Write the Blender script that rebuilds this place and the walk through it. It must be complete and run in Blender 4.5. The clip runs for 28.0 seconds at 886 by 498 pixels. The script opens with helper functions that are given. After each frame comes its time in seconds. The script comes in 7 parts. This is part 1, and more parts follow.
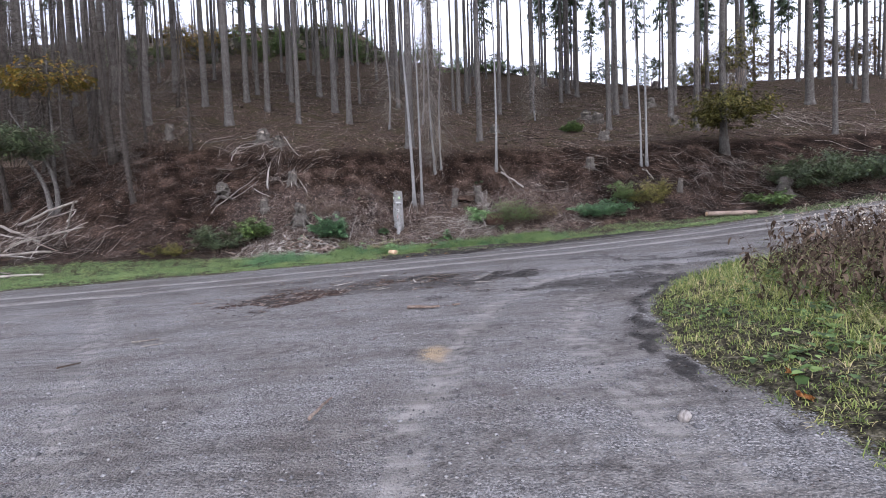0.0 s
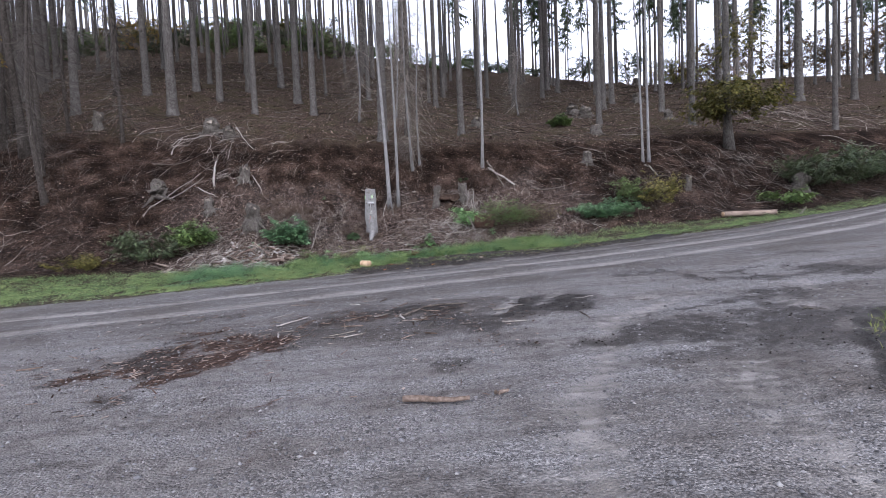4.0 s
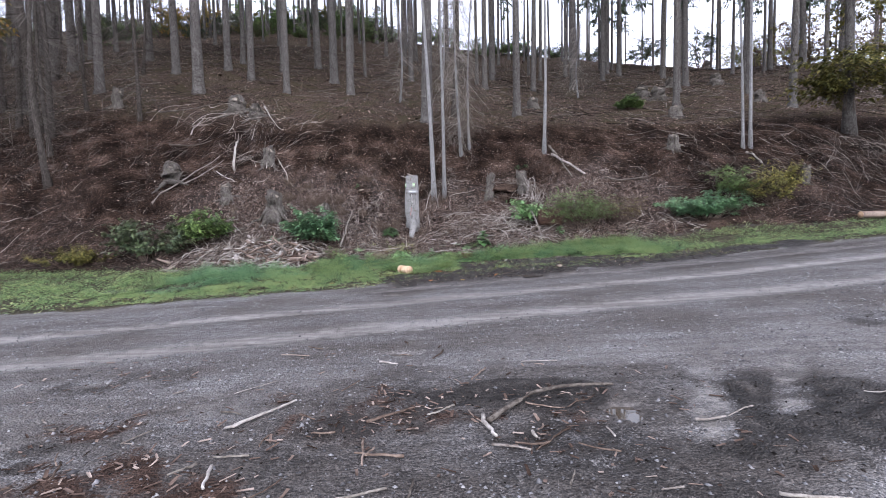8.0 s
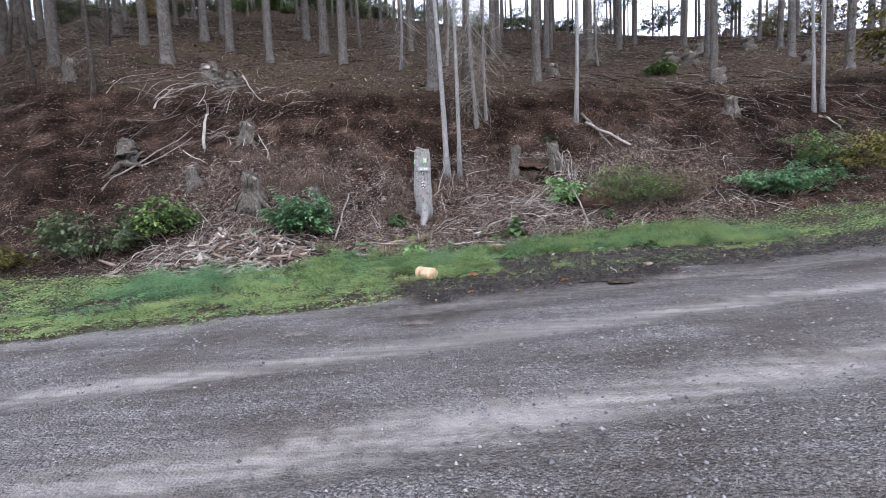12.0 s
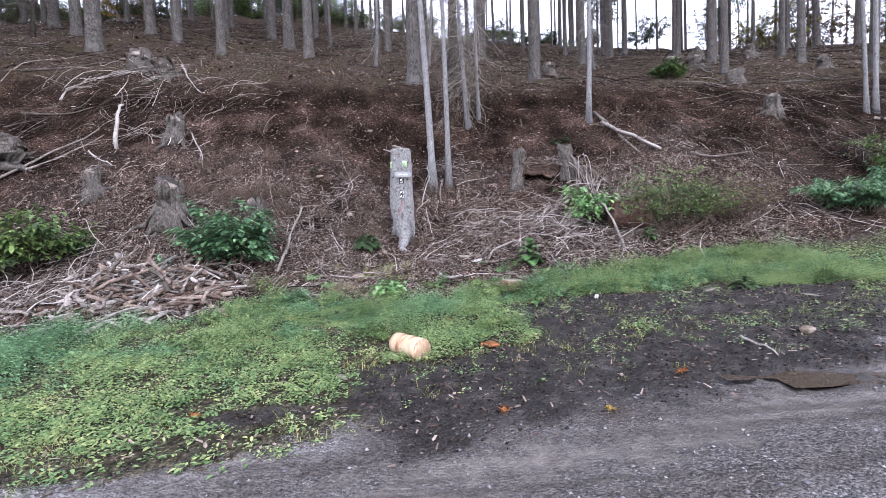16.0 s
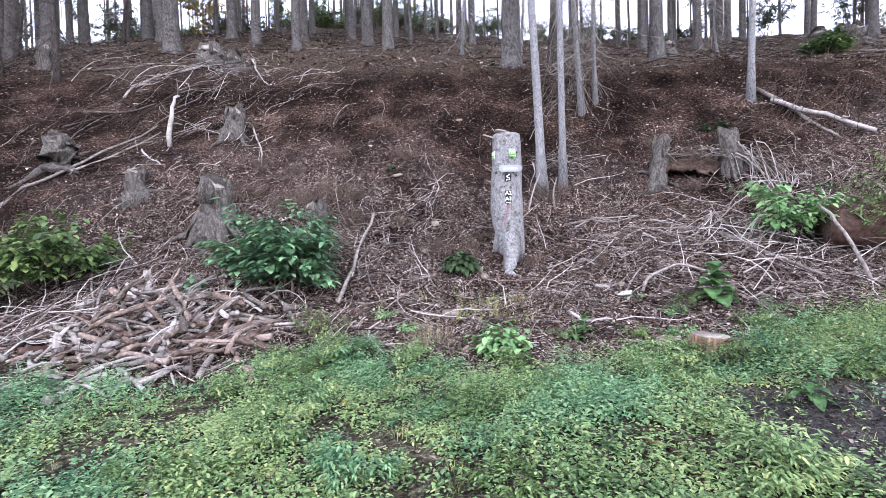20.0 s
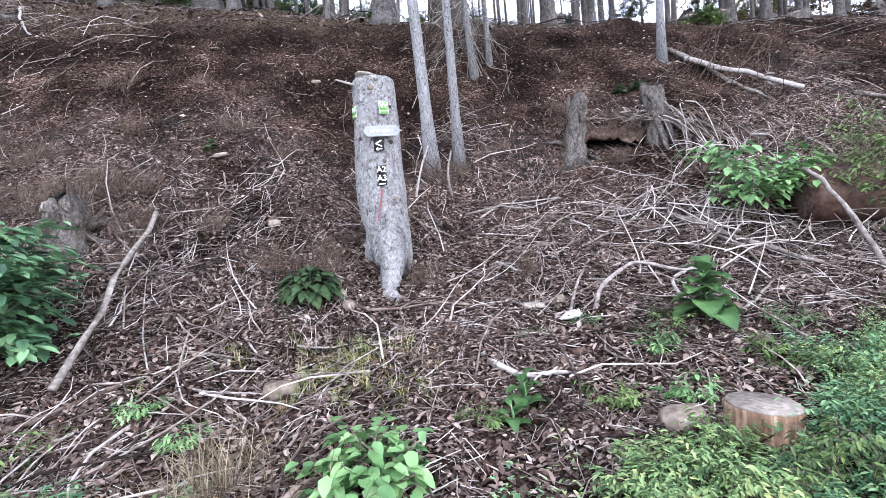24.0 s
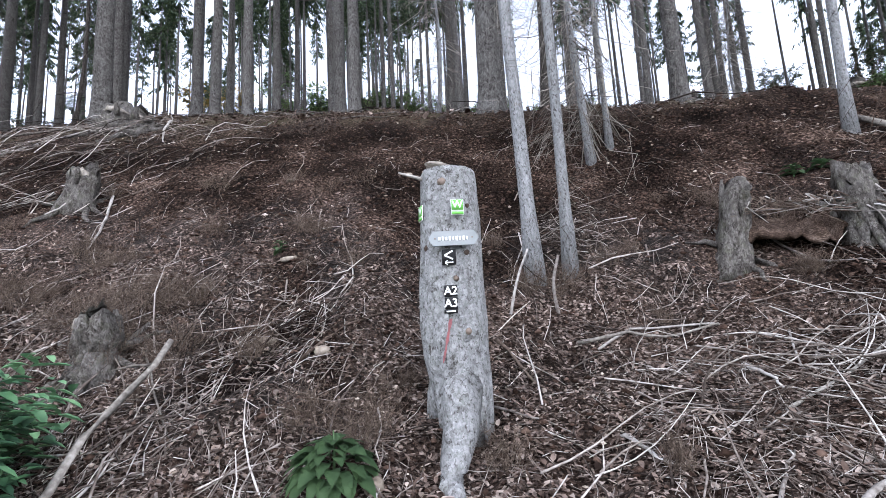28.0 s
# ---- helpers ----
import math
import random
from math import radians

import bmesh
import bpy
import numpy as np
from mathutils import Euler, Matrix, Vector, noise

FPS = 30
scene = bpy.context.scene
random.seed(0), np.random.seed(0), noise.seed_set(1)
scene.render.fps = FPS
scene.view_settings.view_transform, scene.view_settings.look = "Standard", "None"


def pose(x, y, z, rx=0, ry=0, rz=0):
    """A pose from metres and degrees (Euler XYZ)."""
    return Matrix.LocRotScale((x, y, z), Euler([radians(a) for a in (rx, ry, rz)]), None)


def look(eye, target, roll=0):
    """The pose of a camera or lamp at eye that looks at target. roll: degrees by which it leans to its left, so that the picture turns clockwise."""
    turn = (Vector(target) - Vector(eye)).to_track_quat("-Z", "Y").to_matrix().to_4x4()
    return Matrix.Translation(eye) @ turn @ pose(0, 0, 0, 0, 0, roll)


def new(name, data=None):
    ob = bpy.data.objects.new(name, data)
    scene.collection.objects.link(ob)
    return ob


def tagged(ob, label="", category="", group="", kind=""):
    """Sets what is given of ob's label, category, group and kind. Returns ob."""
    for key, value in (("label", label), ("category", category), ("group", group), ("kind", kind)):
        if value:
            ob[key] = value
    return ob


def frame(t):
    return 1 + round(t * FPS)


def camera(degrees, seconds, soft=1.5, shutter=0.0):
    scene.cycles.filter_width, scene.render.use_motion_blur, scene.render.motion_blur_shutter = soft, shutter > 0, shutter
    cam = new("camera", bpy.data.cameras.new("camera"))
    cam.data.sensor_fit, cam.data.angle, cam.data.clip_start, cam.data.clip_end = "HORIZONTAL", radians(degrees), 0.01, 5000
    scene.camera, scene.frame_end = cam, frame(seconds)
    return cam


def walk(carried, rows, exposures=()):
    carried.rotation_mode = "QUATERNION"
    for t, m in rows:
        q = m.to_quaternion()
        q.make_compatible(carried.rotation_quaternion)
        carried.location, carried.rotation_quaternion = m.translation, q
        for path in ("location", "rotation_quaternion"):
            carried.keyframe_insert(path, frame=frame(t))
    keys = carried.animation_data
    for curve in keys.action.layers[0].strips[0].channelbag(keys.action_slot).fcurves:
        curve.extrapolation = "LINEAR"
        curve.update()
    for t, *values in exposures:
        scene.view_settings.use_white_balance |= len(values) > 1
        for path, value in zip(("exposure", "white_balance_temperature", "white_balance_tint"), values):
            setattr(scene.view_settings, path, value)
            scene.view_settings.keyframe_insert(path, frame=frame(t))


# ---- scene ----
cam = camera(86.4, 28.0, soft=0.75)
PATH = [
    (0, (0.617, -5.416, 1.411), (0.512, -3.421, 1.309), -2.0),
    (0.5, (0.554, -5.011, 1.375), (0.4, -3.02, 1.264), -1.7),
    (1, (0.461, -4.465, 1.367), (0.309, -2.475, 1.233), -1.9),
    (1.5, (0.376, -3.979, 1.369), (0.212, -1.992, 1.205), -2.7),
    (2, (0.215, -3.435, 1.345), (0.041, -1.451, 1.161), -2.9),
    (2.5, (0.185, -2.886, 1.379), (0.038, -0.899, 1.211), -3.3),
    (3, (0.131, -2.379, 1.411), (0.057, -0.385, 1.278), -2.7),
    (3.5, (0.022, -1.908, 1.454), (0.026, 0.09, 1.36), -3.0),
    (5.5, (-0.27, 0.068, 1.461), (-0.253, 2.066, 1.368), -1.1),
    (6, (-0.324, 0.655, 1.477), (-0.298, 2.652, 1.376), -1.2),
    (6.5, (-0.367, 1.132, 1.496), (-0.377, 3.128, 1.379), -1.6),
    (7, (-0.51, 1.612, 1.52), (-0.598, 3.606, 1.391), -1.4),
    (7.5, (-0.599, 2.084, 1.544), (-0.719, 4.076, 1.419), -1.5),
    (8, (-0.753, 2.525, 1.531), (-0.891, 4.517, 1.417), -1.1),
    (8.5, (-0.907, 2.987, 1.568), (-1.079, 4.977, 1.459), -1.4),
    (9, (-0.968, 3.485, 1.545), (-1.125, 5.477, 1.448), -2.3),
    (9.5, (-1.097, 3.914, 1.519), (-1.275, 5.903, 1.416), -2.0),
    (10, (-1.182, 4.43, 1.542), (-1.357, 6.419, 1.427), -1.4),
    (10.5, (-1.268, 4.851, 1.57), (-1.433, 6.841, 1.456), -1.2),
    (11, (-1.436, 5.286, 1.544), (-1.602, 7.275, 1.419), -0.5),
    (11.5, (-1.539, 5.693, 1.547), (-1.657, 7.684, 1.4), -1.1),
    (12, (-1.72, 6.104, 1.472), (-1.848, 8.093, 1.303), -2.2),
    (12.5, (-1.955, 6.577, 1.472), (-2.111, 8.562, 1.284), -2.5),
    (14.5, (-1.944, 8.611, 1.49), (-2.075, 10.605, 1.39), -1.9),
    (15, (-2.011, 9.091, 1.503), (-2.14, 11.085, 1.405), -1.7),
    (15.5, (-2.021, 9.534, 1.508), (-2.081, 11.531, 1.409), -2.2),
    (16, (-2.14, 9.938, 1.532), (-2.173, 11.935, 1.43), -2.1),
    (16.5, (-2.248, 10.326, 1.554), (-2.285, 12.323, 1.45), -2.6),
    (17, (-2.278, 10.768, 1.566), (-2.313, 12.765, 1.448), -2.9),
    (17.5, (-2.381, 11.158, 1.547), (-2.479, 13.152, 1.423), -2.5),
    (18, (-2.495, 11.627, 1.563), (-2.636, 13.618, 1.437), -1.7),
    (18.5, (-2.597, 11.976, 1.586), (-2.801, 13.962, 1.468), -1.9),
    (19, (-2.766, 12.363, 1.595), (-3.042, 14.343, 1.521), -1.6),
    (19.5, (-2.837, 12.765, 1.602), (-3.129, 14.743, 1.56), -1.9),
    (20, (-3.006, 13.03, 1.626), (-3.347, 15.0, 1.574), -1.6),
    (20.5, (-3.206, 13.273, 1.629), (-3.559, 15.241, 1.568), -1.7),
    (21, (-3.257, 13.611, 1.61), (-3.511, 15.594, 1.543), -2.5),
    (21.5, (-3.331, 13.966, 1.594), (-3.494, 15.959, 1.536), -2.4),
    (22, (-3.394, 14.397, 1.616), (-3.486, 16.394, 1.554), -2.0),
    (22.5, (-3.288, 14.813, 1.623), (-3.283, 16.813, 1.572), -2.9),
    (24.5, (-2.852, 16.443, 1.658), (-2.752, 18.437, 1.547), -5.0),
    (25, (-2.819, 16.905, 1.718), (-2.709, 18.898, 1.59), -3.9),
    (25.5, (-2.731, 17.205, 1.833), (-2.718, 19.202, 1.716), -3.5),
    (26, (-2.699, 17.516, 1.988), (-2.772, 19.514, 1.993), -3.7),
    (26.5, (-2.653, 17.549, 2.14), (-2.791, 19.536, 2.321), -3.4),
    (27, (-2.601, 17.549, 2.175), (-2.848, 19.511, 2.472), -2.7),
    (27.5, (-2.598, 17.584, 2.121), (-2.921, 19.531, 2.445), -2.8),
    (28, (-2.604, 17.582, 2.123), (-2.971, 19.525, 2.42), -3.0),
]
walk(cam, [(t, look(eye, target, roll)) for t, eye, target, roll in PATH], [(0, 1.9, 6150, 19), (1.5, 1.84, 6150, 19), (3, 1.79, 6150, 19), (7, 1.99, 6150, 19), (10, 2.11, 6140, 18), (12, 2.1, 6130, 17), (15, 2.25, 6050, 21), (20, 2.52, 5880, 23), (22, 2.52, 5880, 23), (25, 2.65, 5850, 16), (26, 2.6, 5850, 15), (27, 2.26, 5900, 13), (28, 2.2, 5900, 13)])

# ---- world and sun: bright overcast ----
world = bpy.data.worlds.new("overcast_sky")
scene.world = world
world.use_nodes = True
wn, wl = world.node_tree.nodes, world.node_tree.links
sky = wn.new("ShaderNodeTexSky")
sky.sky_type = "NISHITA"
sky.sun_disc = False
sky.sun_elevation, sky.sun_rotation = radians(38), radians(140)
sky.air_density, sky.dust_density, sky.ozone_density = 1.0, 1.5, 1.0
pale = wn.new("ShaderNodeHueSaturation")
pale.inputs["Saturation"].default_value = 0.36
wl.new(sky.outputs[0], pale.inputs["Color"])
wl.new(pale.outputs[0], wn["Background"].inputs["Color"])
wn["Background"].inputs["Strength"].default_value = 0.15
sun = new("sun", bpy.data.lights.new("sun", "SUN"))
sun.data.energy, sun.data.angle, sun.data.color = 0.7, radians(25), (1.0, 0.97, 0.93)
sun.matrix_world = look((0, 0, 0), (-math.sin(radians(140)) * math.cos(radians(38)) * -1, math.cos(radians(140)) * math.cos(radians(38)) * -1, -math.sin(radians(38))))

# ---- helpers of this scene ----
rng = np.random.default_rng(7)


def lattice(ix, iy, seed):
    n = (ix * 374761393 + iy * 668265263 + seed * 1442695041) & 0xFFFFFFFF
    n = ((n ^ (n >> 13)) * 1274126177) & 0xFFFFFFFF
    return ((n ^ (n >> 16)) & 0xFFFF) / 65535.0


def vnoise(x, y, seed=0):
    """Smooth value noise, 0 to 1."""
    x, y = np.asarray(x, float), np.asarray(y, float)
    fx, fy = np.floor(x), np.floor(y)
    ix, iy = fx.astype(np.int64), fy.astype(np.int64)
    u, v = x - fx, y - fy
    u, v = u * u * (3 - 2 * u), v * v * (3 - 2 * v)
    a, b = lattice(ix, iy, seed), lattice(ix + 1, iy, seed)
    c, d = lattice(ix, iy + 1, seed), lattice(ix + 1, iy + 1, seed)
    return (a + (b - a) * u) * (1 - v) + (c + (d - c) * u) * v


def fbm(x, y, seed=0, octaves=3):
    total, amp = 0, 0.5
    for k in range(octaves):
        total = total + amp * vnoise(x * 2 ** k, y * 2 ** k, seed + k)
        amp *= 0.5
    return total / (1 - 0.5 ** octaves)


def step(a, b, v):
    k = np.clip((v - a) / (b - a), 0, 1)
    return k * k * (3 - 2 * k)


def quick_mesh(name, verts, faces, smooth=False):
    """A mesh from arrays; all faces have the same number of corners."""
    me = bpy.data.meshes.new(name)
    verts, faces = np.asarray(verts, np.float32), np.asarray(faces, np.int32)
    n, k = faces.shape
    me.vertices.add(len(verts))
    me.vertices.foreach_set("co", verts.ravel())
    me.loops.add(n * k)
    me.loops.foreach_set("vertex_index", faces.ravel())
    me.polygons.add(n)
    me.polygons.foreach_set("loop_start", np.arange(n, dtype=np.int32) * k)
    if smooth:
        me.polygons.foreach_set("use_smooth", np.ones(n, bool))
    me.update(calc_edges=True)
    me.validate()
    return me


def mesh_object(name, me, material, parent=None, label=""):
    ob = new(name, me)
    if not me.materials:
        me.materials.append(material)
    ob.parent = parent
    return tagged(ob, label)


def part(name, bm, material, parent=None, label="", smooth=True):
    me = bpy.data.meshes.new(name)
    bm.to_mesh(me)
    bm.free()
    if smooth:
        me.polygons.foreach_set("use_smooth", np.ones(len(me.polygons), bool))
    return mesh_object(name, me, material, parent, label)


def base(name, x, y, z, label, category, group="", kind="", rz=0.0):
    ob = new(name)
    ob.empty_display_size = 0.1
    ob.location, ob.rotation_euler = (x, y, z), (0, 0, rz)
    return tagged(ob, label, category, group, kind)


# ---- the lie of the land ----
# x, then where the bank's foot lies and the heights at REACH metres behind it
STATIONS = np.array((
    (-32,18.6,.3,.9,2.6,4.6,6.6,9.2,14.2,23.5),
    (-21,18.4,.35,1.4,3.6,5.8,7.6,9.5,13.6,22.3),
    (-14,18.6,.4,1.2,3.0,4.9,7.1,9.2,12.8,21.3),
    (-8,19.0,.42,1.1,2.7,4.75,6.9,8.7,12.2,20.6),
    (-5,19.2,.44,1.05,2.45,4.55,6.75,8.4,11.9,20.0),
    (-2.3,19.5,.47,1.0,1.85,4.1,6.55,8.1,11.6,19.6),
    (0.3,19.7,.5,1.05,1.95,4.4,6.5,8.0,11.4,19.4),
    (2,19.9,.55,1.2,2.5,4.6,6.5,7.95,11.1,19.4),
    (9,20.6,.95,1.7,3.4,5.2,6.4,7.6,10.9,19.2),
    (16,22.0,1.4,2.15,3.6,5.5,6.9,8.3,11.6,19.3),
    (35,26,3.3,3.9,5,6.3,7.6,9.3,13,20.5),
))
REACH = (0, 1.5, 3.5, 6, 8.5, 12, 20, 40)


def station(x):
    """Foot line and profile heights at each x, eased between the stations."""
    xs = STATIONS[:, 0]
    x = np.clip(x, xs[0], xs[-1])
    i = np.clip(np.searchsorted(xs, x, side="left") - 1, 0, len(xs) - 2)
    k = (x - xs[i]) / (xs[i + 1] - xs[i])
    k = (k * k * (3 - 2 * k) * 0.5 + k * 0.5)[..., None]
    return STATIONS[i] * (1 - k) + STATIONS[i + 1] * k


def smooth_land(x, y):
    x, y = np.atleast_1d(np.asarray(x, float)), np.atleast_1d(np.asarray(y, float))
    st = station(x)
    foot, h = st[:, 1], st[:, 2:]
    s = y - foot
    xc = np.clip(x, -30, 40)
    flat = 0.018 * np.clip(y, -8, 16) + 0.04 * xc + 0.0016 * np.clip(xc, 0, None) ** 2
    k = np.clip((s + 4.5) / 4.5, 0, 1)
    k2 = k * k * (3 - 2 * k)
    z = flat * (1 - k2) + (h[:, 0] + np.minimum(s, 0) * 0.25 * k) * k2
    for i in range(7):
        a, b = REACH[i], REACH[i + 1]
        w = b - a
        sa = 0.25 if i == 0 else (h[:, i + 1] - h[:, i - 1]) / (b - REACH[i - 1])
        sb = (h[:, i + 1] - h[:, i]) / w if i == 6 else (h[:, i + 2] - h[:, i]) / (REACH[i + 2] - a)
        q = (s - a) / w
        zz = (2 * q ** 3 - 3 * q * q + 1) * h[:, i] + (q ** 3 - 2 * q * q + q) * w * sa + (3 * q * q - 2 * q ** 3) * h[:, i + 1] + (q ** 3 - q * q) * w * sb
        z = np.where((s > a) & (s <= b), zz, z)
    hill = step(-0.14, -0.26, x / (np.abs(y) + 6))
    top = np.clip(34 - np.clip(x - 2, 0, None) * 1.3, 0, 34) + 170 * hill
    z = np.where(s > 40, h[:, 7] + np.minimum(s - 40, top) * (0.42 + 0.025 * hill) + np.clip(s - 40 - top, 0, None) * 0.04, z)
    return z


def road_edge(x):
    """Where the gravel ends and the verge begins."""
    return np.interp(x, (-40, -16, -8, -3, 2, 6, 12, 20, 40), (8.6, 10.6, 11.6, 13.0, 14.2, 15.0, 16.6, 20.0, 27.0))


def weeds_end(x):
    """Where the green verge gives way to litter at the bank's foot."""
    return np.interp(x, (-32, -9, -6.8, -6.1, -5, -4.2, -3.6, -2.5, -1.3, -0.4, 0.6, 1.6, 3.4, 7, 16, 35), (17.4, 17.2, 17.3, 18.1, 18.4, 18.2, 17.75, 18.0, 18.2, 18.8, 19.4, 19.7, 20.2, 20.8, 21.9, 25.9))


def island_edge(y):
    """The grass corner between the two arms of the junction starts at this x."""
    return np.interp(y, (-30, -3, -1.5, 0, 1.8, 3.6, 5, 7, 10, 14), (4.5, 2.74, 2.55, 2.68, 3.3, 4.6, 7.5, 12, 20, 40))


def strip(d, centre, half):
    return np.clip(1 - np.abs(d - centre) / half, 0, 1)


def zones(x, y):
    """How much of each kind of ground there is: a dict of masks."""
    wob = (fbm(x * 0.9, y * 0.9, 11) - 0.5) * 1.1 + (fbm(x * 4, y * 4, 12, 2) - 0.5) * 0.45
    d = road_edge(x) - y + wob * 0.7
    foot = station(x)[:, 1]
    s = y - foot + wob * 0.8
    isl = step(-0.15, 0.25, x - island_edge(y) + wob * 0.35)
    vs = y - weeds_end(x) + wob * 0.55
    verge = step(0.1, -0.5, d) * step(0.22, -0.22, vs)
    bankm = step(-0.22, 0.22, vs)
    road = (1 - step(0.2, -0.3, d)) * (1 - isl)
    dd = road_edge(x) - y
    tracks = np.maximum(strip(dd, 2.35, 0.42), strip(dd, 4.25, 0.5))
    tracks = np.maximum(tracks, 0.8 * strip(dd + wob * 0.3, 0.75, 0.5) * step(-4.5, -2.5, x))
    # the pale wheel track that swings in from the lower road
    tx = np.interp(y, (-8, -2, -1.3, 0, 1.6, 4.5, 5.7), (0.0, 0.15, 0.24, 0.44, 0.85, 2.1, 3.8))
    tracks = np.maximum(tracks, 0.7 * np.clip(1 - np.abs(x - tx + wob * 0.15) / 0.36, 0, 1) * step(6.2, 5.2, y))
    tx2 = np.interp(y, (-8, -3, -1.5, 0.2, 2, 3.8, 5.6), (2.15, 1.95, 1.8, 1.85, 2.3, 3.4, 5.6))
    tracks = np.maximum(tracks, 0.6 * np.clip(1 - np.abs(x - tx2 + wob * 0.15) / 0.38, 0, 1) * step(6.4, 5.6, y))
    tracks = np.maximum(tracks, np.clip(1 - np.abs(x + 4.3 + (y - 0.2) * 0.75) / 0.5, 0, 1) * step(9, 6, y) * 0.5)
    # dark torn mud: tread marks, the wheel-torn edge of the verge, humus spills
    blot = fbm(x * 1.3 + 5, y * 1.3, 21)
    crumb = (fbm(x * 5, y * 5, 24, 3) - 0.5) * 1.5
    bars = np.maximum(np.clip(1.6 - np.abs(x - 0.82 - (y - 5.67) * 0.4) / 0.13 + crumb * 0.9, 0, 1) * step(5.4, 5.7, y), np.clip(1.5 - np.abs(x - 1.5 - (y - 5.98) * 0.553) / 0.14 + crumb * 1.1, 0, 1) * step(5.7, 6.0, y))
    bars = bars * step(7.2, 6.9, y)
    mud = step(0.4, 0.8, np.exp(-(((x - 1.45) / 1.15) ** 2 + ((y - 5.9) / 1.1) ** 2)) + (blot - 0.5) * 0.5 + crumb * 0.3) * (1 - 0.8 * bars) * 0.92
    mud = np.maximum(mud, 0.9 * step(0.45, 0.7, np.exp(-(((x + 0.5) / 1.1) ** 2 + ((y - 6.4) / 0.5) ** 2)) + (blot - 0.5) * 0.6))
    humus = step(0.45, 0.85, np.exp(-(((x + 3.1) / 1.5) ** 2 + ((y - 4.6) / 1.25) ** 2)) + (blot - 0.5) * 0.9 + crumb * 0.7)
    humus = np.maximum(humus, 0.7 * step(0.5, 0.8, np.exp(-(((x + 1.6) / 1.6) ** 2 + ((y - 6.0) / 0.6) ** 2)) + (blot - 0.5) * 0.9 + crumb))
    rim = strip(x - island_edge(y) + wob * 0.3, -0.15, 0.4) * step(-4, -1, y)
    mud = np.maximum(mud, step(0.3, 0.9, rim * 0.8 + crumb * 0.5))
    torn = np.clip(1 - np.abs(d + 0.8) / 1.6, 0, 1) * step(-5.2, -2.2, x) * step(13, 5, x)
    torn = np.maximum(torn, 1.3 * np.exp(-(((x - 0.8) / 2.6) ** 2 + ((y - 16.4) / 1.4) ** 2)))
    mud = np.maximum(mud, step(0.25, 0.7, torn + (blot - 0.5) * 0.8))
    mud = np.maximum(mud, 0.8 * step(0.5, 0.7, np.exp(-(((x + 9) / 2.6) ** 2 + ((y - 14.2) / 0.35) ** 2)) + (blot - 0.5) * 0.7))
    film = step(0.47, 0.62, fbm(x * 0.75 + 2, y * 1.1, 23)) * step(1.5, 3.5, y) * step(9.0, 7.4, y - 0.15 * x) * step(-7, -5, x)
    mud = np.maximum(mud, 0.6 * film * step(0.35, 0.6, blot + crumb * 0.5))
    tracks = np.maximum(tracks, bars * step(7.3, 6.9, y) * 0.5)
    wet = step(0.35, 0.65, np.exp(-(((x + 0.6) / 3.6) ** 2 + ((y - 5.9 - 0.12 * x) / 1.7) ** 2)) + (blot - 0.5) * 0.5)
    wet = np.maximum(wet, 0.55 * step(7.0, 5.5, dd) * step(-0.5, 0.8, dd) * (1 - tracks))
    wet = np.maximum(wet, 1.2 * step(2.0, 1.0, dd) * step(-5, -2.0, x))
    wet = wet * (1 - 0.8 * bars)
    wet = np.clip(wet * (0.65 + 0.9 * fbm(x * 1.7, y * 2.6, 27)) + crumb * 0.12, 0, 1) * road
    # standing water in the ruts
    pud = 0 * x
    for px, py, rx, ry in PUDDLES:
        pud = np.maximum(pud, np.exp(-((((x - px) / rx) ** 2 + ((y - py) / ry) ** 2) * 1.0)) + (fbm(x * 3, y * 3, 31, 3) - 0.5) * 0.8)
    water = step(0.55, 0.68, pud)
    litter = bankm * step(7.0, 2.6, s) * step(0.25, 0.62, fbm(x * 0.55, y * 0.7, 41) + 0.35 * step(3.2, 0.5, s))
    up = bankm * step(7.4, 9.6, s)
    litter = np.maximum(litter, up * 0.75)
    litter = litter * (0.3 + 0.7 * step(-14, -9.5, x) * step(9, 5, x)) * (1 - 0.6 * up)
    bare = bankm * (1 - litter)
    return dict(road=road, island=isl, verge=verge, bank=bankm, tracks=tracks * road, mud=mud * (1 - bankm), humus=humus * road, water=water * (1 - bankm), litter=litter, bare=bare, up=up, wet=wet, sand=step(0.4, 0.8, np.exp(-(((x - SAND[0]) / 0.2) ** 2 + ((y - SAND[1]) / 0.42) ** 2)) + crumb * 0.4), s=s, d=d, vs=vs)


SAND = (0.22, -0.25)
PUDDLES = ((1.0, 13.55, 1.25, 0.27), (2.5, 13.05, 0.9, 0.16), (-2.4, 11.7, 0.3, 0.16), (-3.9, 11.6, 0.3, 0.1), (3.05, 5.8, 0.5, 0.2), (4.6, 4.3, 0.2, 0.45), (-1.6, 7.75, 0.3, 0.1), (0.35, 6.05, 0.16, 0.18))


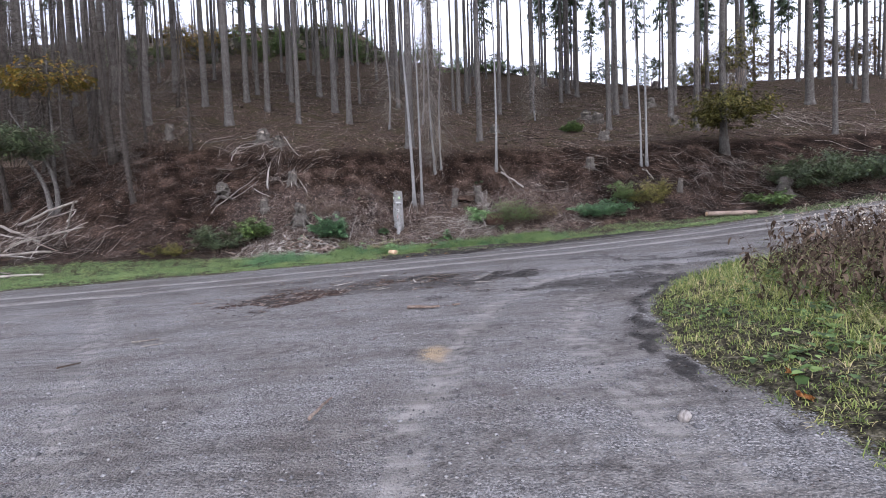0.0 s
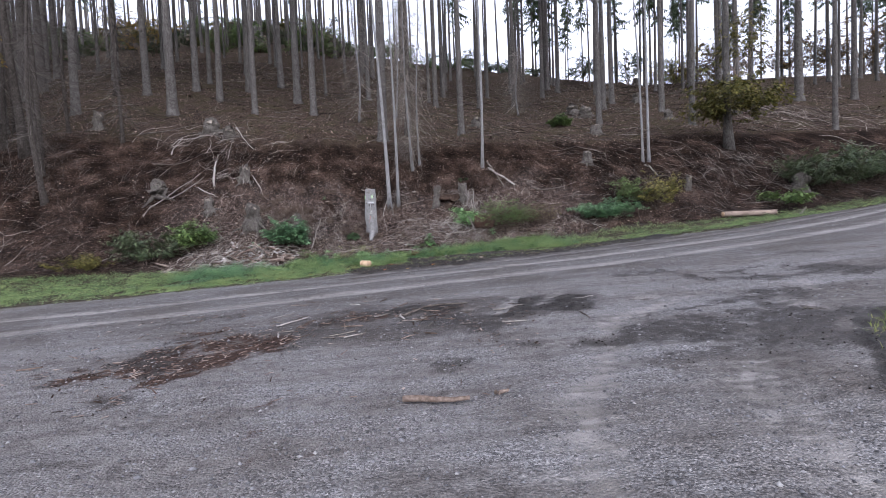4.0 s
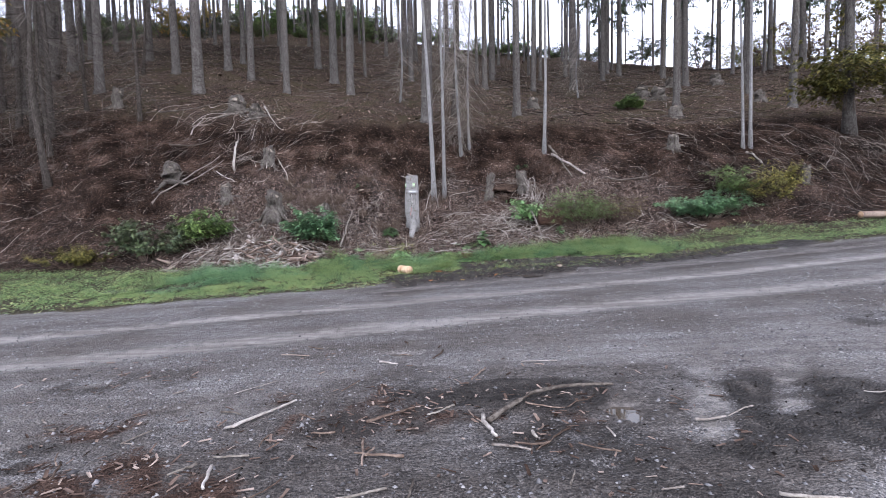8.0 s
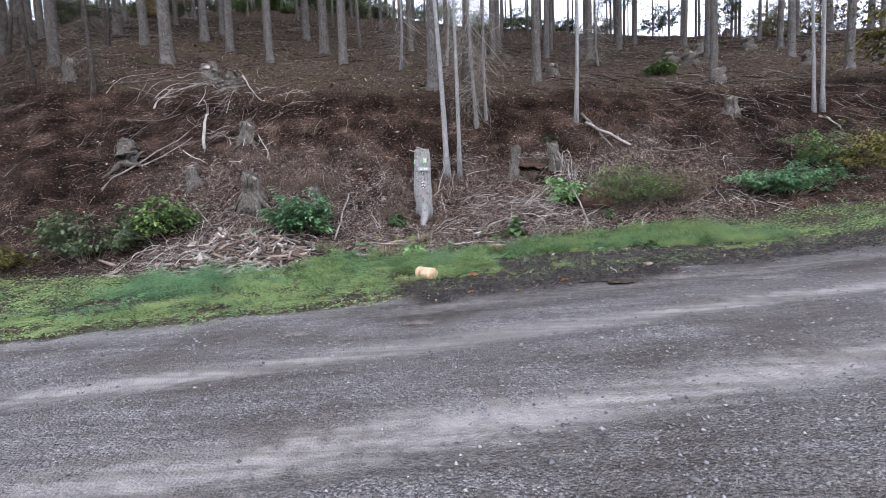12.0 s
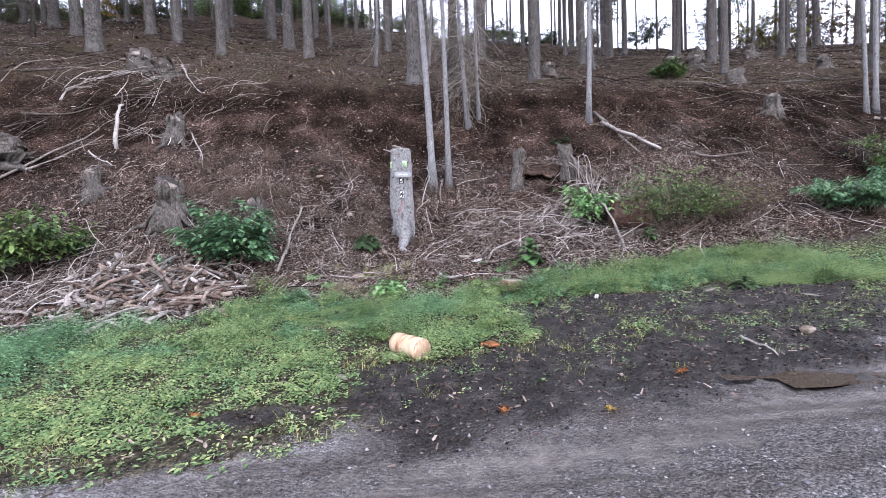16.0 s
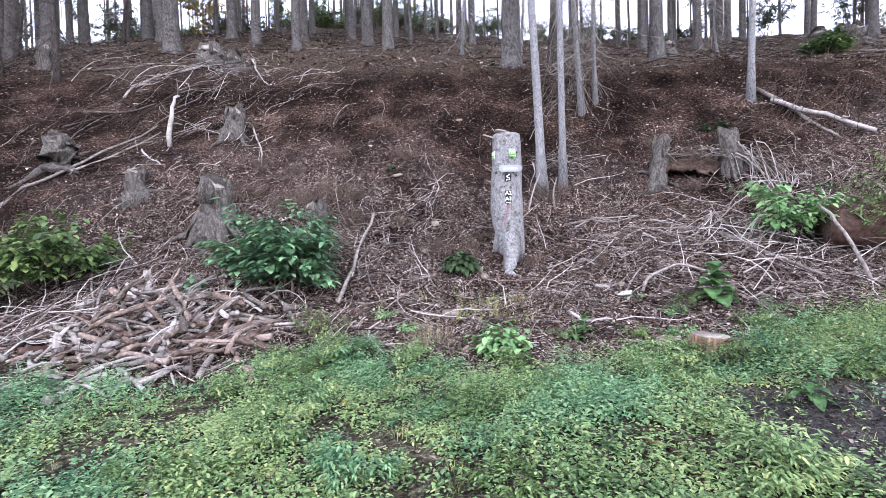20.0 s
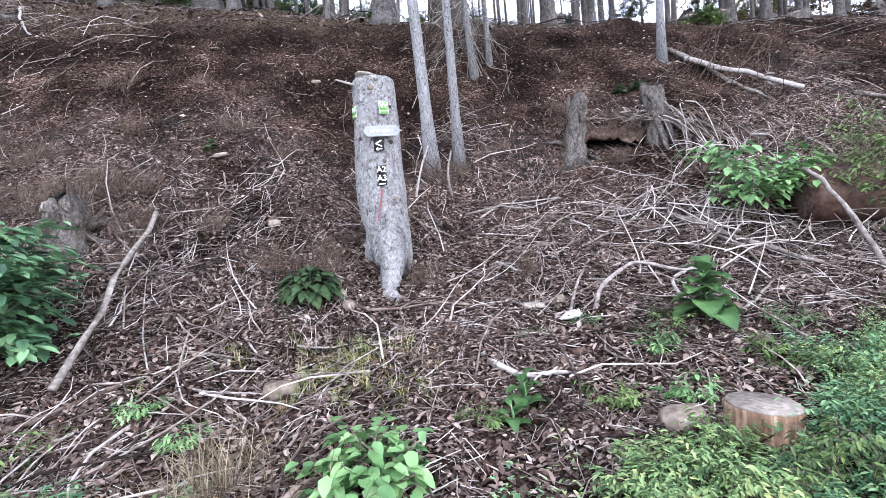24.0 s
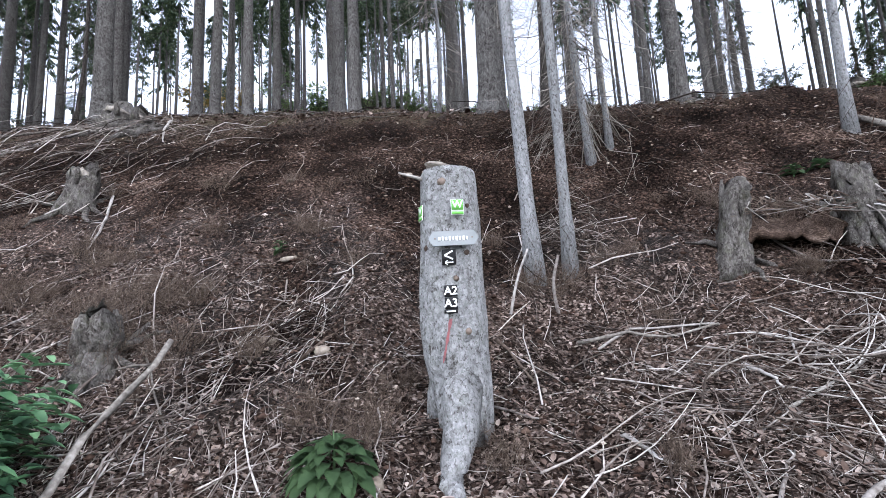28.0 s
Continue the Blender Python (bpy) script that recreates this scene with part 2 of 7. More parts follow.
def land(x, y, detail=True):
    shape = np.shape(x)
    x, y = np.ravel(np.asarray(x, float)), np.ravel(np.asarray(y, float))
    z = smooth_land(x, y)
    if detail:
        zn = zones(x, y)
        s = zn["s"]
        near = step(80, 25, np.abs(x)) 
        z = z + zn["bank"] * near * ((fbm(x * 0.7, y * 0.7, 51) - 0.5) * 0.42 * step(0.3, 2.5, s) + (fbm(x * 2.6, y * 2.6, 52) - 0.5) * 0.28 + (vnoise(x * 6, y * 6, 53) - 0.5) * 0.09)
        z = z + zn["bank"] * 0.16 * step(0.45, 0.75, fbm(x * 0.5, 3 + 0 * y, 54)) * strip(s, 8.2, 0.9)
        z = z + (zn["verge"] + zn["island"]) * ((fbm(x * 1.6, y * 1.6, 55) - 0.4) * 0.12) + zn["island"] * 0.14 * step(0, 1.2, x - island_edge(y))
        z = z - zn["tracks"] * 0.035 + zn["road"] * ((fbm(x * 0.8, y * 0.8, 56) - 0.5) * 0.05 + (vnoise(x * 7, y * 7, 57) - 0.5) * 0.012)
        z = z + zn["mud"] * ((fbm(x * 5, y * 5, 58) - 0.45) * 0.13 + (vnoise(x * 14, y * 14, 59) - 0.5) * 0.03)
        z = z - zn["water"] * 0.05
        # the hollow washed out under the roots between two stumps
        z = z - 0.26 * np.exp(-((x - 0.68) / 0.42) ** 2 - ((y - 24.25) / 0.3) ** 2)
    return z.reshape(shape) if shape else float(z[0])


def graded(lo, hi, fine, far_lo, far_hi, growth=1.07):
    mid = np.arange(lo, hi + fine / 2, fine)
    out, st, v = [], fine, hi
    while v < far_hi:
        st *= growth
        v += st
        out.append(v)
    low, st, v = [], fine, lo
    while v > far_lo:
        st *= growth
        v -= st
        low.append(v)
    return np.concatenate((np.array(low[::-1]), mid, np.array(out)))


# ---- materials ----
def new_mat(name):
    m = bpy.data.materials.new(name)
    m.use_nodes = True
    nt = m.node_tree
    bs = nt.nodes["Principled BSDF"]
    bs.inputs["Specular IOR Level"].default_value = 0.12
    return m, nt, bs


def nd(nt, kind, **props):
    n = nt.nodes.new("ShaderNode" + kind)
    for k, v in props.items():
        if k in n.inputs:
            n.inputs[k].default_value = v
    return n


def ramp(nt, fac, stops):
    r = nt.nodes.new("ShaderNodeValToRGB")
    el = r.color_ramp.elements
    while len(el) < len(stops):
        el.new(0.5)
    for e, (p, c) in zip(el, stops):
        e.position = p
        e.color = (*c, 1) if len(c) == 3 else c
    nt.links.new(fac, r.inputs["Fac"])
    return r.outputs["Color"]


def mix(nt, fac, a, b, blend="MIX"):
    n = nt.nodes.new("ShaderNodeMix")
    n.data_type, n.blend_type = "RGBA", blend
    for sock, v in ((n.inputs[0], fac), (n.inputs[6], a), (n.inputs[7], b)):
        if isinstance(v, bpy.types.NodeSocket):
            nt.links.new(v, sock)
        else:
            sock.default_value = v if isinstance(v, (int, float)) else (*v, 1)
    return n.outputs[2]


def arith(nt, op, a, b=0.0, clamp=False):
    n = nt.nodes.new("ShaderNodeMath")
    n.operation, n.use_clamp = op, clamp
    for sock, v in ((n.inputs[0], a), (n.inputs[1], b)):
        if isinstance(v, bpy.types.NodeSocket):
            nt.links.new(v, sock)
        else:
            sock.default_value = v
    return n.outputs[0]


def bump(nt, bsdf, height, strength, distance):
    b = nd(nt, "Bump", Strength=strength, Distance=distance)
    nt.links.new(height, b.inputs["Height"])
    nt.links.new(b.outputs[0], bsdf.inputs["Normal"])


def tex(nt, kind, vec, **props):
    n = nd(nt, kind, **props)
    nt.links.new(vec, n.inputs["Vector"])
    return n


def coords(nt, space="Object", stretch=None):
    c = nt.nodes.new("ShaderNodeTexCoord").outputs[space]
    if stretch:
        m = nd(nt, "Mapping", Scale=stretch)
        nt.links.new(c, m.inputs["Vector"])
        c = m.outputs[0]
    return c


def bark_mat(name, stops, scale=1.0, moss=0.0, rough=0.85, tall=0.45, fleck=0.9):
    """Scaly bark: upright plates, lichen patches, fine grain."""
    m, nt, bs = new_mat(name)
    c = coords(nt, "Object", (1, 1, tall))
    n1 = tex(nt, "TexNoise", c, Scale=5 * scale, Detail=4.0)
    n2 = tex(nt, "TexNoise", c, Scale=60 * scale, Detail=3.0)
    n4 = tex(nt, "TexNoise", c, Scale=16 * scale, Detail=4.0)
    bent = nt.nodes.new("ShaderNodeVectorMath")
    bent.operation = "MULTIPLY_ADD"
    nt.links.new(n4.outputs["Color"], bent.inputs[0])
    bent.inputs[1].default_value = (0.1 / scale,) * 3
    nt.links.new(c, bent.inputs[2])
    v = nd(nt, "TexVoronoi", Scale=40 * scale)
    nt.links.new(bent.outputs[0], v.inputs["Vector"])
    w = nd(nt, "TexVoronoi", Scale=40 * scale)
    w.feature = "DISTANCE_TO_EDGE"
    nt.links.new(bent.outputs[0], w.inputs["Vector"])
    cell = nt.nodes.new("ShaderNodeSeparateColor")
    nt.links.new(v.outputs["Color"], cell.inputs[0])
    plate = arith(nt, "MULTIPLY", w.outputs["Distance"], 12.0, True)
    loose = ramp(nt, n1.outputs[0], ((0.38, (0.1, 0.1, 0.1)), (0.62, (0.5, 0.5, 0.5))))
    fac = arith(nt, "ADD", arith(nt, "MULTIPLY", n4.outputs[0], 0.55), arith(nt, "MULTIPLY", n2.outputs[0], 0.35))
    fac = arith(nt, "ADD", fac, arith(nt, "MULTIPLY", arith(nt, "SUBTRACT", cell.outputs[0], 0.5), 0.22))
    col = ramp(nt, fac, stops)
    gap = arith(nt, "MULTIPLY", arith(nt, "SUBTRACT", 1.0, plate), loose)
    col = mix(nt, gap, col, mix(nt, 1.0, col, (0.3, 0.27, 0.25), "MULTIPLY"))
    spot = ramp(nt, tex(nt, "TexNoise", c, Scale=26 * scale / fleck, Detail=5.0, Roughness=0.7).outputs[0], ((0.4, (fleck,) * 3), (0.455, (0, 0, 0))))
    col = mix(nt, spot, col, mix(nt, 1.0, col, (0.22, 0.19, 0.17), "MULTIPLY"))
    col = mix(nt, ramp(nt, n1.outputs[0], ((0.46, (0, 0, 0)), (0.68, (0.5, 0.5, 0.5)))), col, mix(nt, 0.5, col, stops[-1][1]))
    info = nt.nodes.new("ShaderNodeObjectInfo")
    col = mix(nt, arith(nt, "MULTIPLY", info.outputs["Random"], 0.35), col, mix(nt, 1.0, col, (0.58, 0.57, 0.55), "MULTIPLY"))
    if moss:
        z = nt.nodes.new("ShaderNodeSeparateXYZ")
        nt.links.new(coords(nt), z.inputs[0])
        n3 = tex(nt, "TexNoise", coords(nt), Scale=9.0, Detail=3.0)
        mk = arith(nt, "MULTIPLY", arith(nt, "SUBTRACT", n3.outputs[0], 0.5, True), moss * 6, True)
        col = mix(nt, mk, col, (0.09, 0.12, 0.03))
    nt.links.new(col, bs.inputs["Base Color"])
    bs.inputs["Roughness"].default_value = rough
    h = arith(nt, "ADD", arith(nt, "MULTIPLY", n2.outputs[0], 0.4), plate)
    bump(nt, bs, h, 0.7, 0.012)
    return m


def grain_mat(name, stops, scale=(1, 1, 1), noise_scale=30, rough=0.8, bump_by=0.5, island=0.0, per_object=0.0, spread=2.0):
    """Fibrous or mottled stuff; island and per_object say how much single pieces differ."""
    m, nt, bs = new_mat(name)
    c = coords(nt, "Object", scale)
    n1 = tex(nt, "TexNoise", c, Scale=noise_scale, Detail=4.0)
    n2 = tex(nt, "TexNoise", c, Scale=noise_scale * 0.13, Detail=2.0)
    fac = arith(nt, "ADD", arith(nt, "MULTIPLY", n1.outputs[0], 0.6), arith(nt, "MULTIPLY", n2.outputs[0], 0.4))
    fac = arith(nt, "ADD", arith(nt, "MULTIPLY", arith(nt, "SUBTRACT", fac, 0.5), spread), 0.5)
    if island:
        g = nt.nodes.new("ShaderNodeNewGeometry").outputs["Random Per Island"]
        fac = arith(nt, "ADD", fac, arith(nt, "MULTIPLY", arith(nt, "SUBTRACT", g, 0.5), island))
    if per_object:
        g = nt.nodes.new("ShaderNodeObjectInfo").outputs["Random"]
        fac = arith(nt, "ADD", fac, arith(nt, "MULTIPLY", arith(nt, "SUBTRACT", g, 0.5), per_object))
    nt.links.new(ramp(nt, fac, stops), bs.inputs["Base Color"])
    bs.inputs["Roughness"].default_value = rough
    bs.inputs["Specular IOR Level"].default_value = 0.12 if rough < 0.8 else 0.03
    if bump_by:
        bump(nt, bs, n1.outputs[0], bump_by, 0.01)
    return m


def leaf_mat(name, stops, rough=0.55, island=1.0, gloss=0.35, scale=6.0):
    m, nt, bs = new_mat(name)
    g = nt.nodes.new("ShaderNodeNewGeometry").outputs["Random Per Island"]
    n = tex(nt, "TexNoise", coords(nt), Scale=scale * 0.25, Detail=3.0)
    n2 = tex(nt, "TexNoise", coords(nt), Scale=scale, Detail=2.0)
    fac = arith(nt, "ADD", arith(nt, "MULTIPLY", arith(nt, "SUBTRACT", g, 0.5), island), arith(nt, "ADD", -0.75, arith(nt, "ADD", arith(nt, "MULTIPLY", n.outputs[0], 1.5), n2.outputs[0])))
    col = ramp(nt, fac, stops)
    nt.links.new(col, bs.inputs["Base Color"])
    bs.inputs["Roughness"].default_value = rough
    bs.inputs["Specular IOR Level"].default_value = gloss
    tr = nt.nodes.new("ShaderNodeBsdfTranslucent")
    nt.links.new(col, tr.inputs["Color"])
    ms = nd(nt, "MixShader", Fac=0.3)
    nt.links.new(bs.outputs[0], ms.inputs[1])
    nt.links.new(tr.outputs[0], ms.inputs[2])
    nt.links.new(ms.outputs[0], nt.nodes["Material Output"].inputs["Surface"])
    return m


def plain_mat(name, col, rough=0.5, metal=0.0, worn=0.25, scale=14):
    m, nt, bs = new_mat(name)
    n = tex(nt, "TexNoise", coords(nt), Scale=float(scale), Detail=5.0)
    k = ramp(nt, n.outputs[0], ((0.4, (0, 0, 0)), (0.75, (1, 1, 1))))
    nt.links.new(mix(nt, arith(nt, "MULTIPLY", k, worn), col, tuple(v * 0.45 + 0.05 for v in col)), bs.inputs["Base Color"])
    bs.inputs["Roughness"].default_value, bs.inputs["Metallic"].default_value = rough, metal
    return m


def ground_mat():
    m, nt, bs = new_mat("forest_ground")
    c = coords(nt)
    za = nd(nt, "Attribute")
    za.attribute_name = "zone_a"
    zb = nd(nt, "Attribute")
    zb.attribute_name = "zone_b"
    zc = nd(nt, "Attribute")
    zc.attribute_name = "zone_c"
    zd = nd(nt, "Attribute")
    zd.attribute_name = "zone_d"
    a, b, k, e = (nt.nodes.new("ShaderNodeSeparateColor") for _ in range(4))
    for at, sp in ((za, a), (zb, b), (zc, k), (zd, e)):
        nt.links.new(at.outputs["Color"], sp.inputs[0])
    track, green, mud = a.outputs[0], a.outputs[1], a.outputs[2]
    humus, litter, water = b.outputs[0], b.outputs[1], b.outputs[2]
    bare, up, bank, wet = k.outputs[0], k.outputs[1], k.outputs[2], e.outputs[0]
    big = tex(nt, "TexNoise", c, Scale=0.9, Detail=5.0).outputs[0]
    mid = tex(nt, "TexNoise", c, Scale=7.0, Detail=5.0).outputs[0]
    fine = tex(nt, "TexNoise", c, Scale=70.0, Detail=3.0).outputs[0]
    st = tex(nt, "TexVoronoi", c, Scale=50.0, Randomness=1.0)
    st2 = tex(nt, "TexVoronoi", c, Scale=90.0, Randomness=1.0)
    sep = nt.nodes.new("ShaderNodeSeparateColor")
    nt.links.new(st.outputs["Color"], sep.inputs[0])
    sep2 = nt.nodes.new("ShaderNodeSeparateColor")
    nt.links.new(st2.outputs["Color"], sep2.inputs[0])
    clod = tex(nt, "TexNoise", c, Scale=24.0, Detail=4.0, Roughness=0.65).outputs[0]
    rag = arith(nt, "ADD", arith(nt, "MULTIPLY", arith(nt, "SUBTRACT", mid, 0.5), 1.3), arith(nt, "MULTIPLY", arith(nt, "SUBTRACT", fine, 0.5), 1.5))

    def crisp(mask, lo=0.36, hi=0.6):
        """The mask with a ragged, grainy edge."""
        v = arith(nt, "ADD", mask, arith(nt, "MULTIPLY", rag, arith(nt, "MULTIPLY", arith(nt, "MULTIPLY", mask, arith(nt, "SUBTRACT", 1.15, mask)), 3.2)))
        return arith(nt, "DIVIDE", arith(nt, "SUBTRACT", v, lo), hi - lo, True)

    mud, humus, green, litter, bare, track = crisp(mud), crisp(humus, 0.3, 0.95), crisp(green), crisp(litter, 0.3, 0.7), crisp(bare, 0.3, 0.7), crisp(track, 0.2, 0.7)
    # gravel: grey stones of two sizes in dark fines
    stone = ramp(nt, sep.outputs[0], ((0.0, (0.045, 0.044, 0.045)), (0.4, (0.112, 0.112, 0.116)), (0.85, (0.225, 0.226, 0.234)), (1.0, (0.31, 0.31, 0.315))))
    stone2 = ramp(nt, sep2.outputs[0], ((0.0, (0.045, 0.043, 0.043)), (0.5, (0.14, 0.138, 0.14)), (1.0, (0.32, 0.315, 0.315))))
    gravel = mix(nt, ramp(nt, fine, ((0.42, (0, 0, 0)), (0.55, (1, 1, 1)))), stone, stone2)
    gravel = mix(nt, ramp(nt, mid, ((0.45, (0, 0, 0)), (0.7, (0.6, 0.6, 0.6)))), gravel, (0.15, 0.144, 0.14))
    filmn = tex(nt, "TexNoise", coords(nt, "Object", (0.5, 1.4, 1)), Scale=1.1, Detail=7.0).outputs[0]
    gravel = mix(nt, ramp(nt, filmn, ((0.44, (0, 0, 0)), (0.6, (0.8, 0.8, 0.8)))), gravel, ramp(nt, arith(nt, "ADD", arith(nt, "MULTIPLY", mid, 0.5), arith(nt, "MULTIPLY", clod, 0.5)), ((0.38, (0.05, 0.045, 0.042)), (0.5, (0.115, 0.108, 0.104)), (0.62, (0.185, 0.178, 0.174)))))
    gravel = mix(nt, ramp(nt, big, ((0.35, (0.6, 0.6, 0.6)), (0.55, (0, 0, 0)))), gravel, mix(nt, 1.0, gravel, (0.62, 0.57, 0.53), "MULTIPLY"))
    pale_track = mix(nt, ramp(nt, mid, ((0.35, (0, 0, 0)), (0.65, (1, 1, 1)))), (0.15, 0.143, 0.137), (0.22, 0.211, 0.202))
    turned = nd(nt, "Mapping", Rotation=(0, 0, radians(-11)), Scale=(0.22, 5.0, 1))
    nt.links.new(c, turned.inputs["Vector"])
    streak = tex(nt, "TexNoise", turned.outputs[0], Scale=1.6, Detail=6.0).outputs[0]
    gravel = mix(nt, ramp(nt, streak, ((0.38, (0.4, 0.4, 0.4)), (0.52, (0, 0, 0)))), gravel, mix(nt, 1.0, gravel, (0.5, 0.48, 0.46), "MULTIPLY"))
    pale_track = mix(nt, ramp(nt, streak, ((0.42, (0.8, 0.8, 0.8)), (0.55, (0, 0, 0)))), pale_track, mix(nt, 1.0, pale_track, (0.5, 0.48, 0.46), "MULTIPLY"))
    pale_track = mix(nt, ramp(nt, fine, ((0.55, (0, 0, 0)), (0.75, (0.6, 0.6, 0.6)))), pale_track, stone2)
    col = mix(nt, arith(nt, "MULTIPLY", track, ramp(nt, mid, ((0.3, (0.5, 0.5, 0.5)), (0.55, (1, 1, 1))))), gravel, pale_track)
    wet = crisp(wet, 0.15, 1.0)
    col = mix(nt, arith(nt, "MULTIPLY", wet, 0.8), col, mix(nt, ramp(nt, clod, ((0.4, (0, 0, 0)), (0.62, (0.6, 0.6, 0.6)))), mix(nt, 1.0, col, (0.3, 0.28, 0.27), "MULTIPLY"), mix(nt, 1.0, col, (0.75, 0.72, 0.69), "MULTIPLY")))
    col = mix(nt, arith(nt, "MULTIPLY", e.outputs[1], ramp(nt, mid, ((0.35, (0.3, 0.3, 0.3)), (0.55, (0.95, 0.95, 0.95))))), col, (0.26, 0.2, 0.13))
    humus_c = ramp(nt, arith(nt, "ADD", arith(nt, "MULTIPLY", fine, 0.5), arith(nt, "MULTIPLY", mid, 0.5)), ((0.3, (0.014, 0.01, 0.0085)), (0.5, (0.04, 0.026, 0.021)), (0.68, (0.1, 0.068, 0.055))))
    col = mix(nt, humus, col, humus_c)
    moss = ramp(nt, arith(nt, "ADD", arith(nt, "MULTIPLY", clod, 0.7), arith(nt, "MULTIPLY", mid, 0.3)), ((0.4, (0.008, 0.0065, 0.005)), (0.49, (0.03, 0.027, 0.017)), (0.57, (0.075, 0.068, 0.045)), (0.68, (0.19, 0.172, 0.14))))
    col = mix(nt, green, col, moss)
    # near-black low stops put the shade between clods into the soil colour
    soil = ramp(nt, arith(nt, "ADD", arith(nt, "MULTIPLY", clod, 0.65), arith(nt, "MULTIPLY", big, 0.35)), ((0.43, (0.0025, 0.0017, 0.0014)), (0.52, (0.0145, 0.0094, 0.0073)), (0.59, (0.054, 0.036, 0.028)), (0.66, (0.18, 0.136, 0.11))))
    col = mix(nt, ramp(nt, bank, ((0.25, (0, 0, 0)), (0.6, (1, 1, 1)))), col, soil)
    chip = tex(nt, "TexVoronoi", coords(nt, "Object", (1, 1.6, 1)), Scale=34.0)
    sepc = nt.nodes.new("ShaderNodeSeparateColor")
    nt.links.new(chip.outputs["Color"], sepc.inputs[0])
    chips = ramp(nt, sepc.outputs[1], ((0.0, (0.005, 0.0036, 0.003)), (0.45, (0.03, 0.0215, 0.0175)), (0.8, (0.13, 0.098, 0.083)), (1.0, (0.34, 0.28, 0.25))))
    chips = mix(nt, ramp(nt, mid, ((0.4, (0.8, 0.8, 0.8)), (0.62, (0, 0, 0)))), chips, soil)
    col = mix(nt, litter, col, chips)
    upc = mix(nt, ramp(nt, big, ((0.45, (0, 0, 0)), (0.62, (0.55, 0.55, 0.55)))), ramp(nt, clod, ((0.38, (0.005, 0.0036, 0.003)), (0.5, (0.03, 0.0215, 0.017)), (0.62, (0.13, 0.1, 0.083)))), (0.034, 0.032, 0.016))
    col = mix(nt, up, col, upc)
    mudc = ramp(nt, arith(nt, "ADD", arith(nt, "MULTIPLY", fine, 0.4), arith(nt, "MULTIPLY", mid, 0.6)), ((0.36, (0.004, 0.0033, 0.003)), (0.5, (0.014, 0.012, 0.0108)), (0.6, (0.034, 0.03, 0.0275)), (0.72, (0.085, 0.077, 0.072))))
    col = mix(nt, mud, col, mudc)
    nt.links.new(col, bs.inputs["Base Color"])
    r = mix(nt, track, ramp(nt, big, ((0.3, (0.55, 0.55, 0.55)), (0.65, (0.85, 0.85, 0.85)))), (0.5, 0.5, 0.5))
    r = mix(nt, arith(nt, "MAXIMUM", bare, arith(nt, "MAXIMUM", litter, arith(nt, "MAXIMUM", up, green))), r, (0.95, 0.95, 0.95))
    r = mix(nt, mud, r, (0.62, 0.62, 0.62))
    r = mix(nt, water, r, (0.4, 0.4, 0.4))
    nt.links.new(r, bs.inputs["Roughness"])
    sp = mix(nt, arith(nt, "MAXIMUM", water, arith(nt, "MULTIPLY", arith(nt, "MAXIMUM", track, mud), 0.45)), mix(nt, arith(nt, "MAXIMUM", bare, arith(nt, "MAXIMUM", litter, arith(nt, "MAXIMUM", up, humus))), (0.12, 0.12, 0.12), (0.02, 0.02, 0.02)), (0.5, 0.5, 0.5))
    nt.links.new(sp, bs.inputs["Specular IOR Level"])
    h = arith(nt, "ADD", arith(nt, "MULTIPLY", st.outputs["Distance"], -0.9), arith(nt, "ADD", arith(nt, "MULTIPLY", fine, 0.7), arith(nt, "ADD", arith(nt, "MULTIPLY", clod, 1.2), arith(nt, "MULTIPLY", mid, 1.2))))
    h = arith(nt, "MULTIPLY", h, arith(nt, "SUBTRACT", 1.0, arith(nt, "MAXIMUM", water, arith(nt, "MULTIPLY", track, 0.55))))
    bump(nt, bs, h, 0.85, 0.028)
    return m


GROUND = ground_mat()
SPRUCE_BARK = bark_mat("spruce_bark", ((0.25, (0.022, 0.0195, 0.0178)), (0.45, (0.07, 0.0655, 0.062)), (0.75, (0.165, 0.162, 0.157))))
POLE_BARK = bark_mat("pale_spruce_bark", ((0.2, (0.08, 0.08, 0.081)), (0.45, (0.172, 0.175, 0.18)), (0.75, (0.285, 0.291, 0.298))), 1.6)
STUMP_BARK = bark_mat("weathered_stump_bark", ((0.2, (0.016, 0.0135, 0.012)), (0.42, (0.062, 0.055, 0.05)), (0.75, (0.19, 0.18, 0.17))), 1.3, moss=0.08, tall=0.5)
POST_BARK = bark_mat("pale_flaking_bark", ((0.2, (0.072, 0.07, 0.068)), (0.42, (0.165, 0.166, 0.167)), (0.7, (0.31, 0.314, 0.318))), 1.2, moss=0.05, tall=0.8, fleck=0.85)
NEEDLES = leaf_mat("spruce_needles", ((0.0, (0.012, 0.022, 0.012)), (0.5, (0.028, 0.048, 0.022)), (1.0, (0.06, 0.085, 0.035))), 0.7)
# darkened copy of the spruce bark: the wood's shade is put into its colour
SHADE_BARK = bark_mat("shaded_spruce_bark", ((0.25, (0.014, 0.0115, 0.01)), (0.45, (0.042, 0.036, 0.032)), (0.75, (0.1, 0.092, 0.085))))
PALE_TWIG = grain_mat("pale_dead_twigs", ((0.2, (0.05, 0.044, 0.038)), (0.5, (0.12, 0.108, 0.096)), (0.85, (0.24, 0.222, 0.2))), (1, 1, 1), 40, 0.9, 0.3, island=0.8)
DEAD_TWIG = grain_mat("dead_twig_bark", ((0.2, (0.017, 0.0145, 0.0125)), (0.5, (0.046, 0.04, 0.036)), (0.85, (0.12, 0.11, 0.1))), (1, 1, 1), 40, 0.9, 0.3, island=0.8)

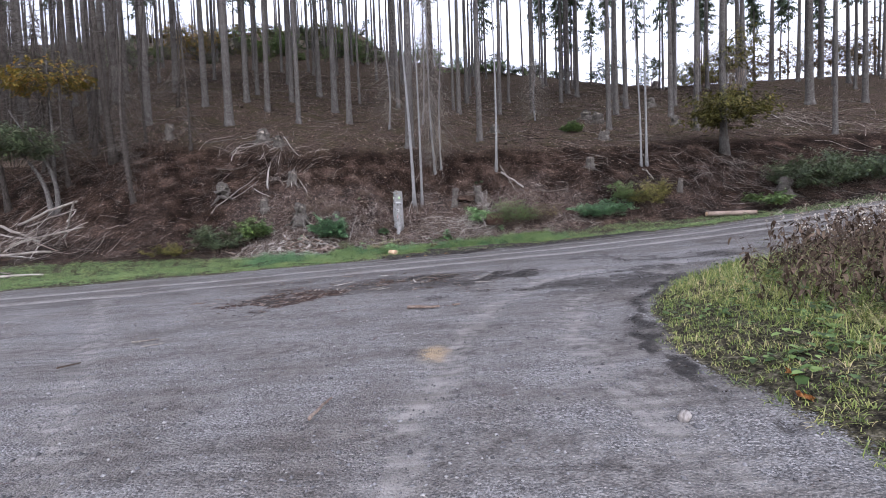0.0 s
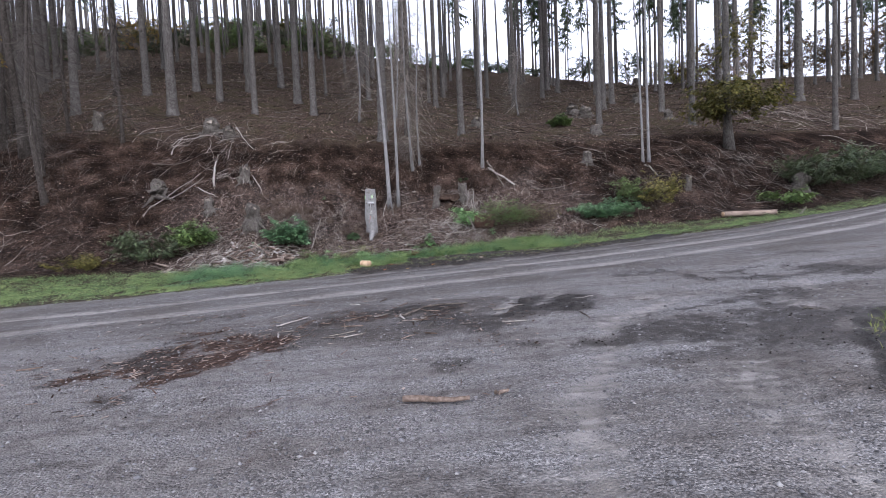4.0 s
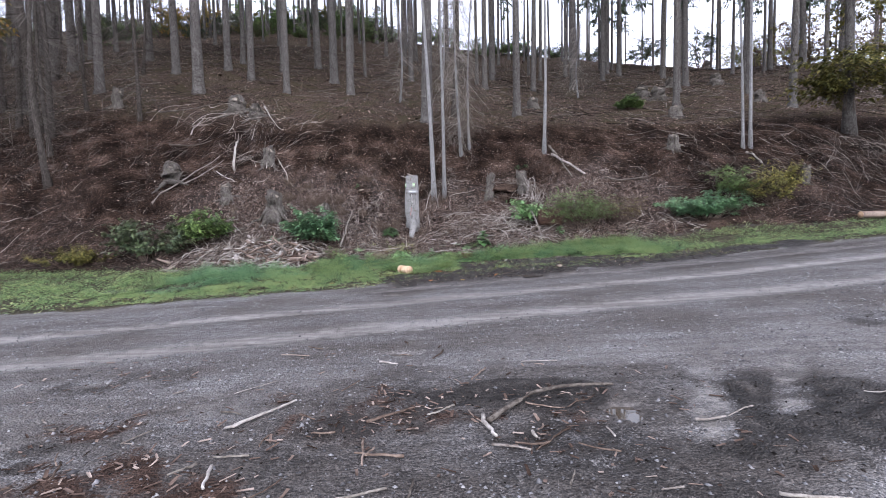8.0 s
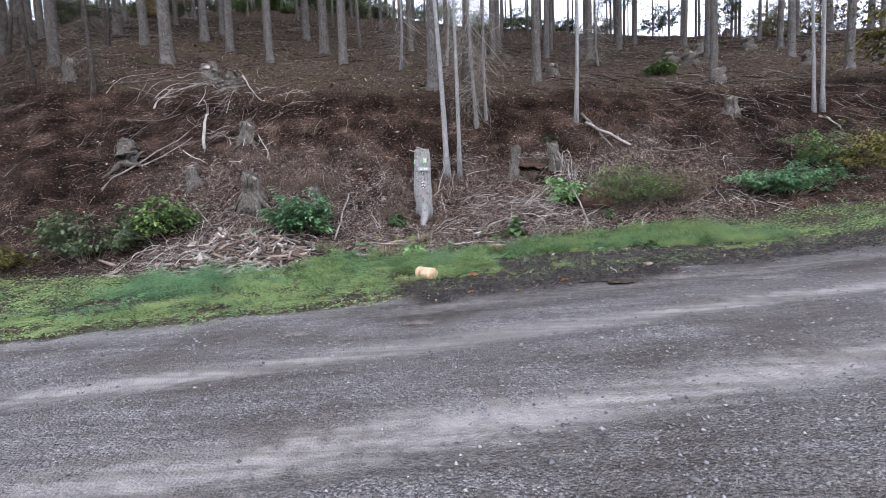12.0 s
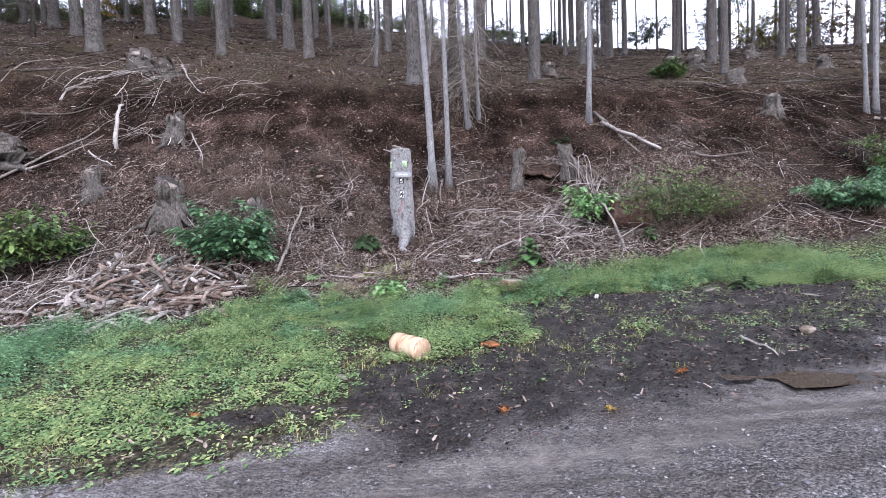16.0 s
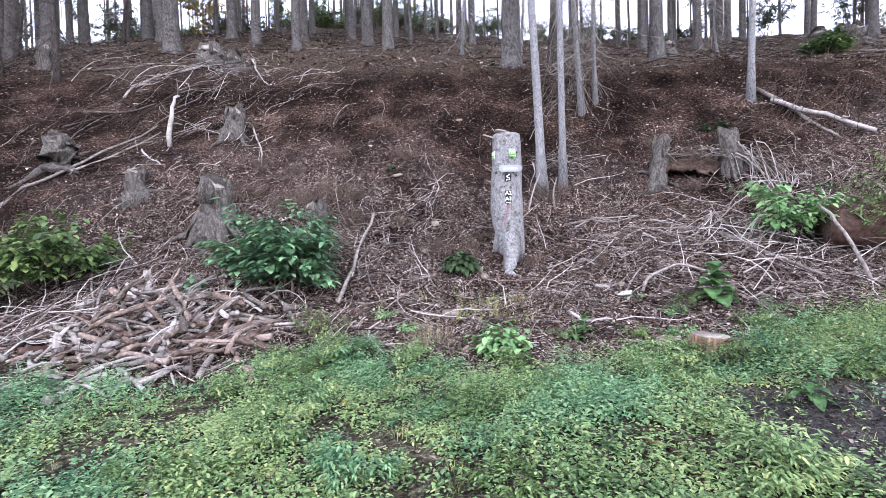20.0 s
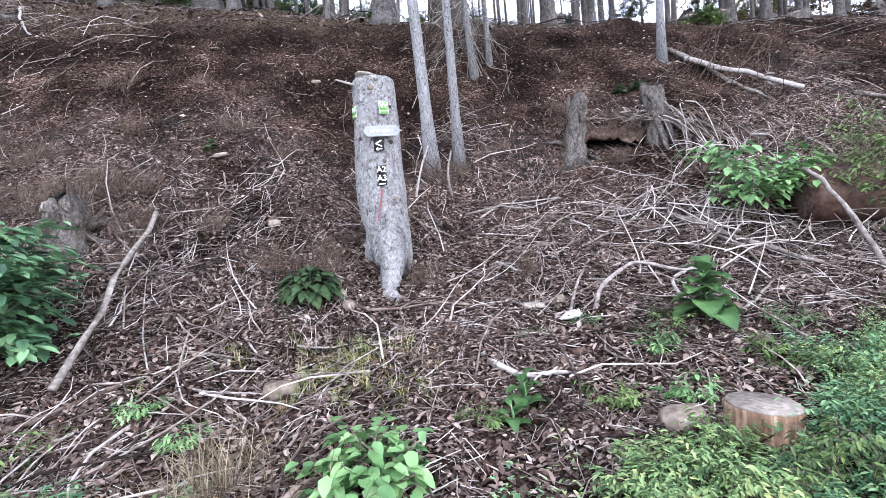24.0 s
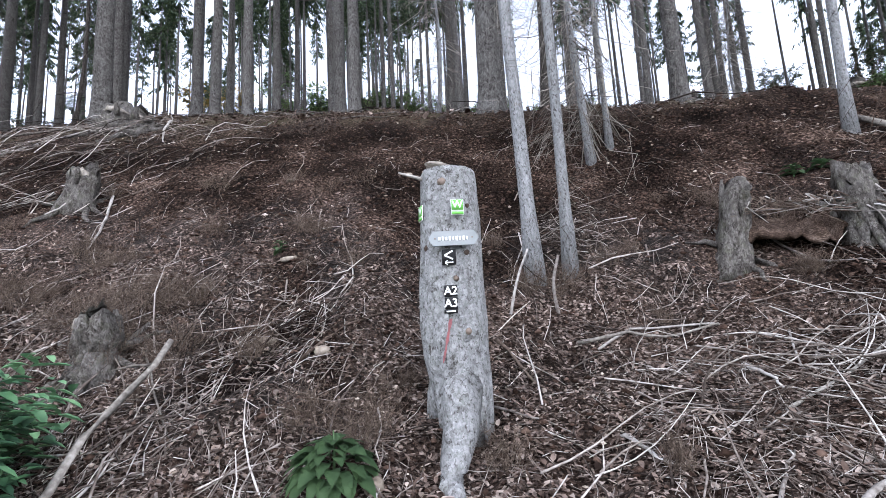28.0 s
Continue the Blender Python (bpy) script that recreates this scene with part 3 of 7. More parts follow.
# ---- ground: one sheet out to the horizon ----
gx = graded(-10, 7.5, 0.07, -420, 420, 1.06)
gy = graded(-3.5, 24, 0.07, -380, 460, 1.06)
GX, GY = np.meshgrid(gx, gy)
GZ = land(GX, GY)
nx, ny = len(gx), len(gy)


def ground_many(x, y):
    """Height of the built sheet, read off between its corners."""
    x, y = np.asarray(x, float), np.asarray(y, float)
    i = np.clip(np.searchsorted(gx, x) - 1, 0, nx - 2)
    j = np.clip(np.searchsorted(gy, y) - 1, 0, ny - 2)
    u, v = (x - gx[i]) / (gx[i + 1] - gx[i]), (y - gy[j]) / (gy[j + 1] - gy[j])
    return (GZ[j, i] * (1 - u) + GZ[j, i + 1] * u) * (1 - v) + (GZ[j + 1, i] * (1 - u) + GZ[j + 1, i + 1] * u) * v


def ground_at(x, y):
    return float(ground_many(x, y))


idx = np.arange(nx * ny).reshape(ny, nx)
quads = np.stack((idx[:-1, :-1], idx[:-1, 1:], idx[1:, 1:], idx[1:, :-1]), -1).reshape(-1, 4)
ground_mesh = quick_mesh("ground", np.stack((GX, GY, GZ), -1).reshape(-1, 3), quads, True)
zn = zones(GX.ravel(), GY.ravel())
one = np.ones(nx * ny)
grow = np.clip(zn["verge"] + zn["island"], 0, 1)
for attr, chans in (("zone_a", (zn["tracks"], grow, zn["mud"])), ("zone_b", (zn["humus"], zn["litter"], zn["water"])), ("zone_c", (zn["bare"], zn["up"], zn["bank"])), ("zone_d", (zn["wet"], zn["sand"], one * 0))):
    ground_mesh.attributes.new(attr, "FLOAT_COLOR", "POINT").data.foreach_set("color", np.stack((*chans, one), -1).astype(np.float32).ravel())
PUDDLE = plain_mat("muddy_water", (0.05, 0.04, 0.03), 0.03, worn=0.3, scale=3)
PUDDLE.node_tree.nodes["Principled BSDF"].inputs["Specular IOR Level"].default_value = 0.5
for px, py, rx, ry in PUDDLES:
    ax = np.linspace(-1.5, 1.5, 41)
    mx, my = np.meshgrid(px + ax * rx, py + ax * ry)
    low = ground_many(mx, my)
    wet = zones(mx.ravel(), my.ravel())["water"].reshape(41, 41)
    if not (wet > 0.5).any():
        continue
    level = np.quantile(low[wet > 0.5], 0.55) + 0.004
    q = np.arange(41 * 41).reshape(41, 41)
    f = np.stack((q[:-1, :-1], q[:-1, 1:], q[1:, 1:], q[1:, :-1]), -1).reshape(-1, 4)
    ok = ((wet > 0.15) & (low < level + 0.02)).ravel()
    f = f[ok[f].all(1)]
    if len(f) < 4:
        continue
    me = quick_mesh("puddle", np.stack((mx, my, 0 * mx + level), -1).reshape(-1, 3), f, True)
    tagged(mesh_object("puddle", me, PUDDLE), "shallow muddy puddle in a wheel rut", "puddle")
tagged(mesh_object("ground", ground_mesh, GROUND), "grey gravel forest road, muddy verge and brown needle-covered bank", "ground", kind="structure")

# ---- spruce forest ----
def tube(pts, radii, sides=8, cap=True, rough=0.0, seed=0, lobes=None):
    """A bmesh tube along points, with uneven skin."""
    bm = bmesh.new()
    r = random.Random(seed)
    rings = []
    pts = [Vector(p) for p in pts]
    for i, (p, rad) in enumerate(zip(pts, radii)):
        d = (pts[min(i + 1, len(pts) - 1)] - pts[max(i - 1, 0)]).normalized()
        u = d.orthogonal().normalized() if abs(d.z) < 0.95 else Vector((1, 0, 0))
        u = (u - d * u.dot(d)).normalized()
        v = d.cross(u)
        ring = []
        for k in range(sides):
            a = 2 * math.pi * k / sides
            q = rad * (1 + rough * (r.random() - 0.5) * 2)
            if lobes:
                q *= lobes(i / (len(pts) - 1), a)
            ring.append(bm.verts.new(p + (u * math.cos(a) + v * math.sin(a)) * q))
        rings.append(ring)
    for a, b in zip(rings, rings[1:]):
        for k in range(sides):
            bm.faces.new((a[k], a[(k + 1) % sides], b[(k + 1) % sides], b[k]))
    if cap:
        bm.faces.new(rings[-1])
        bm.faces.new(rings[0][::-1])
    return bm


def stick_arrays(p0, p1, r0, r1, bend, seed, sides=5, segs=3):
    """Many bent, tapering sticks at once: vertices and quads."""
    g = np.random.default_rng(seed)
    n = len(p0)
    d = p1 - p0
    length = np.linalg.norm(d, axis=1, keepdims=True) + 1e-6
    d = d / length
    ref = np.where(np.abs(d[:, 2:3]) < 0.9, np.array((0, 0, 1.0)), np.array((1.0, 0, 0)))
    u = np.cross(d, ref)
    u /= np.linalg.norm(u, axis=1, keepdims=True)
    v = np.cross(d, u)
    wob = g.normal(0, 1, (n, 2, 2))
    verts = np.zeros((n, segs + 1, sides, 3))
    for i in range(segs + 1):
        t = i / segs
        k1, k2 = math.sin(math.pi * t), math.sin(2 * math.pi * t)
        c = p0 + d * length * t + (u * (wob[:, 0, :1] * k1 + wob[:, 0, 1:] * k2 * 0.5) + v * (wob[:, 1, :1] * k1 + wob[:, 1, 1:] * k2 * 0.5)) * length * np.reshape(bend, (-1, 1))
        rad = (r0 + (r1 - r0) * t)[:, None]
        for k in range(sides):
            a = 2 * math.pi * k / sides
            verts[:, i, k] = c + (u * math.cos(a) + v * math.sin(a)) * rad
    f = []
    for i in range(segs):
        for k in range(sides):
            f.append((i * sides + k, i * sides + (k + 1) % sides, (i + 1) * sides + (k + 1) % sides, (i + 1) * sides + k))
    f = np.array(f)
    per = (segs + 1) * sides
    faces = (np.arange(n) * per)[:, None, None] + f[None]
    return verts.reshape(-1, 3), faces.reshape(-1, 4)


def leaf_arrays(pos, yaw, tilt, length, width, droop=0.25, fold=0.15, shape=(0.3, 0.68, 0.82)):
    """Leaves folded along the middle rib, two quads each; shape says where they are widest."""
    n = len(pos)
    fwd = np.stack((np.cos(yaw) * np.cos(tilt), np.sin(yaw) * np.cos(tilt), np.sin(tilt)), -1)
    side = np.stack((-np.sin(yaw), np.cos(yaw), 0 * yaw), -1)
    up = np.cross(fwd, side)
    L, W = np.reshape(length, (-1, 1)), np.reshape(width, (-1, 1))
    down = np.array((0, 0, 1.0)) * L * droop
    near, far, wide = shape
    tip = pos + fwd * L - down
    m1 = pos + fwd * L * near + up * L * (0.04 if fold else 0.1) - down * near
    m2 = pos + fwd * L * far + up * L * (0.03 if fold else 0.08) - down * far
    s1, s2 = side * W * 0.5 + up * W * fold, -side * W * 0.5 + up * W * fold
    verts = np.stack((pos, m1 + s1, m2 + s1 * wide, tip, m2 + s2 * wide, m1 + s2), 1).reshape(-1, 3)
    f = np.array(((0, 3, 2, 1), (0, 5, 4, 3)) if fold else ((0, 5, 4, 1), (1, 4, 3, 2)))
    faces = (np.arange(n) * 6)[:, None, None] + f[None]
    return verts, faces.reshape(-1, 4)


def join_arrays(*sets):
    vs, fs, off = [], [], 0
    for v, f in sets:
        vs.append(v)
        fs.append(f + off)
        off += len(v)
    return np.concatenate(vs), np.concatenate(fs)


def spruce_meshes(seed, height=26.0, dia=0.5, crown_from=0.5, twiggy=1.0):
    r = np.random.default_rng(seed)
    rings = [-0.5, 0, 0.12, 0.3, 0.6, 1.1, 2, 3.5, 5.5, 8, 11, 14, 18, 22, height]
    lean = r.normal(0, 0.004, 2)
    bow = r.normal(0, 0.05, 2)
    ph = r.uniform(0, 6.28, 3)

    def flare(t, a):
        return 1 + (0.16 * math.sin(3 * a + ph[0]) + 0.1 * math.sin(5 * a + ph[1])) * math.exp(-t * 9) + 0.03 * math.sin(2 * a + ph[2])
    pts, rad = [], []
    for z in rings:
        pts.append((lean[0] * z + bow[0] * math.sin(z / 5), lean[1] * z + bow[1] * math.sin(z / 6), z))
        rad.append(dia / 2 * (max(0.06, 1 - z / height) ** 0.75 * 1.04 + 0.42 * math.exp(-max(z, 0) * 3.4)))
    trunk = bpy.data.meshes.new("trunk")
    bm = tube(pts, rad, 12, True, 0.035, seed, flare)
    bm.to_mesh(trunk)
    bm.free()
    trunk.polygons.foreach_set("use_smooth", np.ones(len(trunk.polygons), bool))

    def at(z):
        return np.stack((lean[0] * z + bow[0] * np.sin(z / 5), lean[1] * z + bow[1] * np.sin(z / 6), z), -1)
    # dead twigs on the lower stem
    n = int(70 * twiggy)
    z = r.uniform(2.0, height * crown_from + 2, n)
    a = r.uniform(0, 6.28, n)
    ln = r.uniform(0.15, 1.1, n) * np.clip(z / 9, 0.3, 1.1)
    p0 = at(z)
    d = np.stack((np.cos(a), np.sin(a), r.uniform(-0.5, 0.1, n)), -1)
    sv = stick_arrays(p0, p0 + d * ln[:, None], 0.006 + ln * 0.006, 0.002 + 0 * ln, 0.06, seed + 1, 4, 2)
    twigs = quick_mesh("twig_spray", *sv)
    # crown: whorls of drooping boughs hung with sprays
    nb = 95
    z = height * (crown_from + (1 - crown_from) * r.uniform(0, 1, nb) ** 0.9)
    a = r.uniform(0, 6.28, nb)
    reach = (0.4 + 2.6 * (1 - (z / height - crown_from) / (1 - crown_from + 1e-6)) ** 0.7) * r.uniform(0.6, 1.1, nb)
    p0 = at(z)
    d = np.stack((np.cos(a), np.sin(a), r.uniform(-0.45, 0.05, nb)), -1)
    p1 = p0 + d * reach[:, None]
    bv = stick_arrays(p0, p1, 0.012 + 0.01 * reach, 0.004 + 0 * reach, 0.05, seed + 2, 3, 2)
    per = 15
    t = np.tile(np.linspace(0.2, 1.0, per), nb)
    i = np.repeat(np.arange(nb), per)
    pos = p0[i] + (p1 - p0)[i] * t[:, None] + r.normal(0, 0.05, (nb * per, 3))
    yaw = a[i] + np.where(r.uniform(0, 1, nb * per) < 0.5, 1, -1) * r.uniform(0.3, 1.1, nb * per)
    lv = leaf_arrays(pos, yaw, r.uniform(-0.9, -0.1, nb * per), r.uniform(0.35, 0.85, nb * per), r.uniform(0.1, 0.26, nb * per), 0.3, -0.2)
    crown = quick_mesh("crown", *lv)
    boughs = quick_mesh("bough", *bv)
    trunk.materials.append(SPRUCE_BARK)
    twigs.materials.append(DEAD_TWIG)
    crown.materials.append(NEEDLES)
    boughs.materials.append(DEAD_TWIG)
    return trunk, twigs, crown, boughs


SPRUCES = [spruce_meshes(100 + 7 * k, crown_from=f, twiggy=w) for k, (f, w) in enumerate(((0.6, 1.2), (0.66, 1.8), (0.58, 2.4), (0.64, 0.9), (0.62, 1.5), (0.4, 3.0), (0.3, 3.0)))]
TREE_SPOTS = []


def spruce(x, y, dia, height=26.0, label="tall grey-barked spruce on the wooded slope", lean=(0, 0), sink=0.05, kind=None):
    k = len(TREE_SPOTS)
    TREE_SPOTS.append((x, y))
    r = random.Random(k * 31 + 5)
    z = ground_at(x, y) - sink
    ob = base("spruce_tree", x, y, z, label, "tree", "spruces on the slope")
    ob.rotation_euler = (lean[0] + r.gauss(0, 0.008), lean[1] + r.gauss(0, 0.008), r.uniform(0, 6.28))
    ob.scale = (dia / 0.5, dia / 0.5, height / 26.0)
    for name, me in zip(("trunk", "twig_spray", "crown", "bough_layer"), SPRUCES[kind if kind is not None else k % 5]):
        c = new(name, me)
        c.parent = ob if name in ("trunk", "crown") else trunk_ob
        if name == "trunk":
            trunk_ob = c
    return ob


for x, y, dia in ((-40.4, 42, 0.61), (-31.3, 35.5, 0.66), (-32, 38.2, 0.66), (-34.5, 42, 0.42), (-35.1, 43.9, 0.54), (-25, 32.2, 0.56), (-29.3, 43.3, 0.65), (-22.5, 36.5, 0.56), (-17.9, 31.5, 0.66), (-19.7, 38.7, 0.54), (-20.1, 42, 0.4), (-16.7, 36.2, 0.48), (-12.8, 32.9, 0.39), (-14.6, 44.9, 0.58), (-11.1, 37.8, 0.58), (-8.9, 34, 0.49), (-9.9, 42.9, 0.25), (0.2, 42, 0.43), (-0.4, 44.5, 0.3), (2.4, 77.9, 0.46), (1.8, 31.1, 0.45), (4.3, 43.5, 0.41)):
    spruce(x, y, dia)
for x, y, dia in ((6, 51.5, 0.34), (14.7, 59.8, 0.59), (18.4, 52.5, 0.42), (19.5, 34.5, 0.44), (39.7, 64.6, 0.75), (-9.4, 63.5, 0.57), (-7.5, 59.1, 0.52), (-4.2, 65.8, 0.58), (-48.4, 43.6, 0.67), (-40, 36.6, 0.75), (-27, 28.8, 0.42), (35.1, 44.1, 0.75), (43.8, 64.1, 0.64), (46.1, 62.1, 0.47), (50, 63.3, 0.58), (48.6, 56.8, 0.46), (32.7, 59.3, 0.5), (22.6, 45.6, 0.43), (19.1, 54.6, 0.42), (15.1, 62, 0.61), (-3.3, 28.6, 0.62)):
    spruce(x, y, dia)
# the wood behind, up to the ridge
ridge = random.Random(14)
for k in range(28):
    spruce(ridge.uniform(-34, 14), ridge.uniform(52, 88), ridge.uniform(0.24, 0.42), ridge.uniform(20, 27), "thin spruce near the ridge")
for k in range(22):
    spruce(ridge.uniform(3, 28), ridge.uniform(52, 84), ridge.uniform(0.22, 0.36), ridge.uniform(17, 25), "thin spruce near the ridge", kind=ridge.choice((5, 6, 2, 1)))
wood = random.Random(3)
tries = 0
while len(TREE_SPOTS) < 247 and tries < 6000:
    tries += 1
    y = 33 + 62 * wood.random() ** 1.25
    x = wood.uniform(-75 - y * 0.35, 40 + y * 0.55)
    if x > 12 and wood.random() < 0.45 or -16 < x < 12 and wood.random() < 0.45:
        continue
    if min((x - a) ** 2 + (y - b) ** 2 for a, b in TREE_SPOTS) < 3.4 ** 2 or (y < 40 and -28 < x < 12):
        continue
    spruce(x, y, wood.uniform(0.3, 0.52), wood.uniform(22, 29), "slender spruce in the wood behind", kind=wood.choice((5, 6, 6, 5, 0, 1)) if x < -24 and y > 38 and wood.random() < 0.12 else None)

# the wood goes on up the long slope to the left
for k in range(42):
    y = 92 + 95 * ridge.random()
    spruce(-y * ridge.uniform(0.19, 0.78), y, ridge.uniform(0.34, 0.6), ridge.uniform(22, 30), "distant spruce high on the slope")

for ob in bpy.data.objects:
    if ob.name.split(".")[0] in ("twig_spray", "bough_layer", "crown"):
        tagged(ob, kind="stuff")

# ---- materials of the things ----
CUT_WOOD = grain_mat("fresh_cut_wood", ((0.1, (0.1, 0.06, 0.036)), (0.5, (0.25, 0.17, 0.11)), (0.9, (0.4, 0.31, 0.22))), (1, 1, 0.4), 40, 0.75, 0.4)
GREY_CUT = grain_mat("weathered_cut_wood", ((0.1, (0.08, 0.068, 0.058)), (0.5, (0.18, 0.162, 0.14)), (0.9, (0.3, 0.28, 0.25))), (1, 1, 0.4), 25, 0.85, 0.5)
PALE_STICK = grain_mat("bleached_wood", ((0.1, (0.09, 0.076, 0.068)), (0.5, (0.2, 0.185, 0.172)), (0.9, (0.34, 0.325, 0.31))), (1, 1, 1), 22, 0.8, 0.4, per_object=0.5)
BROWN_STICK = grain_mat("brown_branch_bark", ((0.1, (0.035, 0.026, 0.021)), (0.5, (0.105, 0.08, 0.066)), (0.9, (0.22, 0.178, 0.152))), (1, 1, 1), 24, 0.85, 0.5, per_object=0.6)
GREY_STICK = grain_mat("grey_branch_bark", ((0.1, (0.05, 0.043, 0.038)), (0.5, (0.13, 0.118, 0.105)), (0.9, (0.25, 0.235, 0.215))), (1, 1, 1), 26, 0.85, 0.5, per_object=0.6)
BRUSH_ROOT = grain_mat("brown_root_bark", ((0.1, (0.025, 0.018, 0.014)), (0.5, (0.07, 0.052, 0.042)), (0.9, (0.15, 0.12, 0.1))), (1, 1, 1), 24, 0.85, 0.5, per_object=0.6)
ELDER = leaf_mat("dark_green_leaves", ((0.0, (0.028, 0.068, 0.036)), (0.5, (0.08, 0.175, 0.083)), (1.0, (0.18, 0.32, 0.16))), 0.42, 0.9, 0.5)
BRAMBLE = leaf_mat("mid_green_leaves", ((0.0, (0.03, 0.055, 0.018)), (0.5, (0.075, 0.13, 0.04)), (1.0, (0.17, 0.25, 0.08))), 0.5)
BROAD = leaf_mat("broad_fresh_leaves", ((0.0, (0.06, 0.14, 0.05)), (0.5, (0.135, 0.265, 0.1)), (1.0, (0.25, 0.4, 0.17))), 0.4, 0.9, 0.5)
AUTUMN = leaf_mat("autumn_leaves", ((0.0, (0.06, 0.055, 0.012)), (0.45, (0.15, 0.125, 0.022)), (0.8, (0.24, 0.17, 0.03)), (1.0, (0.3, 0.15, 0.03))), 0.55)
OLIVE = leaf_mat("yellowing_leaves", ((0.0, (0.05, 0.055, 0.014)), (0.5, (0.12, 0.125, 0.03)), (1.0, (0.24, 0.2, 0.05))), 0.55)
RUSSET = leaf_mat("russet_far_leaves", ((0.0, (0.03, 0.024, 0.014)), (0.5, (0.085, 0.062, 0.034)), (1.0, (0.17, 0.12, 0.055))), 0.7, 1.0, 0.1)
DULL_OLIVE = leaf_mat("dull_olive_leaves", ((0.0, (0.028, 0.032, 0.01)), (0.5, (0.078, 0.08, 0.022)), (1.0, (0.17, 0.15, 0.042))), 0.6, 1.0, 0.15)
HOLLY = leaf_mat("leathery_green_leaves", ((0.0, (0.02, 0.035, 0.018)), (0.5, (0.05, 0.075, 0.035)), (1.0, (0.1, 0.135, 0.06))), 0.35, 0.9, 0.6)


# ---- the stump with the trail signs ----
def signed_stump():
    cx, cy = -3.29, 21.6
    ob = base("signpost_stump", cx, cy, 1.0, "tall grey spruce stump carrying trail signs, bark flaking", "tree stump")
    zs = [0.15, 0.4, 0.62, 0.85, 1.1, 1.4, 1.7, 2.0, 2.25, 2.38, 2.42]
    cs = [(0.06, -0.09), (0.05, -0.07), (0.03, -0.04), (-0.005, -0.02), (-0.02, 0), (-0.02, 0), (-0.01, 0), (0, 0), (0, 0), (0, 0), (0, 0)]
    rs = [0.2, 0.22, 0.245, 0.27, 0.284, 0.275, 0.262, 0.254, 0.247, 0.24, 0.222]

    def lobes(t, a):
        return 1 + (0.05 * math.sin(4 * a + 0.6) + 0.05 * math.sin(7 * a)) * math.exp(-t * 2.6) + 0.025 * math.sin(3 * a + 2) + 0.02 * math.sin(11 * a + t * 9)
    part("trunk", tube([(a, b, z) for (a, b), z in zip(cs, zs)], rs, 40, True, 0.022, 4, lobes), POST_BARK, ob)
    top = tube([(0, 0, 2.424), (0.01, 0, 2.45)], [0.215, 0.2], 26, True, 0.06, 9)
    part("cut_top", top, GREY_CUT, ob, "weathered, slightly domed saw cut")
    for pts, rr in (([(0.05, -0.12, 0.95), (0.07, -0.22, 0.6), (0.06, -0.38, 0.3), (0.02, -0.53, 0.08), (0.02, -0.66, -0.02), (0.1, -0.78, -0.06)], [0.17, 0.16, 0.135, 0.11, 0.085, 0.055]),
                    ([(0.12, -0.1, 0.7), (0.16, -0.18, 0.4), (0.18, -0.26, 0.15)], [0.12, 0.095, 0.07]),
                    ([(-0.1, 0.02, 0.7), (-0.15, 0.0, 0.5), (-0.2, -0.02, 0.3)], [0.14, 0.12, 0.08]),
                    ([(0.12, 0.02, 0.5), (0.17, 0.0, 0.4), (0.22, -0.04, 0.28)], [0.11, 0.08, 0.05])):
        part("root", tube(pts, rr, 12, True, 0.08, 3), POST_BARK, ob)
    part("branch_stub", tube([(-0.18, -0.12, 2.34), (-0.28, -0.16, 2.37), (-0.4, -0.18, 2.41)], [0.018, 0.014, 0.009], 7), GREY_STICK, ob)
    for a, z, rr in ((-1.62, 2.27, 0.032), (-2.3, 1.72, 0.026), (-0.9, 1.66, 0.02), (-1.0, 1.02, 0.025), (-2.35, 0.86, 0.03), (-2.2, 1.25, 0.022), (-1.3, 1.45, 0.022), (-0.75, 2.06, 0.02), (-2.5, 2.0, 0.018)):
        rad = 0.262 if z < 2 else 0.245
        p = Vector((math.cos(a), math.sin(a), 0))
        part("knot", tube([p * (rad - 0.03) + Vector((0, 0, z)), p * (rad + 0.012) + Vector((0, 0, z + 0.004)), p * (rad + 0.02) + Vector((0, 0, z + 0.006))], [rr * 1.4, rr, rr * 0.45], 10, True, 0.1, int(z * 50)), BRUSH_ROOT, ob, "dark branch knot")
    return ob


def sheet(w, h, t, corner=0.0):
    bm = bmesh.new()
    bmesh.ops.create_cube(bm, size=1)
    bmesh.ops.scale(bm, vec=(w, t, h), verts=bm.verts)
    if corner:
        bmesh.ops.bevel(bm, geom=[e for e in bm.edges if abs(e.verts[0].co.y - e.verts[1].co.y) > t / 2], offset=corner, segments=2, profile=0.5, affect="EDGES")
    return bm


def letters(body, size, material, parent, z=0.0, x=0.0, y=-0.006):
    cu = bpy.data.curves.new("lettering", "FONT")
    cu.body, cu.size, cu.align_x, cu.align_y, cu.extrude, cu.offset = body, size, "CENTER", "CENTER", 0.0008, size * 0.02
    tmp = bpy.data.objects.new("lettering", cu)
    me = bpy.data.meshes.new_from_object(tmp)
    bpy.data.objects.remove(tmp)
    bpy.data.curves.remove(cu)
    ob = mesh_object("lettering", me, material, parent)
    ob.location, ob.rotation_euler = (x, y, z), (radians(90), 0, 0)
    return ob


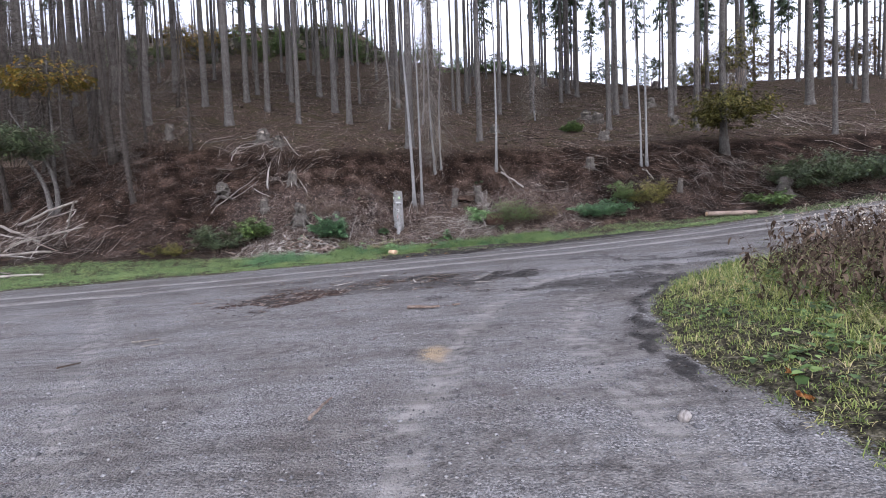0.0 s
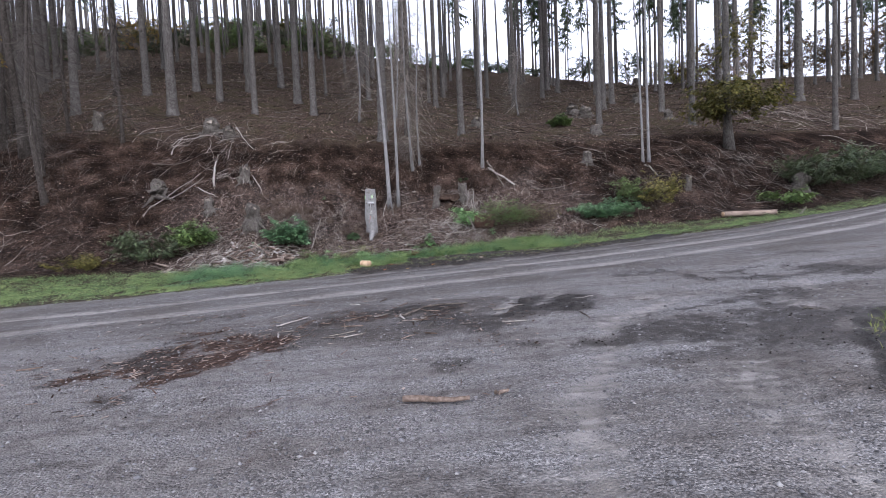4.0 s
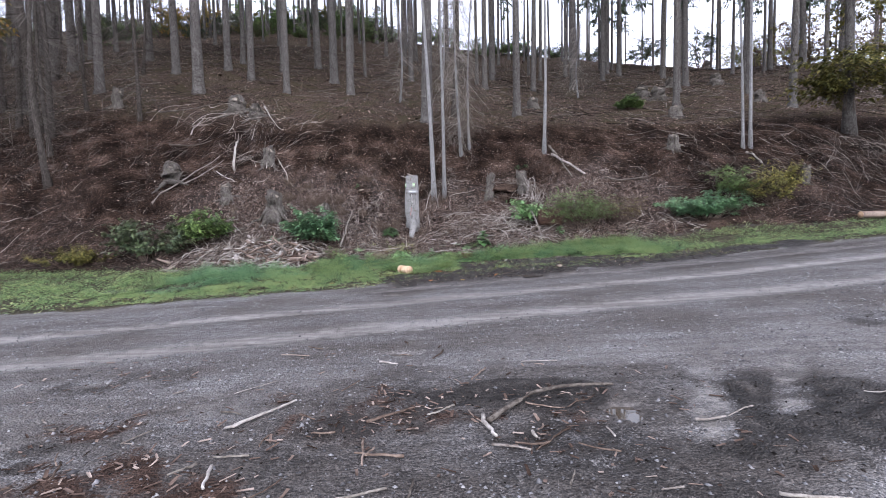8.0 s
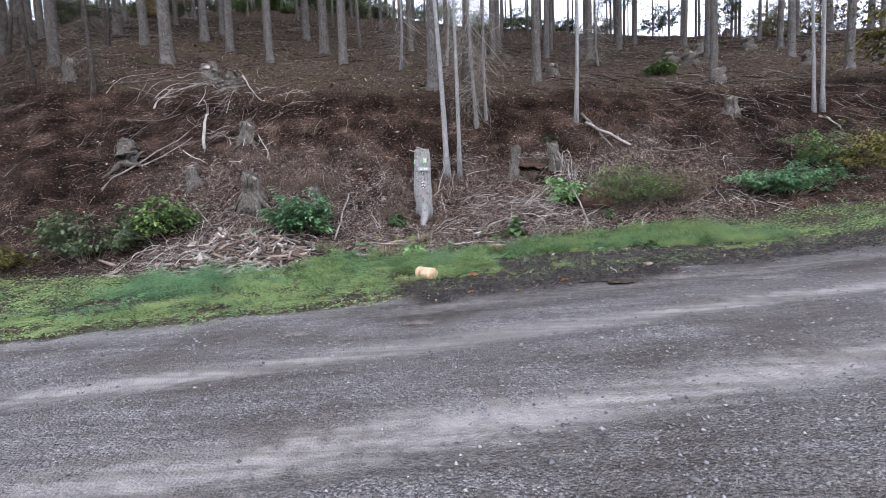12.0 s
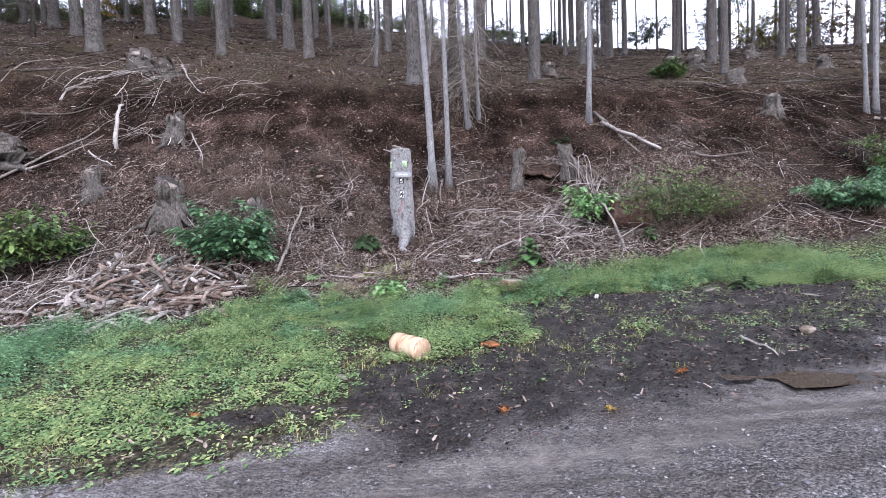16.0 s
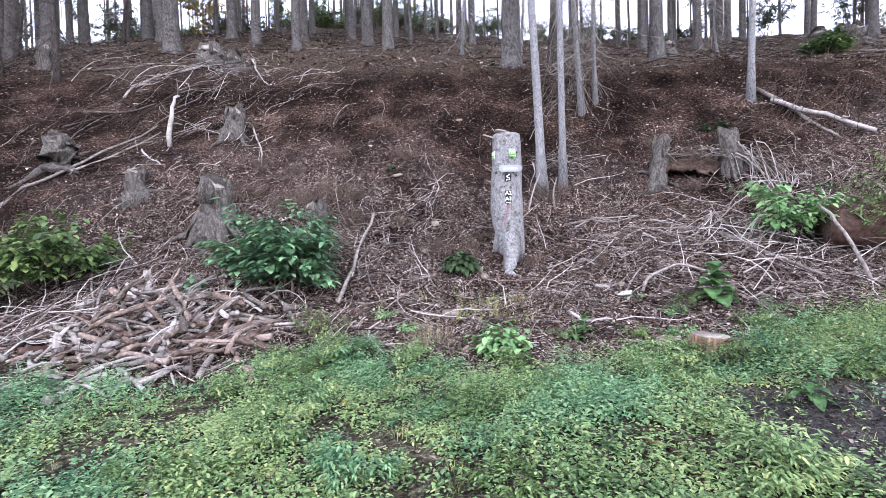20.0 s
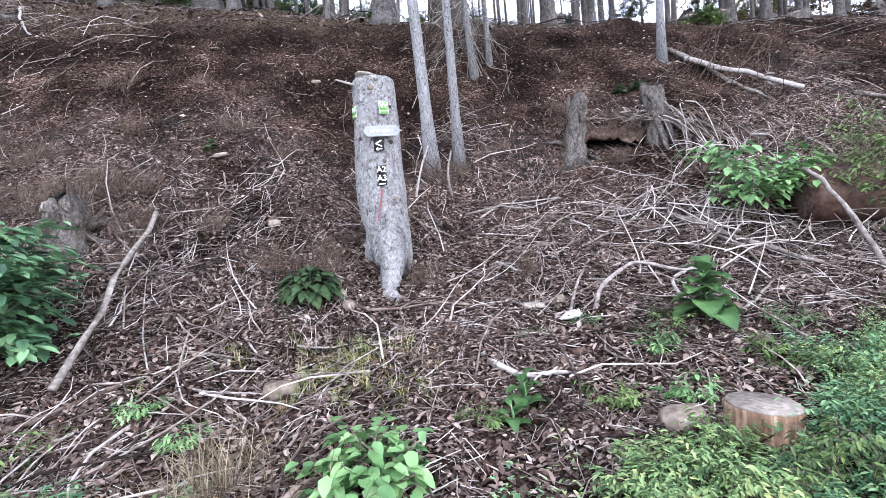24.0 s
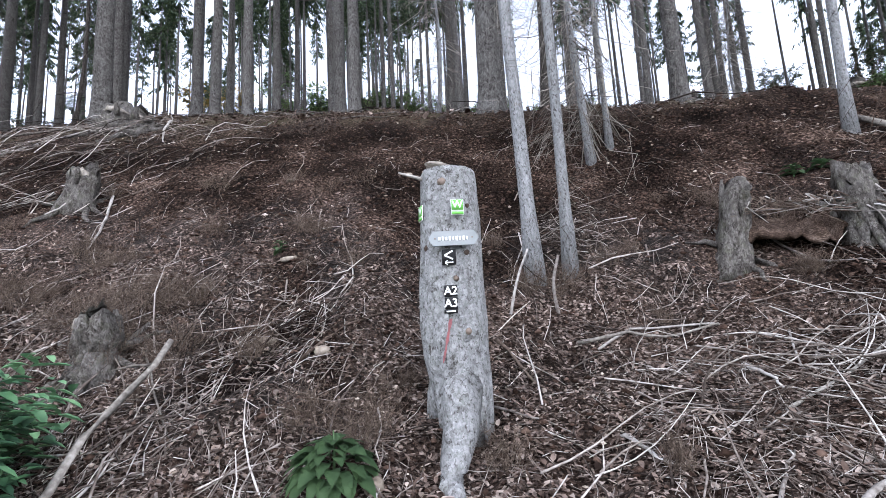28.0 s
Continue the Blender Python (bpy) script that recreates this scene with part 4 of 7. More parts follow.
GREEN_SIGN = plain_mat("green_sign_plate", (0.11, 0.34, 0.06), 0.4, worn=0.2)
WHITE_SIGN = plain_mat("white_sign_paint", (0.6, 0.62, 0.6), 0.45, worn=0.2)
BLACK_SIGN = plain_mat("black_sign_plate", (0.012, 0.012, 0.013), 0.45, worn=0.15)
GREY_BOARD = plain_mat("weathered_grey_board", (0.2, 0.215, 0.22), 0.6, worn=0.5, scale=9)
RED_PAINT = plain_mat("faded_red_paint", (0.3, 0.11, 0.115), 0.8, worn=1.0, scale=40)
NAIL = plain_mat("rusty_nail", (0.16, 0.1, 0.07), 0.6, 0.7)


def on_stump(name, x, z, label, gap=0.0, facing=None):
    out = float(np.interp(z - 1.0, (0.85, 1.4, 2.0, 2.4), (0.3, 0.285, 0.268, 0.25))) + 0.016 + gap
    a = math.asin(max(-0.95, min(0.95, (x + 3.27) / out))) if facing is None else facing
    ob = base(name, -3.27 + math.sin(a) * out, 21.6 - math.cos(a) * out, z, label, "sign", "trail signs on the stump")
    ob.rotation_euler = (radians(-3), 0, a)
    return ob


signed_stump()
for x, fac in ((-3.175, None), (-3.5, -1.05)):
    ob = on_stump("waymark_plate", x, 3.035, "small square green waymark plate with a white letter", 0.0, fac)
    ob = part("plate", sheet(0.105, 0.135, 0.006, 0.004), WHITE_SIGN, ob)
    g = part("green_field", sheet(0.098, 0.088, 0.003), GREEN_SIGN, ob)
    g.location = (0, -0.005, 0.02)
    g = part("green_strip", sheet(0.098, 0.024, 0.003), GREEN_SIGN, ob)
    g.location = (0, -0.005, -0.05)
    letters("W", 0.085, WHITE_SIGN, ob, 0.02, 0, -0.0075)
    for dz in (0.062, -0.062):
        n = part("nail", tube([(0, -0.004, dz), (0, -0.009, dz)], [0.004, 0.004], 8), NAIL, ob)
ob = on_stump("direction_board", -3.215, 2.772, "grey wooden direction board with pointed ends and faded lettering", 0.016)
bm = bmesh.new()
outline = [(-0.205, 0), (-0.165, 0.06), (0.165, 0.06), (0.205, 0), (0.165, -0.06), (-0.165, -0.06)]
lo = [bm.verts.new((x, -0.011, z)) for x, z in outline]
hi = [bm.verts.new((x, 0.011, z)) for x, z in outline]
bm.faces.new(lo)
bm.faces.new(hi[::-1])
for i in range(6):
    bm.faces.new((lo[i], hi[i], hi[(i + 1) % 6], lo[(i + 1) % 6]))
bmesh.ops.recalc_face_normals(bm, faces=bm.faces)
ob = part("board", bm, GREY_BOARD, ob, smooth=False)
for k in range(9):
    w = (0.02, 0.014, 0.018, 0.016, 0.012, 0.02, 0.015, 0.018, 0.013)[k]
    g = part("faded_letter", sheet(w, 0.028 + 0.008 * (k % 2), 0.002), WHITE_SIGN, ob)
    g.location = (-0.115 + k * 0.028, -0.0125, -0.004)
for dx in (-0.15, 0.15):
    part("screw", tube([(dx, -0.011, 0.0), (dx, -0.016, 0)], [0.006, 0.005], 8), NAIL, ob)
ob = on_stump("arrow_plate", -3.262, 2.622, "black plate with a white angle mark and small arrow")
ob = part("plate", sheet(0.115, 0.13, 0.005, 0.003), BLACK_SIGN, ob)
for za, zb in ((0.012, 0.052), (0.02, -0.02)):
    bm = tube([(-0.034, -0.004, 0.016), (0.032, -0.004, 0.05 if zb > 0 else -0.018)], [0.0085, 0.0085], 4)
    part("white_stroke", bm, WHITE_SIGN, ob, smooth=False)
part("small_arrow", tube([(-0.03, -0.004, -0.044), (0.035, -0.004, -0.044)], [0.006, 0.006], 4), WHITE_SIGN, ob, smooth=False)
for dz in (0.018, -0.018):
    part("arrow_barb", tube([(-0.032, -0.004, -0.044), (-0.012, -0.004, -0.044 + dz)], [0.005, 0.005], 4), WHITE_SIGN, ob, smooth=False)
for txt, z in (("A2", 2.348), ("A3", 2.25)):
    ob = on_stump("path_number_plate", -3.26, z, "black path number plate lettered %s in white" % txt)
    ob = part("plate", sheet(0.105, 0.094, 0.005, 0.003), BLACK_SIGN, ob)
    letters(txt, 0.092, WHITE_SIGN, ob, 0.0)
ob = on_stump("marker_bar_plate", -3.264, 2.187, "narrow black plate with a white bar")
ob = part("plate", sheet(0.105, 0.03, 0.005, 0.002), BLACK_SIGN, ob)
g = part("white_bar", sheet(0.075, 0.012, 0.003), WHITE_SIGN, ob)
g.location = (0, -0.004, 0)
bm = bmesh.new()
prev = None
for k in range(9):
    t = k / 8
    z = 2.13 - 0.34 * t
    x = -3.27 - 0.075 * t
    a = math.asin((x + 3.27) / 0.3)
    w = 0.012 * (1 - 0.4 * t) + 0.004 * math.sin(k * 2.1)
    rad = 0.302 + 0.012 * t
    row = [bm.verts.new((-3.27 + math.sin(a + s * w / 0.3) * rad, 21.595 - math.cos(a + s * w / 0.3) * rad, z)) for s in (-1, 0, 1)]
    if prev:
        for i in (0, 1):
            bm.faces.new((prev[i], prev[i + 1], row[i + 1], row[i]))
    prev = row
bmesh.ops.solidify(bm, geom=bm.faces[:], thickness=0.004)
tagged(part("paint_mark", bm, RED_PAINT), "faded red spray stroke on the stump bark", "paint mark")


# ---- other stumps ----
def stump(x, y, radius, height, label, seed, lean=(0, 0), ragged=0.0, roots=6, droop=0.5, cut=GREY_CUT, bark=STUMP_BARK):
    r = random.Random(seed)
    z = ground_at(x, y)
    ob = base("tree_stump", x, y, z, label, "tree stump", "felled tree stumps")
    ob.rotation_euler = (lean[0], lean[1], 0)
    ph = r.uniform(0, 6.28)

    def lobes(t, a):
        return 1 + 0.28 * (0.5 + 0.5 * math.sin(roots * a + ph)) * math.exp(-t * 4) + 0.07 * math.sin(3 * a + ph) + 0.05 * math.sin(7 * a + 3 * t) + 0.045 * math.sin(13 * a + 2 * t + ph)
    zs = [-0.3, 0, 0.12 * height, 0.3 * height, 0.5 * height, 0.7 * height, 0.86 * height, height]
    rs = [radius * k for k in (1.3, 1.2, 1.08, 1.0, 0.96, 0.95, 0.95, 0.9)]
    sway = [(r.gauss(0, 0.03) * radius / 0.2, r.gauss(0, 0.03) * radius / 0.2) for _ in zs]
    bm = tube([(p, q2, q) for (p, q2), q in zip(sway, zs)], rs, 26, True, 0.075, seed, lobes)
    ragged = max(ragged, 0.09 * height)
    if ragged:
        for v in bm.verts:
            if v.co.z > 0.85 * height:
                v.co.z += (r.random() - 0.6) * ragged
    part("trunk", bm, bark, ob)
    part("cut_top", tube([(0, 0, height * 0.78), (0.01, 0, height * 0.9), (0.02, 0.01, height * 0.91)], [radius * 0.82, radius * 0.74, radius * 0.5], 18, True, 0.09, seed), cut, ob, "grey weathered cut")
    for k in range(5):
        a = r.uniform(0, 6.28)
        w, rr2 = r.uniform(0.03, 0.07) * radius / 0.2, radius * r.uniform(0.86, 0.97)
        p = Vector((math.cos(a) * rr2, math.sin(a) * rr2, 0))
        h2 = height * r.uniform(0.98, 1.1)
        part("splinter", tube([p + Vector((0, 0, height * 0.55)), p * 1.02 + Vector((0, 0, height * 0.85)), p + Vector((0, 0, h2))], [w * 0.7, w, w * 0.4], 6, True, 0.2, seed + k), bark, ob)
    for k in range(roots):
        a = ph + 6.28 * k / roots + r.gauss(0, 0.2)
        ln = radius * r.uniform(1.5, 2.6)
        pts, rad = [], []
        for i in range(5):
            t = i / 4
            px, py = math.cos(a) * (radius * 0.7 + ln * t), math.sin(a) * (radius * 0.7 + ln * t)
            gz = ground_at(x + px, y + py) - z
            pts.append((px + r.gauss(0, 0.02), py + r.gauss(0, 0.02), max(gz - 0.05 * t, gz * 0.9 + 0.25 * height * (1 - t) ** 2 * droop)))
            rad.append(radius * (0.3 - 0.22 * t))
        part("root", tube(pts, rad, 8, True, 0.1, seed + k), bark, ob)
    return ob


stump(-0.08, 24.1, 0.17, 0.95, "slim upright grey stump with exposed roots", 11, (0.05, 0.06), 0.03)
stump(1.43, 24.15, 0.21, 0.8, "gnarled grey stump with long roots hanging over the bank", 12, (0.1, -0.15), 0.25, 12, 2.0)
stump(-6.99, 21.68, 0.21, 0.6, "low stump half hidden under dry brush", 10, (0.1, 0.0), 0.1, 7, 1.2)
stump(-9.0, 21.45, 0.29, 0.95, "weathered stump with straggling exposed roots", 13, (0.08, 0.05), 0.06, 10, 2.0)
stump(-11.35, 22.1, 0.2, 0.62, "small sawn stump on the bank", 14)
stump(-14.3, 23.0, 0.36, 0.7, "rotten fibrous grey stump", 15, (0, 0), 0.06, 4)
stump(-10.45, 24.4, 0.24, 0.7, "rough dark broken stump", 16, (0, 0.1), 0.3, 6)
stump(-13.9, 28.4, 0.42, 0.75, "broad pale sawn stump on the crest", 17)
stump(-12.55, 27.8, 0.32, 0.5, "low mossy stump on the crest", 18)
stump(8.78, 26.1, 0.24, 0.62, "sawn stump in bare earth", 19)
for k, (x, y, rr, h) in enumerate(((3.2, 34.6, 0.3, 0.6), (16.4, 45.5, 0.45, 0.6), (11.7, 33.0, 0.34, 0.6), (12.9, 39.0, 0.42, 0.8), (12.2, 40.6, 0.42, 0.6), (18.9, 36.9, 0.3, 0.6), (19.0, 50.5, 0.35, 0.6), (20.0, 45.2, 0.4, 0.8), (27.2, 62.5, 0.4, 0.8))):
    stump(x, y, rr, h, "pale sawn stump in the clearing above the bank", 30 + k, roots=5, ragged=0.1 if k % 2 else 0)
stump(19.9, 24.3, 0.36, 0.9, "pale stump beside a brush heap", 41)
stump(13.7, 24.4, 0.14, 0.75, "thin pale splintered stump", 42, (0, 0.15), 0.15, 4)
stump(-29.6, 29.9, 0.24, 1.0, "tall narrow stump among the trees", 43, roots=4)
stump(-20.9, 28.4, 0.24, 1.1, "broken snag of a small spruce", 44, (0, 0.1), 0.3, 5)


# ---- standing poles and bare young spruces ----
def pole(x, y, rad, height, lean, label, twigs, seed, droop=0.35, reach=0.7, stem="spruce_pole", bark=None, low=0.6, curve=0.12, stout=1.0):
    z = ground_at(x, y)
    ob = base(stem, x, y, z, label, "tree", "bare young spruces on the bank")
    r = np.random.default_rng(seed)
    n = 13
    hs = np.linspace(-0.25, height, n)
    bowx, bowy = r.normal(0, curve, 2)
    fx = lambda h: lean[0] * h + bowx * np.sin(h / height * 5)
    fy = lambda h: lean[1] * h + bowy * np.sin(h / height * 4)
    pts = [(float(fx(h)), float(fy(h)), float(h)) for h in hs]
    rads = [rad * (1.0 - 0.75 * max(h, 0) / height + 0.55 * math.exp(-max(h, 0) * 5)) for h in hs]
    stem_ob = part("trunk", tube(pts, rads, 11, True, 0.05, seed), bark or POLE_BARK, ob)
    if twigs:
        h = r.uniform(low, height, twigs)
        a = r.uniform(0, 6.28, twigs)
        ln = r.uniform(0.12, 1.0, twigs) * reach
        p0 = np.stack((fx(h), fy(h), h), -1)
        d = np.stack((np.cos(a), np.sin(a), r.uniform(-1.2, 0.2, twigs) * droop * 2), -1)
        p1 = p0 + d * ln[:, None]
        sets = [stick_arrays(p0, p1, (0.003 + ln * 0.005) * stout, 0.0015 * stout + 0 * ln, 0.12, seed + 1, 4, 3)]
        m = twigs * 3
        i = r.integers(0, twigs, m)
        q0 = p0[i] + (p1 - p0)[i] * r.uniform(0.3, 1, m)[:, None]
        q1 = q0 + np.stack((np.cos(a[i] + r.normal(0, 0.7, m)), np.sin(a[i] + r.normal(0, 0.7, m)), r.uniform(-1.4, 0.1, m)), -1) * (ln[i] * r.uniform(0.2, 0.6, m))[:, None]
        sets.append(stick_arrays(q0, q1, 0.0022 * stout + 0 * ln[i], 0.001 * stout + 0 * ln[i], 0.1, seed + 2, 3, 2))
        tagged(mesh_object("twig_spray", quick_mesh("twig_spray", *join_arrays(*sets)), DEAD_TWIG if bark else PALE_TWIG, stem_ob), kind="stuff")
    return ob


pole(-2.58, 23.85, 0.105, 15, (-0.045, 0.02), "pale slender spruce trunk rising from the bank", 70, 1, reach=0.6)
pole(-2.12, 23.95, 0.08, 14, (-0.008, 0.01), "thin pale spruce pole beside a stump", 170, 2, reach=0.9)
pole(2.66, 26.1, 0.085, 14, (0.005, 0.01), "single thin pale spruce pole", 40, 3, reach=0.5, curve=0.03)
pole(-1.4, 26.3, 0.075, 12, (-0.03, 0.0), "dead young spruce hung with drooping grey twigs", 600, 4, 0.95, 1.4, stout=1.35)
pole(-1.0, 26.6, 0.06, 10, (0.02, 0.0), "dead young spruce with a haze of dry twigs", 260, 5, 0.9, 1.4, stout=1.2)
pole(12.15, 26.4, 0.07, 13, (-0.03, 0.0), "thin pale pole of a twin-stemmed young spruce", 26, 6, reach=0.4)
pole(12.55, 26.5, 0.085, 14, (-0.005, 0.0), "thin pale pole of a twin-stemmed young spruce", 30, 7, reach=0.4)
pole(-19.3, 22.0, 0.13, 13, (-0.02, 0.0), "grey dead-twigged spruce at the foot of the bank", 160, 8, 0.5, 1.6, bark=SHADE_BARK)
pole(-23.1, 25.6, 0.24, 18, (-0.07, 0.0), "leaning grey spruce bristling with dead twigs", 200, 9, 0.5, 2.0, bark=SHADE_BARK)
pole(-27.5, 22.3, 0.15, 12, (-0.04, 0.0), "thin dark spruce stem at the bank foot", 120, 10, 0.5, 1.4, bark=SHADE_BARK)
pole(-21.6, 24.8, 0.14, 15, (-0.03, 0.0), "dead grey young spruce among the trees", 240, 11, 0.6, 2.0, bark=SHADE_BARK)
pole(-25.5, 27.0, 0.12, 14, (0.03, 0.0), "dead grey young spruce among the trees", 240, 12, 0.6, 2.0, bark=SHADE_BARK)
pole(-5.5, 33.5, 0.08, 9, (0.0, 0.0), "dead grey sapling with a twiggy skirt", 320, 13, 0.6, 2.2, low=0.5)
pole(-3.0, 36.5, 0.08, 9, (0.05, 0.0), "dead grey sapling with a twiggy skirt", 320, 14, 0.6, 2.2, low=0.5)
pole(7.5, 41.0, 0.07, 6, (0.0, 0.0), "dead grey sapling with a twiggy skirt", 320, 15, 0.7, 2.2, low=0.3)
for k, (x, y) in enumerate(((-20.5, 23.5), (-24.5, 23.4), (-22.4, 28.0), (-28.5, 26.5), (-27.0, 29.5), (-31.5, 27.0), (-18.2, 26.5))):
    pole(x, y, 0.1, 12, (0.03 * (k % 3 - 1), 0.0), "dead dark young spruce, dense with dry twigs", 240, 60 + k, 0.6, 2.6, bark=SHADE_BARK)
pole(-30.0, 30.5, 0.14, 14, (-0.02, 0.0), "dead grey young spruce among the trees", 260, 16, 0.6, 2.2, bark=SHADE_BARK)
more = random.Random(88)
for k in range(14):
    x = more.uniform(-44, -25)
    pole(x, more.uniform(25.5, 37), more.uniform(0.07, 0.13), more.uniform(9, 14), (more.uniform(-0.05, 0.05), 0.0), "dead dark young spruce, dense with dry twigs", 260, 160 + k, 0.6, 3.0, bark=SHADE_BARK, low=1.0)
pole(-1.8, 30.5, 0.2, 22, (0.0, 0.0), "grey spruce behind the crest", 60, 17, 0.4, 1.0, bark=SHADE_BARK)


# ---- leafy things ----
def leafy(name, x, y, width, height, leaf, leaf_w, count, material, label, category, seed, stems=9, depth=None, tilt=(-0.5, 0.4), low=0.1, stem_mat=None, droop=0.35, group="", hollow=0.35, z=None, stem_r=0.008):
    """A bush: forking stems and single leaves set along their outer twigs."""
    r = np.random.default_rng(seed)
    gz = ground_at(x, y) if z is None else z
    ob = base(name, x, y, gz - 0.03, label, category, group)
    depth = depth or width
    a = r.uniform(0, 6.28, stems)
    rr = np.sqrt(r.uniform(0.02, 1, stems))
    tip = np.stack((np.cos(a) * rr * width * 0.5, np.sin(a) * rr * depth * 0.5, height * (1 - 0.45 * rr ** 2) * r.uniform(0.75, 1.0, stems)), -1)
    root = np.stack((np.cos(a) * rr * width * 0.12, np.sin(a) * rr * depth * 0.12, 0 * a), -1)
    m = stems * 6
    i = np.repeat(np.arange(stems), 6)
    t = r.uniform(0.35, 0.95, m)
    q0 = root[i] + (tip - root)[i] * t[:, None]
    out = np.stack((np.cos(r.uniform(0, 6.28, m)), np.sin(r.uniform(0, 6.28, m)), r.uniform(-0.15, 0.8, m)), -1)
    q1 = q0 + out * (0.28 * min(width, height))
    tw = stick_arrays(root, tip, stem_r + 0 * a, stem_r * 0.4 + 0 * a, 0.08, seed, 5, 4)
    tw2 = stick_arrays(q0, q1, stem_r * 0.45 + 0 * t, stem_r * 0.2 + 0 * t, 0.08, seed + 1, 4, 2)
    tagged(mesh_object("stem_tangle", quick_mesh("stem_tangle", *join_arrays(tw, tw2)), stem_mat or BROWN_STICK, ob), kind="stuff")
    j = r.integers(0, m, count)
    pos = q0[j] + (q1 - q0)[j] * r.uniform(0.0, 1.1, count)[:, None] + r.normal(0, leaf * 0.35, (count, 3))
    pos[:, 2] = np.maximum(pos[:, 2], low * height * r.uniform(0.3, 1, count))
    yaw = np.arctan2(pos[:, 1], pos[:, 0]) + r.normal(0, 0.9, count)
    k = r.uniform(0.65, 1.25, count)
    lv = leaf_arrays(pos, yaw, r.uniform(*tilt, count), leaf * k, leaf_w * k, droop, 0.18)
    tagged(mesh_object("foliage", quick_mesh("foliage", *lv), material, ob), kind="stuff")
    return ob


leafy("elder_bush", -6.78, 20.0, 2.0, 1.55, 0.15, 0.075, 3600, ELDER, "dense dark green elder bush beside a stump", "bush", 201, 26, 1.3, (-0.45, 0.3), 0.1, None, 0.2)
leafy("elder_sprig", -8.35, 20.0, 0.6, 0.45, 0.13, 0.06, 90, ELDER, "small elder shoot in the wood debris", "bush", 202, 6)
leafy("bramble_bush", -11.1, 19.9, 2.2, 1.5, 0.13, 0.085, 2200, BRAMBLE, "spreading green bramble bush at the bank foot", "bush", 203, 20)
leafy("bramble_bush", -12.4, 18.6, 2.8, 1.6, 0.12, 0.065, 3400, HOLLY, "large dull green bramble bush at the bank foot", "bush", 204, 30)
leafy("bramble_bush", -14.6, 17.9, 2.6, 0.95, 0.09, 0.04, 2200, DULL_OLIVE, "low yellowing bramble bush on the verge", "bush", 205, 22)
leafy("willow_bush", 3.25, 21.35, 3.2, 1.75, 0.065, 0.028, 7000, BRAMBLE, "twiggy green bush with narrow leaves", "bush", 206, 46, 1.6)
leafy("willow_bush", 5.0, 21.7, 2.6, 1.35, 0.06, 0.02, 900, OLIVE, "thin brownish brush beside a green bush", "bush", 207, 60, 1.4)
leafy("nettle_clump", 1.2, 21.8, 1.4, 1.05, 0.12, 0.08, 620, BROAD, "leafy green shoots among branches", "plant", 208, 10)
leafy("elder_bush", 8.3, 21.8, 3.8, 1.15, 0.11, 0.05, 5200, ELDER, "low blue-green elder heap by the verge", "bush", 209, 34, 1.5)
leafy("willow_bush", 11.2, 22.6, 2.6, 2.1, 0.1, 0.045, 2800, OLIVE, "yellow-green bush above the verge", "bush", 210, 20)
leafy("willow_bush", 9.9, 22.8, 2.0, 1.7, 0.1, 0.045, 2200, BRAMBLE, "yellow-green bush above the verge", "bush", 211, 14)
leafy("holly_bush", 21.6, 24.2, 5.2, 3.0, 0.15, 0.07, 7000, HOLLY, "big dense dark green bush beyond the road bend", "bush", 212, 40)
leafy("holly_bush", 18.0, 23.0, 2.6, 1.0, 0.18, 0.09, 1100, BRAMBLE, "low green bush at the verge", "bush", 213, 20)
leafy("holly_bush", 25.5, 25.5, 4.4, 2.2, 0.22, 0.11, 2200, HOLLY, "dense dark green bush beyond the road bend", "bush", 214, 30)
leafy("holly_tree", -26.3, 21.6, 5.8, 2.8, 0.24, 0.08, 4200, HOLLY, "grey-green evergreen crown on a leaning stem", "tree", 215, 50, 3.5, (-0.5, 0.4), 0.2, z=ground_at(-26.3, 21.6) + 3.0)
for ob_x, lean in ((-24.1, -0.55), (-23.7, -0.35)):
    pole(ob_x, 21.6, 0.14, 6.0, (lean, 0.0), "dark leaning evergreen stem", 10, 216, stem="evergreen_tree", bark=SPRUCE_BARK, curve=0.3)
leafy("young_beech", -26.0, 24.0, 6.8, 3.0, 0.2, 0.11, 3000, AUTUMN, "spray of golden autumn beech leaves", "tree", 217, 26, 4.0, (-0.6, 0.3), 0.1, z=ground_at(-26, 24) + 5.2)
pole(-26.5, 24.6, 0.11, 9.5, (0.02, 0.0), "slender beech stem with golden leaves", 20, 218, stem="beech_tree", bark=SPRUCE_BARK)
pole(18.7, 28.75, 0.24, 24, (0.0, 0.0), "dark thick trunk rising through autumn foliage", 60, 219, 0.4, 2.0, stem="dark_spruce", bark=SPRUCE_BARK, low=6)
leafy("young_beech", 18.7, 28.6, 5.8, 3.9, 0.19, 0.11, 5200, DULL_OLIVE, "yellow-olive beech foliage round a dark trunk", "tree", 220, 44, 5.0, (-0.6, 0.2), 0.05, z=ground_at(18.7, 28.6) + 1.2)
leafy("young_beech", 19.6, 28.9, 3.6, 5.2, 0.17, 0.1, 1300, DULL_OLIVE, "yellow-olive beech foliage high on a dark trunk", "tree", 221, 26, 4.0, (-0.6, 0.2), 0.05, z=ground_at(18.7, 28.6) + 4.6)
